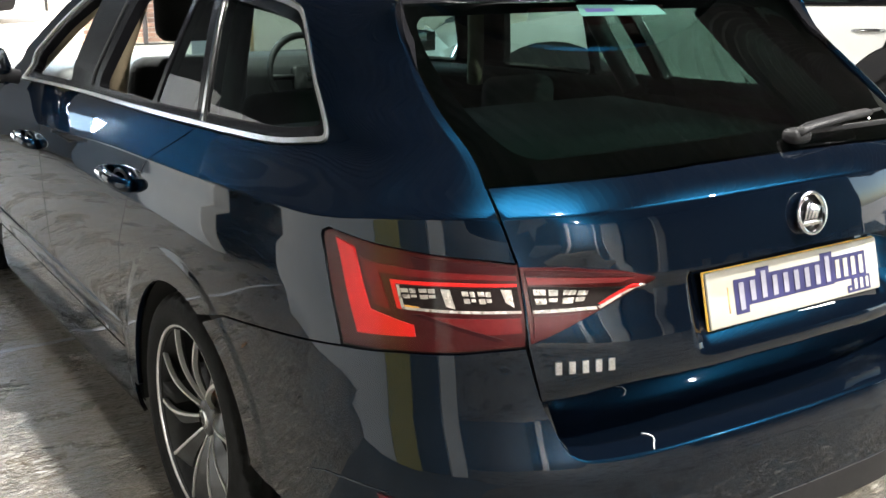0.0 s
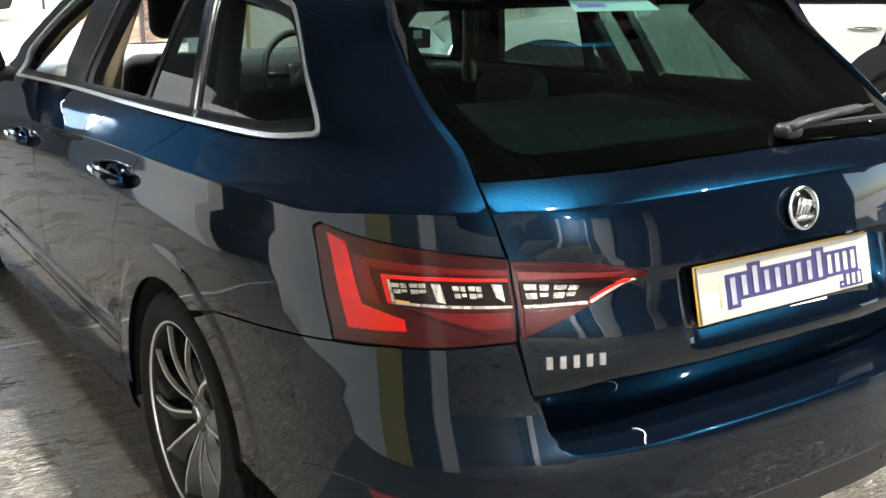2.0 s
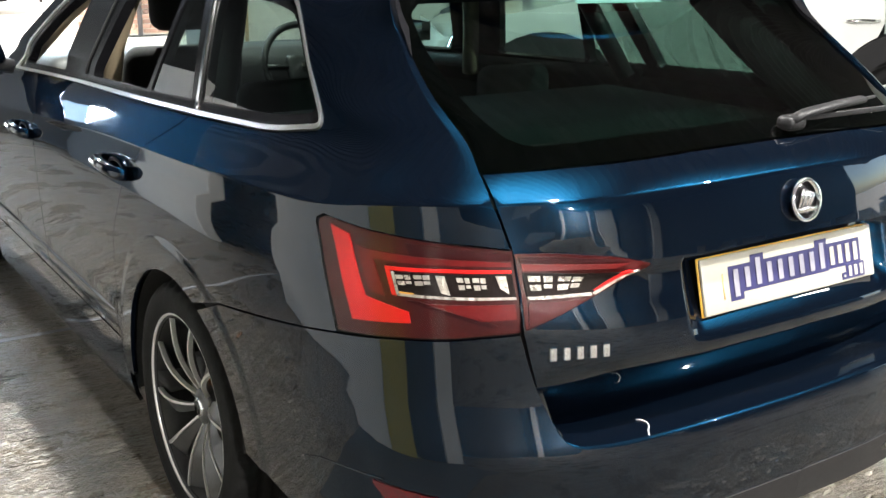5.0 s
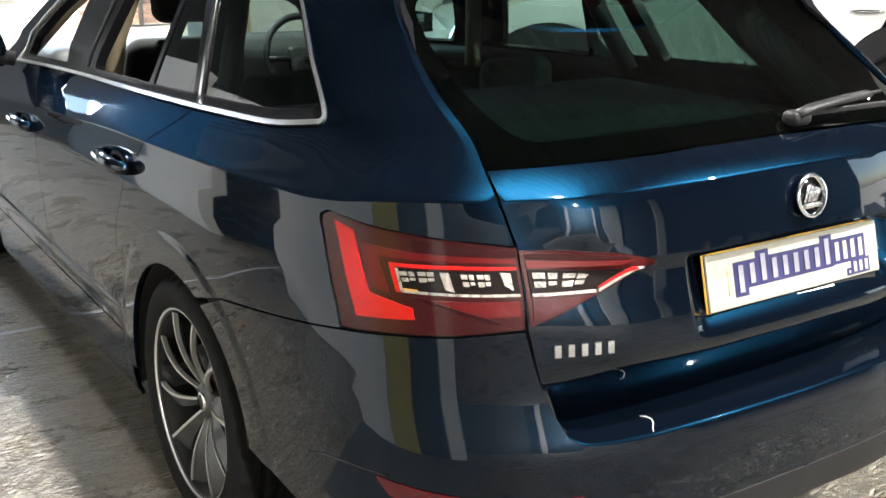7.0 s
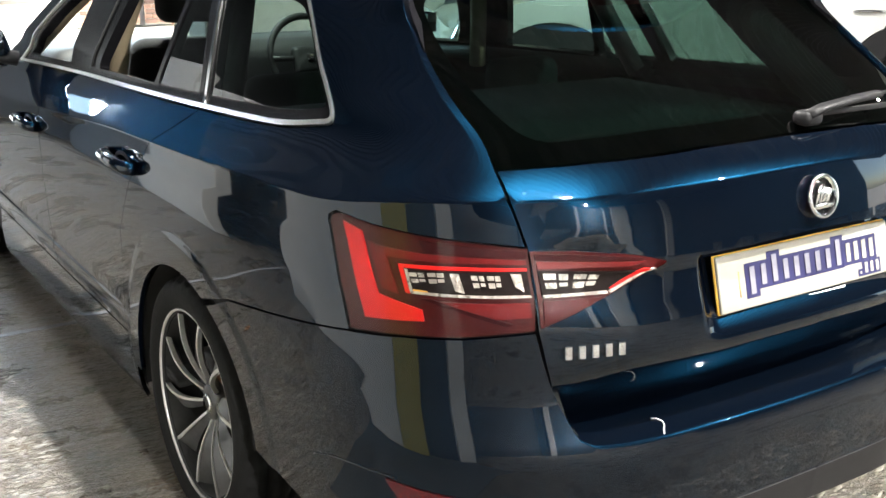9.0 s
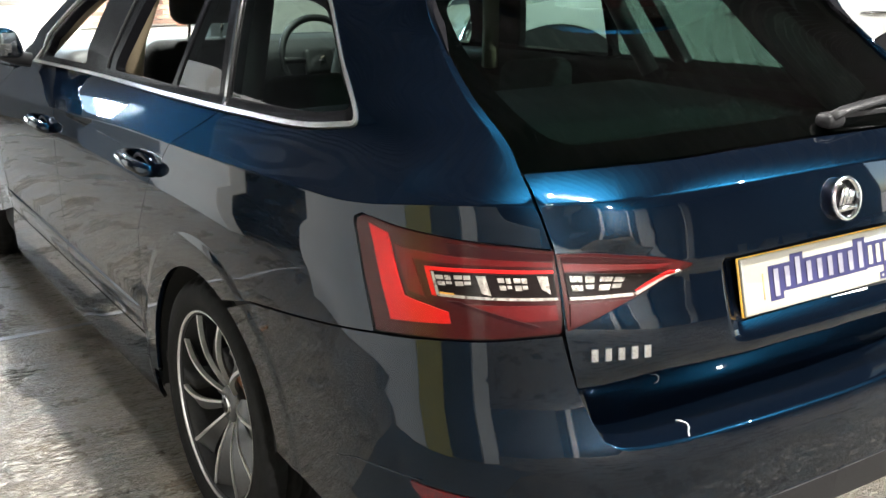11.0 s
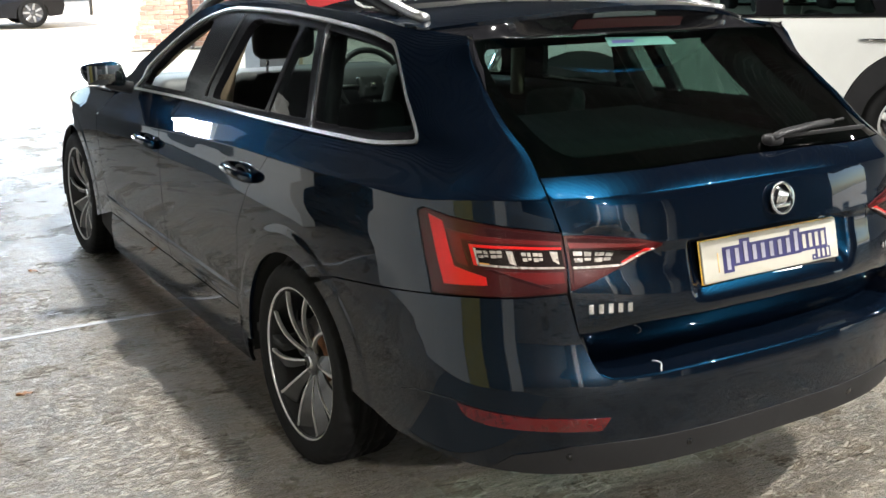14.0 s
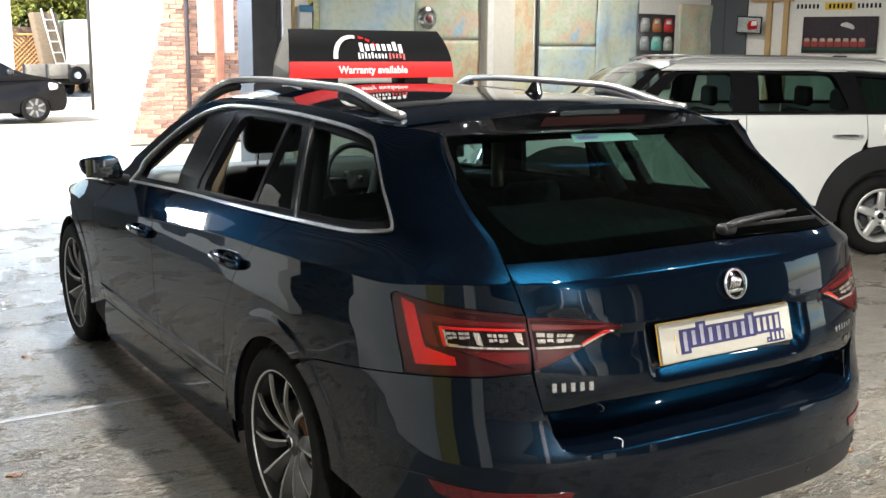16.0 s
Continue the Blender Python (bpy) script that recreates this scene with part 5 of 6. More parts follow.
for sx in (-1, 1):
    part("roof_rail", tube_bm([(sx * .60, .40, 1.535), (sx * .615, .25, 1.572), (sx * .62, -.6, 1.578), (sx * .60, -1.3, 1.565), (sx * .57, -1.62, 1.525)], .013, 8), SATIN, mini)
    for s0, z0 in ((-.02, .955), (.985, .968)):
        h = part("door_handle", tube_bm([(sx * .886, -s0 + .125, z0), (sx * .915, -s0 + .06, z0 + .004), (sx * .918, -s0, z0 + .005), (sx * .915, -s0 - .06, z0 + .004), (sx * .886, -s0 - .125, z0)], .013, 8, 1.0), CHROME, mini, "chrome door handle")
    part("door_mirror", merge(box_bm(.10, .09, .10, (sx * 1.00, .76, 1.13), .035, 3), tube_bm([(sx * .86, .74, 1.12), (sx * .96, .76, 1.12)], .02, 6)), WHITE_PAINT, mini)
    part("head_lamp", merge(lathe_bm([(.0, .02), (.10, .015), (.14, 0), (.15, -.03)], 24, "z")), CHROME, mini).matrix_basis = pose(sx * .62, 1.93, .80, -62)
part("fuel_cap", lathe_bm([(.0, -.004), (.075, -.003), (.082, .002), (.082, .01)], 28), WHITE_PAINT, mini).matrix_basis = pose(-.878, -1.36, 1.0)
part("antenna_base", box_bm(.05, .12, .03, (0, -1.30, 1.578), .012), BLACK, mini)
SILVER_RIM = mat("silver painted alloy", (.62, .62, .60), rough=.35, metal=.7, var=.06)


def m_wheel():
    wh = part("wheel", lathe_bm([(.215, -.09), (.225, -.10), (.27, -.108), (.30, -.10), (.322, -.075), (.327, -.03), (.327, .03), (.322, .075), (.30, .10), (.225, .1)], 56, caps=False), RUBBER, mini, "five-spoke silver alloy wheel")
    part("rim", lathe_bm([(.218, -.098), (.222, -.094), (.205, -.085), (.198, -.02), (.20, .08), (.19, .08), (.188, -.02), (.196, -.092), (.218, -.098)], 48, caps=False), SILVER_RIM, wh)
    for k in range(5):
        t = radians(72 * k + 18)
        b = box_bm(.03, .15, .062, (0, .125, 0), .012, 2)
        for v in b.verts:
            v.co.z *= 1.15 - .9 * (v.co.y - .05) if v.co.y < .125 else .95
            v.co.x += -.078 - .03 * (v.co.y - .05)
        bmesh.ops.rotate(b, cent=(0, 0, 0), matrix=Euler((t, 0, 0)).to_matrix(), verts=b.verts)
        part("spoke", b, SILVER_RIM, wh)
        b = lathe_bm([(.0, -.10), (.011, -.099), (.012, -.08)], 10)
        bmesh.ops.translate(b, vec=(0, .062 * math.cos(t + .63), .062 * math.sin(t + .63)), verts=b.verts)
        part("wheel_bolt", b, STEEL, wh)
    part("hub", lathe_bm([(.0, -.098), (.028, -.097), (.04, -.09), (.085, -.075), (.09, -.05)], 28), SILVER_RIM, wh)
    part("cap", lathe_bm([(.0, -.104), (.026, -.103), (.028, -.096)], 20), GLOSS_BLACK, wh)
    part("brake_disc", lathe_bm([(.0, -.03), (.14, -.03), (.14, .0)], 32), STEEL, wh)
    return wh


mw = m_wheel()
mw.matrix_basis = pose(-.785, -M_R, .327)
for sx, s0 in ((-1, M_F), (1, M_R), (1, M_F)):
    copy_thing(mw, pose(sx * .785, -s0, .327, 25, 0, 0 if sx < 0 else 180))
for x in (-.36, .36):
    for y0 in (-.12, -1.0):
        b = box_bm(.46, .12, .60, (x, y0 - .10, .82), .05, 3)
        st = part("seat", b, FABRIC, mini)
        part("headrest", box_bm(.26, .09, .18, (x, y0 - .16, 1.23), .04, 3), FABRIC, st)
part("dashboard", box_bm(1.35, .40, .25, (0, .72, .98), .06, 3), GREY_TRIM, mini)
part("paper_sheet", box_bm(.26, .20, .004, (-.45, .62, 1.115), rot=None), WHITE, mini)

# ---- the roof sign ----
sign = thing("roof_sign", pose(-.055, 2.10, 1.497), "black and red warranty advertising sign standing on the car roof", "sign")
S_W, S_H, S_D = .79, .200, .085
prof = [(S_D, 0.0), (S_D, .018), (S_D - .008, .06), (S_D - .030, .12), (S_D - .062, .17), (S_D - .100, S_H - .006), (0, S_H)]
prof = [(-d, z) for d, z in prof] + [(d, z) for d, z in prof[::-1][1:]]


def sign_face(x, v):
    """The bowed face that looks to the tail: v is its height."""
    d = S_D - S_D * (max(v, 0) / S_H) ** 2.4
    return np.array([x, -d, .012 + v])


taper = lambda v: S_W / 2 - .035 * (v / S_H) ** 2
edge = [(taper(k / 10 * S_H), k / 10 * S_H) for k in range(11)]
full = [(-x, v) for x, v in edge] + edge[::-1]
part_mesh("face", shell(full, [], sign_face, step=(.05, .015), depth=.004, flip=True), SIGN_BLACK, sign, "black bowed sign face")
part_mesh("red_band", shell([(-taper(.0), 0), (-taper(.068), .068), (taper(.068), .068), (taper(.0), 0)], [], sign_face, step=(.05, .015), depth=.001, offset=.001, flip=True), RED, sign)
part_mesh("back_face", shell(full, [], lambda x, v: sign_face(x, v) * np.array([1, -1, 1]), step=(.1, .03), depth=.004), SIGN_BLACK, sign)
for sx in (-1, 1):
    b = bmesh.new()
    pts = [sign_face(0, k / 10 * S_H) for k in range(11)]
    ring = [b.verts.new((sx * taper(k / 10 * S_H), p[1], p[2])) for k, p in enumerate(pts)] + [b.verts.new((sx * taper(k / 10 * S_H), -pts[k][1], pts[k][2])) for k in range(9, -1, -1)]
    b.faces.new(ring)
    part("end_plate", b, mat("grey sign end", (.40, .39, .36), rough=.6), sign, "grey end plate", smooth=False)
for x in (-.22, .22):
    part("magnet_foot", box_bm(.12, .12, .024, (x, 0, .001), .004), BLACK, sign)


def on_sign(b, x0, v0, m, name, label=""):
    for v in b.verts:
        p = sign_face(x0 + v.co.x, v0 + v.co.z)
        v.co = Vector((p[0], p[1] - .0022 + min(v.co.y, 0), p[2]))
    part(name, b, m, sign, label, smooth=False)


on_sign(font_bm("Warranty available", .0435, .0003, .0006), -.005, .033, WHITE, "lettering")
for b in bar_row("cmmmmmud", .215, .053, .0003):
    on_sign(b, .044, .128, WHITE, "name_bar")
for b in bar_row("cmumummmm", .145, .036, .0003, fill=.5):
    on_sign(b, -.004, .092, WHITE, "name_bar")
for b in bar_row("cmmmd", .085, .036, .0003, fill=.5):
    on_sign(b, .114, .092, mat("red lettering", (.55, .04, .04), rough=.4), "name_bar")
sweep = [(-.035 + .105 * math.cos(radians(a)), .098 * math.sin(radians(a))) for a in range(180, 79, -5)] + [(-.035 + .084 * math.cos(radians(a)), .084 * math.sin(radians(a))) for a in range(80, 181, 5)]
on_sign(slab_bm(sweep, .0004), -.050, .080, WHITE, "sweep")
for a0 in (76, 62, 46):
    piece = [(-.035 + .135 * math.cos(radians(a)), .098 * math.sin(radians(a))) for a in (a0, a0 - 5, a0 - 10)] + [(-.035 + .13 * math.cos(radians(a)), .088 * math.sin(radians(a))) for a in (a0 - 10, a0 - 5, a0)]
    on_sign(slab_bm(piece, .0004), -.050, .080, RED, "sweep_piece")

# ---- the workshop wall and what hangs on it ----
def sheet_bm(w, h, sag=.01, nx=14, ny=14, seed=0):
    """A thin paper sheet that hangs a little wavy, its face to -y, from its lower left corner."""
    bm = bmesh.new()
    g = [[bm.verts.new((w * i / nx, -.004 - sag * (.5 + noise.noise(Vector((i * .33 + seed, j * .21, seed)))), h * j / ny)) for j in range(ny + 1)] for i in range(nx + 1)]
    for i in range(nx):
        for j in range(ny):
            bm.faces.new((g[i][j], g[i + 1][j], g[i + 1][j + 1], g[i][j + 1]))
    ext = bmesh.ops.extrude_face_region(bm, geom=list(bm.faces))
    bmesh.ops.translate(bm, vec=(0, .001, 0), verts=[e for e in ext["geom"] if isinstance(e, bmesh.types.BMVert)])
    bmesh.ops.recalc_face_normals(bm, faces=bm.faces)
    return bm


LAND = map_mat("faded land map", [(.30, .46, .56), (.52, .56, .40), (.60, .54, .38), (.56, .38, .24), (.44, .56, .38)])
SEA = map_mat("faded sea map", [(.26, .44, .60), (.44, .55, .60), (.52, .58, .48), (.60, .50, .36)], 1.6)
TOWN = map_mat("faded town map", [(.54, .52, .42), (.60, .58, .50), (.48, .56, .42), (.60, .46, .34), (.36, .50, .58)], 2.4)
maps = [(.62, 1.36, 1.30, 1.0, SEA, "creased wall map of coast and sea in blue and green"), (1.93, 1.72, 1.02, .8, TOWN, "pale town map pinned to the wall"), (1.98, 1.10, .96, .61, LAND, "green and buff walking map"),
        (3.50, 1.05, .36, 1.35, LAND, "narrow strip of a land map with blue sea"), (3.96, 1.66, 1.12, .80, TOWN, "pale faded map with dark pin"), (3.96, .95, 1.12, .70, SEA, "buff map with blue coast"),
        (5.02, .90, .86, 1.45, SEA, "large blue map hanging loose and creased"), (6.78, 1.25, 1.04, 1.02, TOWN, "greenish rolled map hanging open")]
for k, (s, z, w, h, m, lab) in enumerate(maps):
    ob = tagged(part("wall_map", sheet_bm(w, h, .05 if k in (6, 7) else .018, seed=k * 3.1), m), lab, "map", "maps on the workshop wall")
    ob.matrix_world = on_front(s, z, .006)
col = structure("column", box_bm(.48, .10, CEIL_Z, (0, 0, CEIL_Z / 2), .012), mat("cream column paint", (.62, .59, .52), rough=.7, var=.06, scale=3), "cream painted wall column", "column")
col.matrix_world = on_front(3.22, 0, .045)
edge = structure("column_trim", box_bm(.10, .03, CEIL_Z, (0, 0, CEIL_Z / 2), .004), WHITE_WALL, "white strip on the column", "trim")
edge.matrix_world = on_front(3.02, 0, .112)
pipe = tagged(part("wall_pipe", tube_bm([(0, 0, .02), (0, 0, 3.7)], .022, 10), STEEL), "dark upright pipe on the wall", "pipe")
pipe.matrix_world = on_front(3.92, 0, .028)
# hub cap
b = lathe_bm([(.0, -.050), (.028, -.048), (.036, -.038), (.05, -.044), (.085, -.046), (.105, -.032), (.125, -.030), (.138, -.012), (.140, 0)], 40)
bmesh.ops.rotate(b, cent=(0, 0, 0), matrix=Euler((0, 0, radians(90))).to_matrix(), verts=b.verts)
cap = tagged(part("hub_cap", b, CHROME), "round chrome hub cap hung on the wall", "hub cap")
cap.matrix_world = on_front(2.09, 1.96, .035)
b = lathe_bm([(.0, -.056), (.036, -.052), (.040, -.045)], 24)
bmesh.ops.rotate(b, cent=(0, 0, 0), matrix=Euler((0, 0, radians(90))).to_matrix(), verts=b.verts)
part("cap_centre", b, mat("dark red enamel", (.14, .01, .02), rough=.3), cap, "dark red centre")
# poster of vans and cars
poster = tagged(part("car_poster", box_bm(.80, .006, 1.06, (.40, 0, .53)), mat("dark poster print", (.035, .032, .035), rough=.45)), "dark poster with many small colourful vans", "poster")
poster.matrix_world = on_front(5.92, 1.05, .012)
tones = [(.35, .36, .36), (.42, .16, .06), (.50, .03, .03), (.30, .34, .36), (.16, .50, .44), (.36, .40, .36), (.45, .02, .03), (.46, .30, .04), (.45, .06, .05), (.12, .13, .2), (.30, .30, .32), (.34, .10, .10)]
for k, c in enumerate(tones):
    i, j = k % 3, 3 - k // 3
    big = 1.15 if k == 4 else 1.0
    b = slab_bm(rounded([(-.10 * big, -.095), (.10 * big, -.095), (.105 * big, .02), (.07 * big, .10), (-.07 * big, .10), (-.105 * big, .02)], .03), .003)
    van = part("printed_van", b, mat("van print", c, rough=.45, var=.25, scale=30), poster)
    van.matrix_basis = pose(.14 + .26 * i, -.006, .14 + .255 * j)
    win = part("printed_window", slab_bm(rounded([(-.06, .02), (.06, .02), (.05, .07), (-.05, .07)], .015), .002), mat("pale print", (.5, .53, .53), rough=.45), poster)
    win.matrix_basis = pose(.14 + .26 * i, -.008, .14 + .255 * j)

# door edge: steel post, chain, white frame, control box
post = structure("door_post", merge(box_bm(.20, .30, 3.2, (-.14, .08, 1.6), .006), box_bm(.34, .02, 3.2, (-.08, -.08, 1.6), .004)), STEEL, "dark steel door post", "door post")
post.matrix_world = on_front(0.0)
frame_strip = structure("door_frame", box_bm(.10, .06, 3.2, (.19, -.03, 1.6), .006), WHITE_WALL, "white frame beside the garage door", "trim")
frame_strip.matrix_world = on_front(0.0)
strip2 = structure("door_trim", box_bm(.035, .05, 3.2, (.27, -.03, 1.6), .004), TIMBER, "timber edge of the door frame", "trim")
strip2.matrix_world = on_front(0.0)
chain = thing("hoist_chain", on_front(.035, 0, .14), "dark steel hoist chain of the roller door", "chain")
for x in (-.02, .02):
    links = []
    for k in range(70):
        z = .9 + k * .030
        ring = [(x + (.009 if k % 2 else .002) * math.cos(a), (.002 if k % 2 else .009) * math.cos(a), z + .019 * math.sin(a)) for a in [2 * math.pi * i / 8 for i in range(9)]]
        links.append(tube_bm(ring, .0035, 4))
    part("chain_run", merge(*links), STEEL, chain)
ctrl = thing("control_box", on_front(.40, 1.93, .05), "grey and blue door control box on the wall", "control box")
part("box", box_bm(.16, .09, .22, (0, 0, 0), .012), mat("pale grey plastic", (.55, .56, .55), rough=.5), ctrl)
part("cover", box_bm(.165, .03, .07, (0, -.05, .09), .01), mat("blue plastic", (.05, .18, .34), rough=.45), ctrl)
part("cable", tube_bm([(.05, -.02, .10), (.09, -.03, .16), (.11, -.01, .05), (.10, .0, -.35)], .007, 6), BLACK, ctrl)
strip = tagged(part("paper_strip", sheet_bm(.16, 1.1, .01, 4, 10, seed=40), map_mat("yellow chart", [(.66, .50, .08), (.30, .42, .30), (.62, .56, .30), (.10, .25, .50)], 9)), "yellow and blue chart strip on the wall", "chart")
strip.matrix_world = on_front(.48, 1.36, .006)

# side wall: grey door, timber posts, screen, canvas, plates
def on_side(s, z=0.0, out=0.0):
    return side @ pose(s, -out, z)


gd = structure("door_1", merge(box_bm(.36, .05, 2.4, (-.86, -.03, 1.2), .006), box_bm(.36, .05, 2.4, (-.49, -.03, 1.2), .006), box_bm(.06, .02, 2.4, (-.675, -.065, 1.2), .004)), GREY_DOOR, "dark grey double door, shut", "door")
gd.matrix_world = on_side(0)
for s in (.02, .265):
    tp = structure("timber_post", box_bm(.075, .06, 2.32, (0, -.03, 1.16), .004), TIMBER, "pale upright timber batten", "trim")
    tp.matrix_world = on_side(s)
tp = structure("timber_rail", box_bm(.62, .07, .10, (.05, -.035, 2.36), .004), TIMBER, "pale timber rail over the battens", "trim")
tp.matrix_world = on_side(0)
tv = thing("wall_screen", on_side(-.22, 1.98, .16) @ pose(0, 0, 0, 4, 3, 0), "small flat screen on a bracket showing a red van", "screen")
part("frame", box_bm(.37, .035, .245, (0, 0, 0), .008), GLOSS_BLACK, tv)
part("picture", box_bm(.34, .004, .21, (0, -.018, 0)), mat("screen picture", (.30, .32, .31), rough=.2, var=.5, scale=6, emit=(.45, .50, .48, .05)), tv, "pale grey picture on the screen")
part("picture_van", slab_bm(rounded([(-.01, -.075), (.125, -.05), (.135, .03), (.10, .075), (.0, .06), (-.03, .0)], .02), .002), RED, tv).location = (0, -.0225, 0)
part("picture_van_front", slab_bm(rounded([(.03, -.01), (.12, .0), (.11, .06), (.04, .055)], .01), .002), WHITE, tv).location = (0, -.0250, 0)
part("bracket", box_bm(.06, .16, .06, (0, .09, 0), .006), STEEL, tv)
canvas = thing("canvas_print", on_side(.52, 1.59, .03), "dark purple canvas print with a row of red vans", "picture")
part("canvas", box_bm(1.02, .03, .50, (.51, 0, .25), .004), mat("dark purple canvas", (.022, .014, .022), rough=.7, var=.4, scale=3), canvas)
part("grass_band", box_bm(1.02, .004, .045, (.51, -.017, .055)), mat("green canvas print", (.018, .06, .04), rough=.7), canvas)
for k in range(8):
    v = part("printed_van", slab_bm(rounded([(-.048, 0), (.048, 0), (.05, .07), (.036, .125), (-.036, .125), (-.05, .07)], .018), .003), mat("red canvas print", (.36, .06, .055), rough=.7), canvas)
    v.location = (.07 + .108 * k, -.019, .085)
    t = part("printed_top", slab_bm(rounded([(-.036, .075), (.036, .075), (.03, .118), (-.03, .118)], .012), .003), mat("pale canvas print", (.46, .42, .36), rough=.7), canvas)
    t.location = (.07 + .108 * k, -.021, .085)
jump = part("printed_car", slab_bm(rounded([(-.10, -.02), (.09, -.035), (.10, .0), (.05, .035), (-.03, .045), (-.09, .015)], .02), .003), mat("white canvas print", (.6, .6, .58), rough=.7), canvas)
jump.matrix_basis = pose(.62, -.019, .375, 0, 12, 0)
for k, (s, c) in enumerate(((.56, (.70, .70, .66)), (1.01, (.70, .47, .03)), (1.40, (.70, .70, .66)))):
    pl = tagged(part("old_plate", box_bm(.42 if k else .40, .006, .10, (0, 0, 0), .003), mat("plate acrylic", c, rough=.35, var=.03)), "white number plate screwed to the wall" if k != 1 else "yellow number plate screwed to the wall", "plate", "number plates on the wall")
    pl.matrix_world = on_side(s, 2.235, .012)
    for i in range(6):
        part("plate_bar", box_bm(.030, .002, .062, (-.14 + .056 * i, -.004, 0)), BLACK, pl)

# ---- assumed lamps under the ceiling, all out of view ----
for _x, _y, _w in LAMPS:
    f = thing("ceiling_lamp", pose(_x, _y, 3.68), "unseen round ceiling flood lamp, switched on", "lamp", "ceiling lamps")
    part("housing", lathe_bm([(.0, .06), (.10, .06), (.13, .03), (.14, .0), (.12, .0), (.11, .015), (.0, .02)], 24, "z"), STEEL, f)
    part("stem", tube_bm([(0, 0, .05), (0, 0, .10)], .03, 6), STEEL, f)

# ---- the near partition that the paint mirrors: pale wall, yellow and white posts, dark doors ----
PART_H = 1.7
PALE_WALL = mat("pale grey wall paint", (.48, .49, .48), rough=.85, var=.08, scale=2)
structure("partition", box_bm(.15, 1.95, PART_H, (-2.31, 1.275, PART_H / 2), .01), PALE_WALL, "pale painted partition beside the car", "wall")
structure("partition", box_bm(.15, 1.35, PART_H, (-2.31, 4.30, PART_H / 2), .01), PALE_WALL, "pale painted partition beside the car", "wall")
structure("partition", box_bm(.15, 1.9, 1.45, (-2.31, 5.95, 1.105), .01), PALE_WALL, "pale raised panel of the partition", "wall")
structure("kick_board", box_bm(.12, 1.9, .37, (-2.315, 5.95, .185), .01), GREY_DOOR, "dark grey kick board under the panel", "wall")
structure("wall_post", box_bm(.17, .40, PART_H, (-2.30, .10, PART_H / 2), .01), mat("yellow post paint", (.32, .28, .09), rough=.6), "yellow painted upright post", "post")
structure("door_2", box_bm(.10, .64, PART_H, (-2.355, -.42, PART_H / 2), .005), GREY_DOOR, "dark grey workshop door, shut", "door")
structure("wall_post", box_bm(.17, .40, PART_H, (-2.325, -.94, PART_H / 2), .01), PALE_WALL, "white painted upright post", "post")
# unseen patch, added as a stand-in for shaded floor mirrored in the bumper
structure("shade_patch", box_bm(.90, 2.0, .004, (-1.77, -.08, .002), .001), mat("shade-dark concrete", (.045, .050, .052), rough=.75, var=.3, scale=3, bump=.4), "added dark patch of floor along the partition, standing in for shade", "floor")
structure("door_3", box_bm(.10, 7.9, PART_H, (-3.55, -5.12, PART_H / 2), .005), GREY_DOOR, "dark grey workshop doors, shut", "door")
structure("door_return", box_bm(1.09, .10, PART_H, (-2.955, -1.19, PART_H / 2), .005), GREY_DOOR, "dark grey return of the partition", "wall")

# ---- the workshop's back wall, mirrored in the tailgate ----
for x, w in ((-2.6, .35), (.3, .22), (1.6, .9), (4.2, .3)):
    structure("wall_post", box_bm(w, .16, CEIL_Z, (x, -8.98, CEIL_Z / 2), .01), PALE_WALL, "pale painted upright wall post", "post")
for x, w in ((-1.1, 1.9), (2.9, 1.4)):
    structure("door_4", box_bm(w, .06, 2.4, (x, -9.03, 1.2), .005), GREY_DOOR, "dark grey workshop door, shut", "door")

# ---- leaves and joint on the floor ----
LEAF = mat("dry brown leaf", (.20, .09, .035), rough=.8, var=.3, scale=40)
for k, (x, y, a) in enumerate(((1.162, .578, 20), (1.427, .629, 110), (-1.225, 3.738, 40), (-1.581, 2.122, 75), (1.569, .772, 60))):
    bm = bmesh.new()
    c = [bm.verts.new((.0, -.05 + .1 * i / 6, .006 + .012 * math.sin(i))) for i in range(7)]
    for sx in (-1, 1):
        e = [bm.verts.new((sx * .022 * math.sin(math.pi * i / 6) + .001 * sx, -.05 + .1 * i / 6, .004 + .014 * abs(math.sin(i * 1.3 + sx)))) for i in range(7)]
        for i in range(6):
            bm.faces.new((c[i], c[i + 1], e[i + 1], e[i]) if sx > 0 else (c[i + 1], c[i], e[i], e[i + 1]))
    lf = tagged(part("dry_leaf", bm, LEAF), "dry brown leaf lying on the concrete", "leaf", "leaves on the floor")
    lf.matrix_world = pose(x, y, .0, 0, 0, a) @ Matrix.Scale(.62, 4)
joint = structure("floor_joint", box_bm(14, .030, .003, (-5.0, 2.78, .0005)), mat("pale joint sealer", (.27, .28, .30), rough=.7, spec=.3, var=.3, scale=8), "pale sealed joint across the concrete", "floor joint")


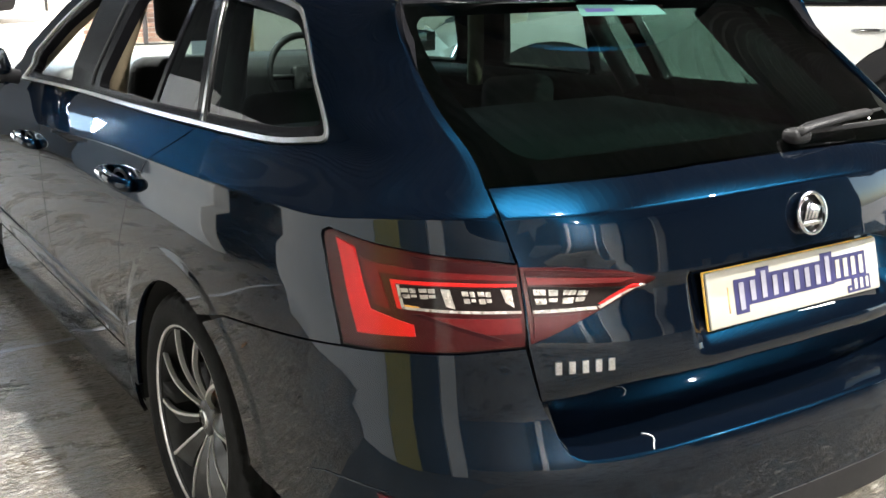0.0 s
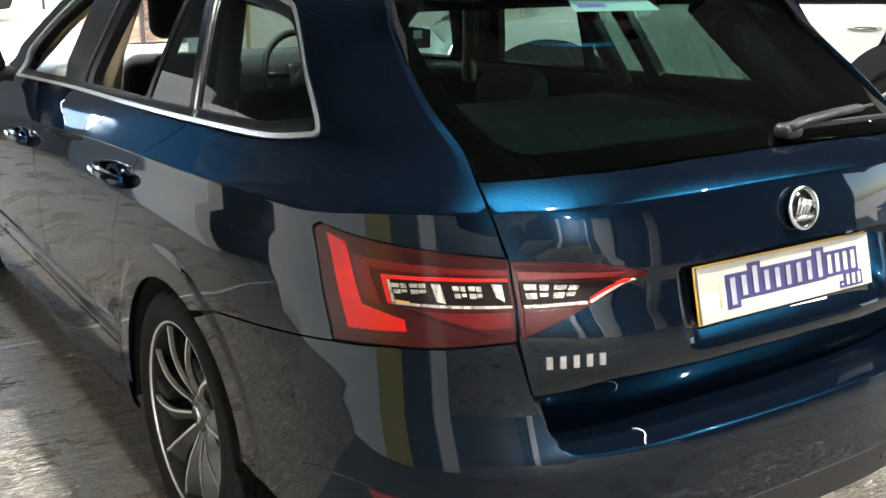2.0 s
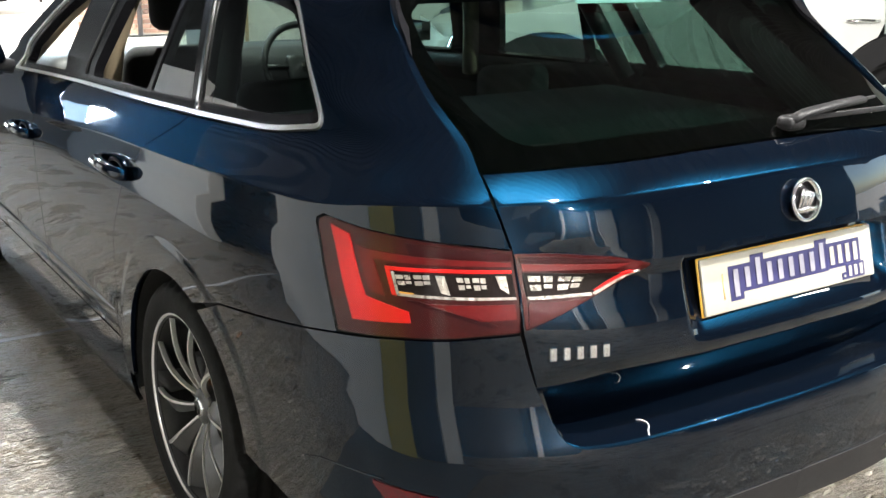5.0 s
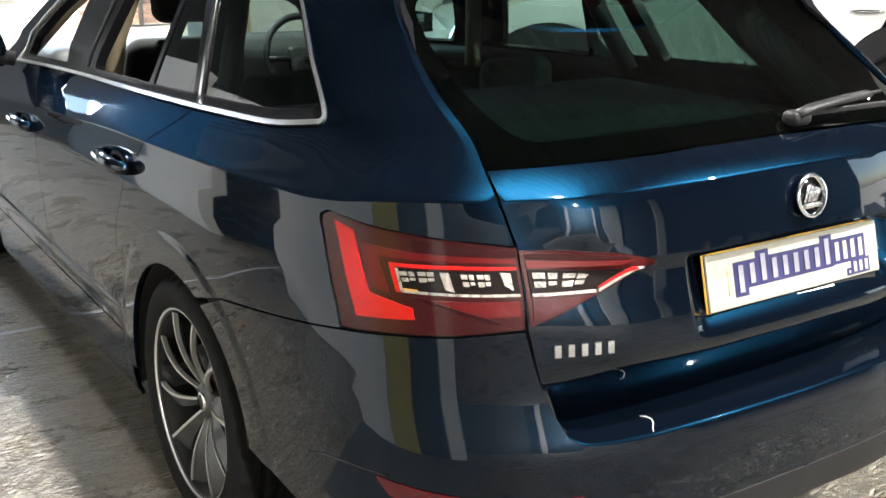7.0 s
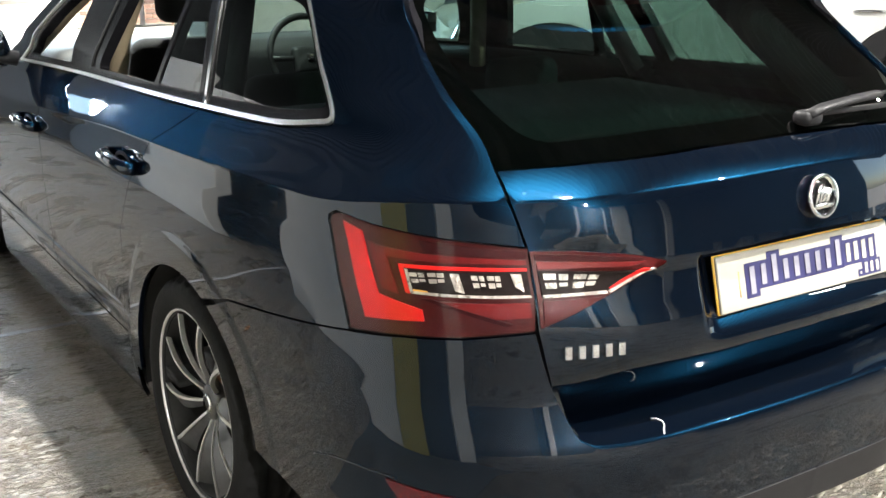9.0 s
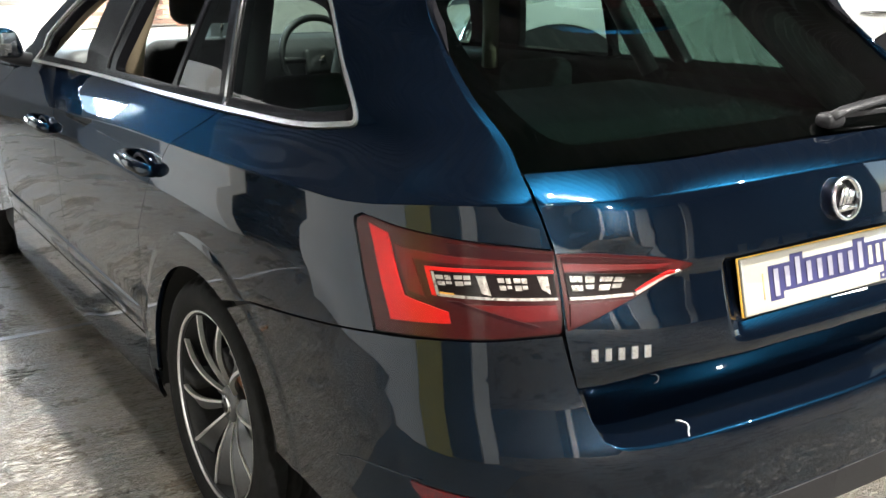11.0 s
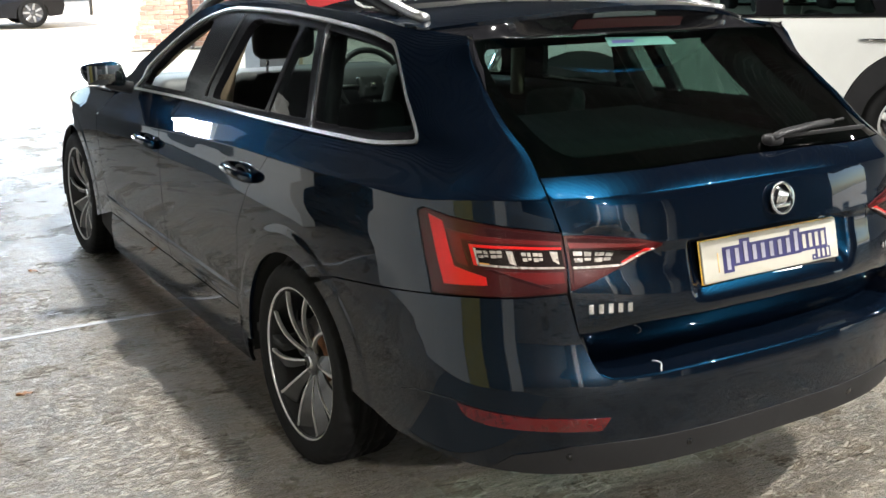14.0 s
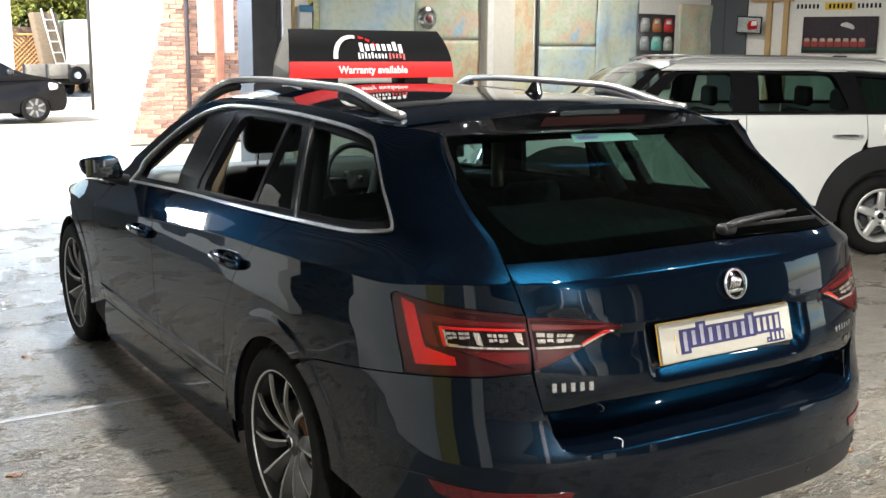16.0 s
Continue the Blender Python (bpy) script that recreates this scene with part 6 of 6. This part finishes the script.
# ---- grit and broken trowel ridges on the concrete ----
def grit_mat():
    m = mat("wet grit", (.20, .19, .165), rough=.46, spec=.3, var=.3, scale=30, rough_var=.3)
    n, l = m.node_tree.nodes, m.node_tree.links
    geo, r, x = n.new("ShaderNodeNewGeometry"), n.new("ShaderNodeValToRGB"), n.new("ShaderNodeMix")
    els = r.color_ramp.elements
    els[0].position, els[0].color = 0.0, (.55, .50, .45, 1)
    els[1].position, els[1].color = 1.0, (1.2, 1.2, 1.18, 1)
    x.data_type, x.blend_type, x.inputs[0].default_value = "RGBA", "MULTIPLY", 1.0
    src = n["Principled BSDF"].inputs["Base Color"].links[0].from_socket
    l.new(geo.outputs["Random Per Island"], r.inputs[0])
    l.new(src, x.inputs[6])
    l.new(r.outputs[0], x.inputs[7])
    l.new(x.outputs[2], n["Principled BSDF"].inputs["Base Color"])
    return m


rng = np.random.default_rng(7)
pts, faces = [], []
for x0, x1, y0, y1, per in ((-1.8, -.75, .7, 4.2, 5600), (-2.1, -.6, 4.2, 7.6, 2000), (-.8, 1.0, -.7, 1.2, 3600), (1.0, 3.2, -.6, 3.0, 4600)):
    k = int((x1 - x0) * (y1 - y0) * per)
    cx, cy = rng.uniform(x0, x1, k), rng.uniform(y0, y1, k)
    cy = np.where(rng.random(k) < .55, np.round(cy / .021) * .021 + rng.normal(0, .0025, k), cy)
    a = rng.normal(radians(4), radians(12), k)
    size = rng.gamma(3.0, .20, k)
    ln, wd, hi = .0100 * size * rng.uniform(.6, 2.4, k), .0040 * size, .0010 * size * rng.uniform(.5, 1.6, k)
    c, s = np.cos(a), np.sin(a)
    corner = []
    for u, v, h in ((-1, 0, 0), (0, -1, 0), (1, 0, 0), (0, 1, 0), (None, None, 1)):
        if u is None:
            u, v = rng.uniform(-.4, .4, k), rng.uniform(-.4, .4, k)
        du, dv = u * ln, v * wd
        corner.append(np.stack([cx + du * c - dv * s, cy + du * s + dv * c, .0002 + h * hi], 1))
    base = len(pts)
    pts += np.stack(corner, 1).reshape(-1, 3).tolist()
    for i in range(k):
        b = base + 5 * i
        faces += [(b, b + 1, b + 4), (b + 1, b + 2, b + 4), (b + 2, b + 3, b + 4), (b + 3, b, b + 4)]
me = bpy.data.meshes.new("floor_grit")
me.from_pydata(pts, [], faces)
tagged(part_mesh("floor_grit", me, grit_mat(), None, "", smooth=False), "fine grit and broken ridges on the concrete floor", "grit", kind="stuff")

# ---- outside: brick building, yard, cars, fence, trees ----
PAINTED = mat("white painted brickwork", (.50, .47, .42), rough=.9, var=.10, scale=6, bump=.5, bump_scale=18)
_n, _l = PAINTED.node_tree.nodes, PAINTED.node_tree.links
_co, _sep, _com, _br, _mx = _n.new("ShaderNodeTexCoord"), _n.new("ShaderNodeSeparateXYZ"), _n.new("ShaderNodeCombineXYZ"), _n.new("ShaderNodeTexBrick"), _n.new("ShaderNodeMix")
_l.new(_co.outputs["Object"], _sep.inputs[0])
_l.new(_sep.outputs[1], _com.inputs[0])
_l.new(_sep.outputs[2], _com.inputs[1])
_l.new(_com.outputs[0], _br.inputs[0])
_br.inputs["Color1"].default_value, _br.inputs["Color2"].default_value, _br.inputs["Mortar"].default_value = (1, 1, 1, 1), (.86, .80, .74, 1), (.62, .56, .50, 1)
_br.inputs["Scale"].default_value, _br.inputs["Brick Width"].default_value, _br.inputs["Row Height"].default_value, _br.inputs["Mortar Size"].default_value = 1.0, .225, .075, .008
_mx.data_type, _mx.blend_type, _mx.inputs[0].default_value = "RGBA", "MULTIPLY", 1.0
_b = _n["Principled BSDF"].inputs["Base Color"]
_l.new(_b.links[0].from_socket, _mx.inputs[6])
_l.new(_br.outputs[0], _mx.inputs[7])
_l.new(_mx.outputs[2], _b)
bld = structure("wall_building", merge(box_bm(5.0, .35, 6.0, (3.30 + 2.5, 15.70, 3.0))), MORTAR, "red brick wall of the building across the yard", "wall")
sidew = structure("wall_painted", box_bm(.35, 9.9, 6.0, (0, 4.95, 3.0)), PAINTED, "white painted brick side wall in the sun", "wall")
sidew.matrix_world = pose(3.50, 15.6, 0, 0, 0, -7.0)
butt = structure("buttress", slab_bm([(2.66, 0), (3.40, 0), (3.40, 2.15), (3.30, 2.15)], .35), MORTAR, "sloping brick buttress at the corner", "buttress")
butt.location = (0, 15.50, 0)
brick_me = bpy.data.meshes.new("brick")
_b = box_bm(.212, .10, .064, (0, 0, 0), .004, 1)
_b.to_mesh(brick_me)
_b.free()


def brick_mat():
    m = mat("weathered red brick", (.44, .27, .20), rough=.9, var=.3, scale=14, bump=.4, bump_scale=50)
    n, l = m.node_tree.nodes, m.node_tree.links
    info, r, x = n.new("ShaderNodeObjectInfo"), n.new("ShaderNodeValToRGB"), n.new("ShaderNodeMix")
    els = r.color_ramp.elements
    els[0].position, els[0].color = 0.0, (.55, .50, .50, 1)
    els[1].position, els[1].color = 1.0, (1.5, 1.35, 1.2, 1)
    e = els.new(.5)
    e.color = (1.05, .95, .9, 1)
    x.data_type, x.blend_type, x.inputs[0].default_value = "RGBA", "MULTIPLY", 1.0
    src = n["Principled BSDF"].inputs["Base Color"].links[0].from_socket
    l.new(info.outputs["Random"], r.inputs[0])
    l.new(src, x.inputs[6])
    l.new(r.outputs[0], x.inputs[7])
    l.new(x.outputs[2], n["Principled BSDF"].inputs["Base Color"])
    return m


brick_me.materials.append(brick_mat())
tagged(part("drain_pipe", tube_bm([(3.66, 15.42, 0), (3.66, 15.42, 5.5)], .04, 10), mat("brown black pipe", (.05, .04, .045), rough=.6)), "dark drain pipe on the brick wall", "pipe")
tagged(part("drain_pipe", tube_bm([(4.46, 25.05, 0), (4.46, 25.05, 6)], .05, 10), mat("black pipe", (.03, .03, .03), rough=.6)), "black drain pipe at the wall's end", "pipe")
panel = structure("render_panel", box_bm(.62, .06, 1.2, (4.18, 15.47, 2.10), .01), WHITE_WALL, "white rendered panel on the brick wall", "panel")
sill = structure("render_ledge", box_bm(.95, .10, .12, (4.05, 15.45, 2.76), .01), WHITE_WALL, "white ledge", "ledge")
structure("timber_post", box_bm(.14, .10, 3.4, (4.20, 15.38, 1.7), .01), mat("old reddish timber", (.26, .11, .07), rough=.85, var=.35, scale=6), "weathered reddish timber post", "post")

# black hatchback in the yard
hatch = thing("hatchback", pose(1.05, 22.1, 0), "black hatchback parked in the sunny yard", "car")
sideline = rounded([(-2.0, .30), (-2.02, .72), (-1.85, .98), (-1.35, 1.42), (-.2, 1.50), (.40, 1.40), (1.05, 1.02), (1.70, .90), (1.93, .72), (1.98, .42), (1.90, .24), (1.62, .22), (1.60, .42), (1.30, .62), (1.0, .42), (.98, .20), (-.95, .20), (-.97, .42), (-1.25, .62), (-1.55, .42), (-1.57, .22)],
                   [.05, .1, .1, .2, .3, .2, .2, .2, .1, .1, .05, .02, .18, .2, .18, .02, .02, .18, .2, .18, .02])
b = slab_bm(sideline, 1.66)
bmesh.ops.translate(b, vec=(0, -.83, 0), verts=b.verts)
for v in b.verts:
    if v.co.z > .95:
        v.co.y *= 1 - .28 * (v.co.z - .95) / .55
    if abs(v.co.x) > 1.5:
        v.co.y *= 1 - .18 * (abs(v.co.x) - 1.5) / .5
part("body", b, mat("black hatch paint", (.0035, .0035, .005), rough=.35, spec=.25, var=.2), hatch, smooth=False)
for pts in ([(-.1, 1.02), (.90, 1.02), (.45, 1.32), (-.1, 1.40)], [(-.18, 1.02), (-.18, 1.40), (-1.05, 1.33), (-1.35, 1.04)]):
    g = part("side_window", slab_bm(rounded(pts, .05), .01), mat("hatch glass", (.008, .009, .011), rough=.15), hatch)
    g.matrix_basis = pose(0, -.80, .0, -9, 0, 0) @ pose(0, .10, .0)
part("door_mirror", box_bm(.14, .16, .13, (.82, -.95, 1.05), .05, 3), BLACK_PAINT, hatch)
part("head_lamp", box_bm(.30, .10, .17, (1.72, -.72, .74), .05, 3, (0, 0, 25)), mat("lamp glass", (.75, .76, .76), rough=.15, coat=1.0), hatch, "clear pale headlamp")
for s in (-1.26, 1.30):
    for sy in (-1, 1):
        w = part("wheel", lathe_bm([(.20, -.08), (.27, -.09), (.295, -.07), (.30, 0), (.295, .07), (.20, .08)], 32, caps=False), RUBBER, hatch)
        w.matrix_basis = pose(s, sy * .74, .30, 0, 0, 90 if sy < 0 else -90)
        part("rim", lathe_bm([(.0, -.05), (.05, -.06), (.06, -.04), (.19, -.035), (.205, -.085), (.205, 0)], 28), ANTHRACITE, w)
        for k in range(7):
            b = box_bm(.02, .13, .045, (-.065, .125, 0), .006)
            bmesh.ops.rotate(b, cent=(0, 0, 0), matrix=Euler((2 * math.pi * k / 7, 0, 0)).to_matrix(), verts=b.verts)
            part("spoke", b, SATIN, w)

# flatbed trailer with a tank, spare wheel
trailer = thing("flatbed_trailer", pose(5.15, 32.0, 0), "weathered grey flatbed trailer with drop sides", "trailer")
GREYWOOD = mat("weathered grey board", (.22, .20, .17), rough=.85, var=.3, scale=5)
part("bed", box_bm(2.0, 3.6, .12, (0, 1.8, .62), .01), GREYWOOD, trailer)
for x in (-.66, 0, .66):
    part("side_board", box_bm(.64, .04, .36, (x, -.02, .82), .008), GREYWOOD, trailer)
    part("strut", box_bm(.05, .03, .40, (x - .33, -.05, .80), .006), STEEL, trailer)
sp = part("spare_wheel", lathe_bm([(.10, -.07), (.22, -.09), (.27, -.05), (.27, .05), (.22, .09), (.10, .07)], 28, caps=False), RUBBER, trailer)
sp.matrix_basis = pose(.55, -.14, .66, 0, 0, 90)
part("spare_rim", lathe_bm([(.0, -.02), (.10, -.03), (.12, -.06), (.12, .0)], 20), WHITE, sp)
for x in (-.7, .7):
    w = part("wheel", lathe_bm([(.12, -.09), (.28, -.10), (.32, -.05), (.32, .05), (.28, .1), (.12, .09)], 24, caps=False), RUBBER, trailer)
    w.matrix_basis = pose(x, 1.6, .32)
part("underframe", box_bm(1.5, 3.0, .2, (0, 1.9, .45)), SHADOW, trailer)
tank = thing("storage_tank", pose(5.86, 36.0, 0), "brown plastic storage tank on a stand", "tank")
tb = box_bm(.80, .7, 1.75, (0, 0, 1.75), .06, 3)
for v in tb.verts:
    v.co.x -= .16 * (v.co.z - 1.2)
part("tank_body", tb, mat("brown tank plastic", (.16, .12, .08), rough=.7, var=.2), tank)
for x in (-.22, .10):
    part("ladder_rail", tube_bm([(x + .30, -.42, .75), (x - .12, -.40, 2.75)], .025, 6), WHITE_PAINT, tank)
for k in range(5):
    part("ladder_rung", tube_bm([(.06 - .08 * k, -.42, .95 + .36 * k), (.38 - .08 * k, -.42, .95 + .36 * k)], .02, 6), WHITE_PAINT, tank)
part("stand", box_bm(.8, .8, .9, (0, 0, .45)), GREYWOOD, tank)
white_van = thing("white_van", pose(7.55, 36.5, 0), "white box van standing behind the trailer", "van")
part("cargo_box", box_bm(2.6, 4.0, 1.8, (0, 0, 1.5), .12, 3), WHITE_PAINT, white_van)
for x in (-.9, .9):
    w = part("wheel", lathe_bm([(.12, -.1), (.3, -.1), (.34, 0), (.3, .1), (.12, .1)], 24, caps=False), RUBBER, white_van)
    w.matrix_basis = pose(x, -1.4, .34)
part("chassis", box_bm(2.2, 3.8, .3, (0, 0, .48)), SHADOW, white_van)
fence = thing("trellis_fence", pose(4.5, 39.0, -.08), "orange-brown wooden trellis fence", "fence")
FENCE = mat("orange fence wood", (.42, .22, .08), rough=.85, var=.25)
part("rail", box_bm(3.4, .06, .08, (1.7, 0, .1)), FENCE, fence)
part("rail", box_bm(3.4, .06, .08, (1.7, 0, 2.0)), FENCE, fence)
for k in range(26):
    x = -.6 + k * .16
    for d in (1, -1):
        x0, x1 = (x, x + 1.9) if d > 0 else (x + 1.9, x)
        a, c = max(0, -min(x0, x1)), 0
        part("lath", tube_bm([(x0, -.02 * d, .1), (x1, -.02 * d, 2.0)], .022, 4), FENCE, fence)
structure("wall_yard_end", box_bm(30, .3, 2.2, (12, 40.2, 1.1)), mat("dark garden wall", (.16, .10, .07), rough=.9, var=.3), "dark brick garden wall at the yard's end", "wall")
structure("white_post", box_bm(.55, .4, 5, (3.25, 30, 2.5)), WHITE_WALL, "white painted corner post", "post")

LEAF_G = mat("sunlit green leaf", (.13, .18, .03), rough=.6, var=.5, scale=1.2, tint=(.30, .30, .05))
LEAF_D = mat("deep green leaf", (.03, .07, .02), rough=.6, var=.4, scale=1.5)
BARK = mat("brown bark", (.10, .07, .045), rough=.9, var=.3, bump=.5)


def tree(x, y, h, r, m, seed, lab):
    rng = random.Random(seed)
    t = thing("tree", pose(x, y, 0), lab, "tree", "trees behind the yard")
    limbs = [tube_bm([(0, 0, 0), (.05, 0, h * .3), (-.05, .05, h * .55)], .16, 8)]
    tips = []
    for k in range(9):
        a, e = rng.uniform(0, 6.28), rng.uniform(.35, .95)
        tip = (r * .75 * math.cos(a) * rng.uniform(.4, 1), r * .75 * math.sin(a) * rng.uniform(.4, 1), h * e)
        tips.append(tip)
        limbs.append(tube_bm([(0, 0, h * .3 * rng.uniform(.7, 1.5)), (tip[0] * .5, tip[1] * .5, tip[2] * .8), tip], .05, 5))
    part("trunk", merge(*limbs), BARK, t)
    pts, faces = [], []
    for _ in range(120):
        c = Vector(rng.choice(tips)) + Vector((rng.gauss(0, r * .30), rng.gauss(0, r * .30), rng.gauss(0, h * .11)))
        for _ in range(55):
            p = c + Vector((rng.gauss(0, .26), rng.gauss(0, .26), rng.gauss(0, .22)))
            s = rng.uniform(.08, .17)
            q = Euler((rng.uniform(-1, 1), rng.uniform(-1, 1), rng.uniform(0, 6.3))).to_matrix()
            k = len(pts)
            pts += [tuple(p + q @ Vector(v) * s) for v in ((-1, 0, 0), (0, -.55, .1), (1, 0, 0), (0, .55, .1))]
            faces.append((k, k + 1, k + 2, k + 3))
    me = bpy.data.meshes.new("crown")
    me.from_pydata(pts, [], faces)
    part_mesh("crown", me, m, t, smooth=False)


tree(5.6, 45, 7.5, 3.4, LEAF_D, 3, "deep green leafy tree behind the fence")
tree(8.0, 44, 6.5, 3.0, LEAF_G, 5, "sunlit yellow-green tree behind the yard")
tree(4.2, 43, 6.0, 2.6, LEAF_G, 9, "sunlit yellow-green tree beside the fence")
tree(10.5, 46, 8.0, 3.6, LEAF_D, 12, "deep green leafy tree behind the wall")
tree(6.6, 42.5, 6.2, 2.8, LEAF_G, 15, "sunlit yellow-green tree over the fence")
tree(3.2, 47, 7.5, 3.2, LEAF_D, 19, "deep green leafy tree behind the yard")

# bricks of the wall and the buttress
count = 0
for row in range(42):
    z = .06 + row * .0752
    left = 3.30 - max(0, .64 * (1 - z / 2.15))
    x = 3.0 - .5 + (.1125 if row % 2 else 0) - (row % 3) * .003
    while x < 4.75:
        if x + .06 > left and count < 420:
            me = new("brick", brick_me)
            me.parent = bld if x > 3.30 else butt
            if x - .106 < left:
                wide = x + .106 - left
                me.scale = (wide / .212, 1, 1)
                x0 = left + wide / 2
            else:
                x0 = x
            me.location = (x0, 15.555 - (.012 if x > 3.30 else .02) + random.uniform(-.004, .004) - (0 if x > 3.30 else 15.5), z)
            count += 1
        x += .225
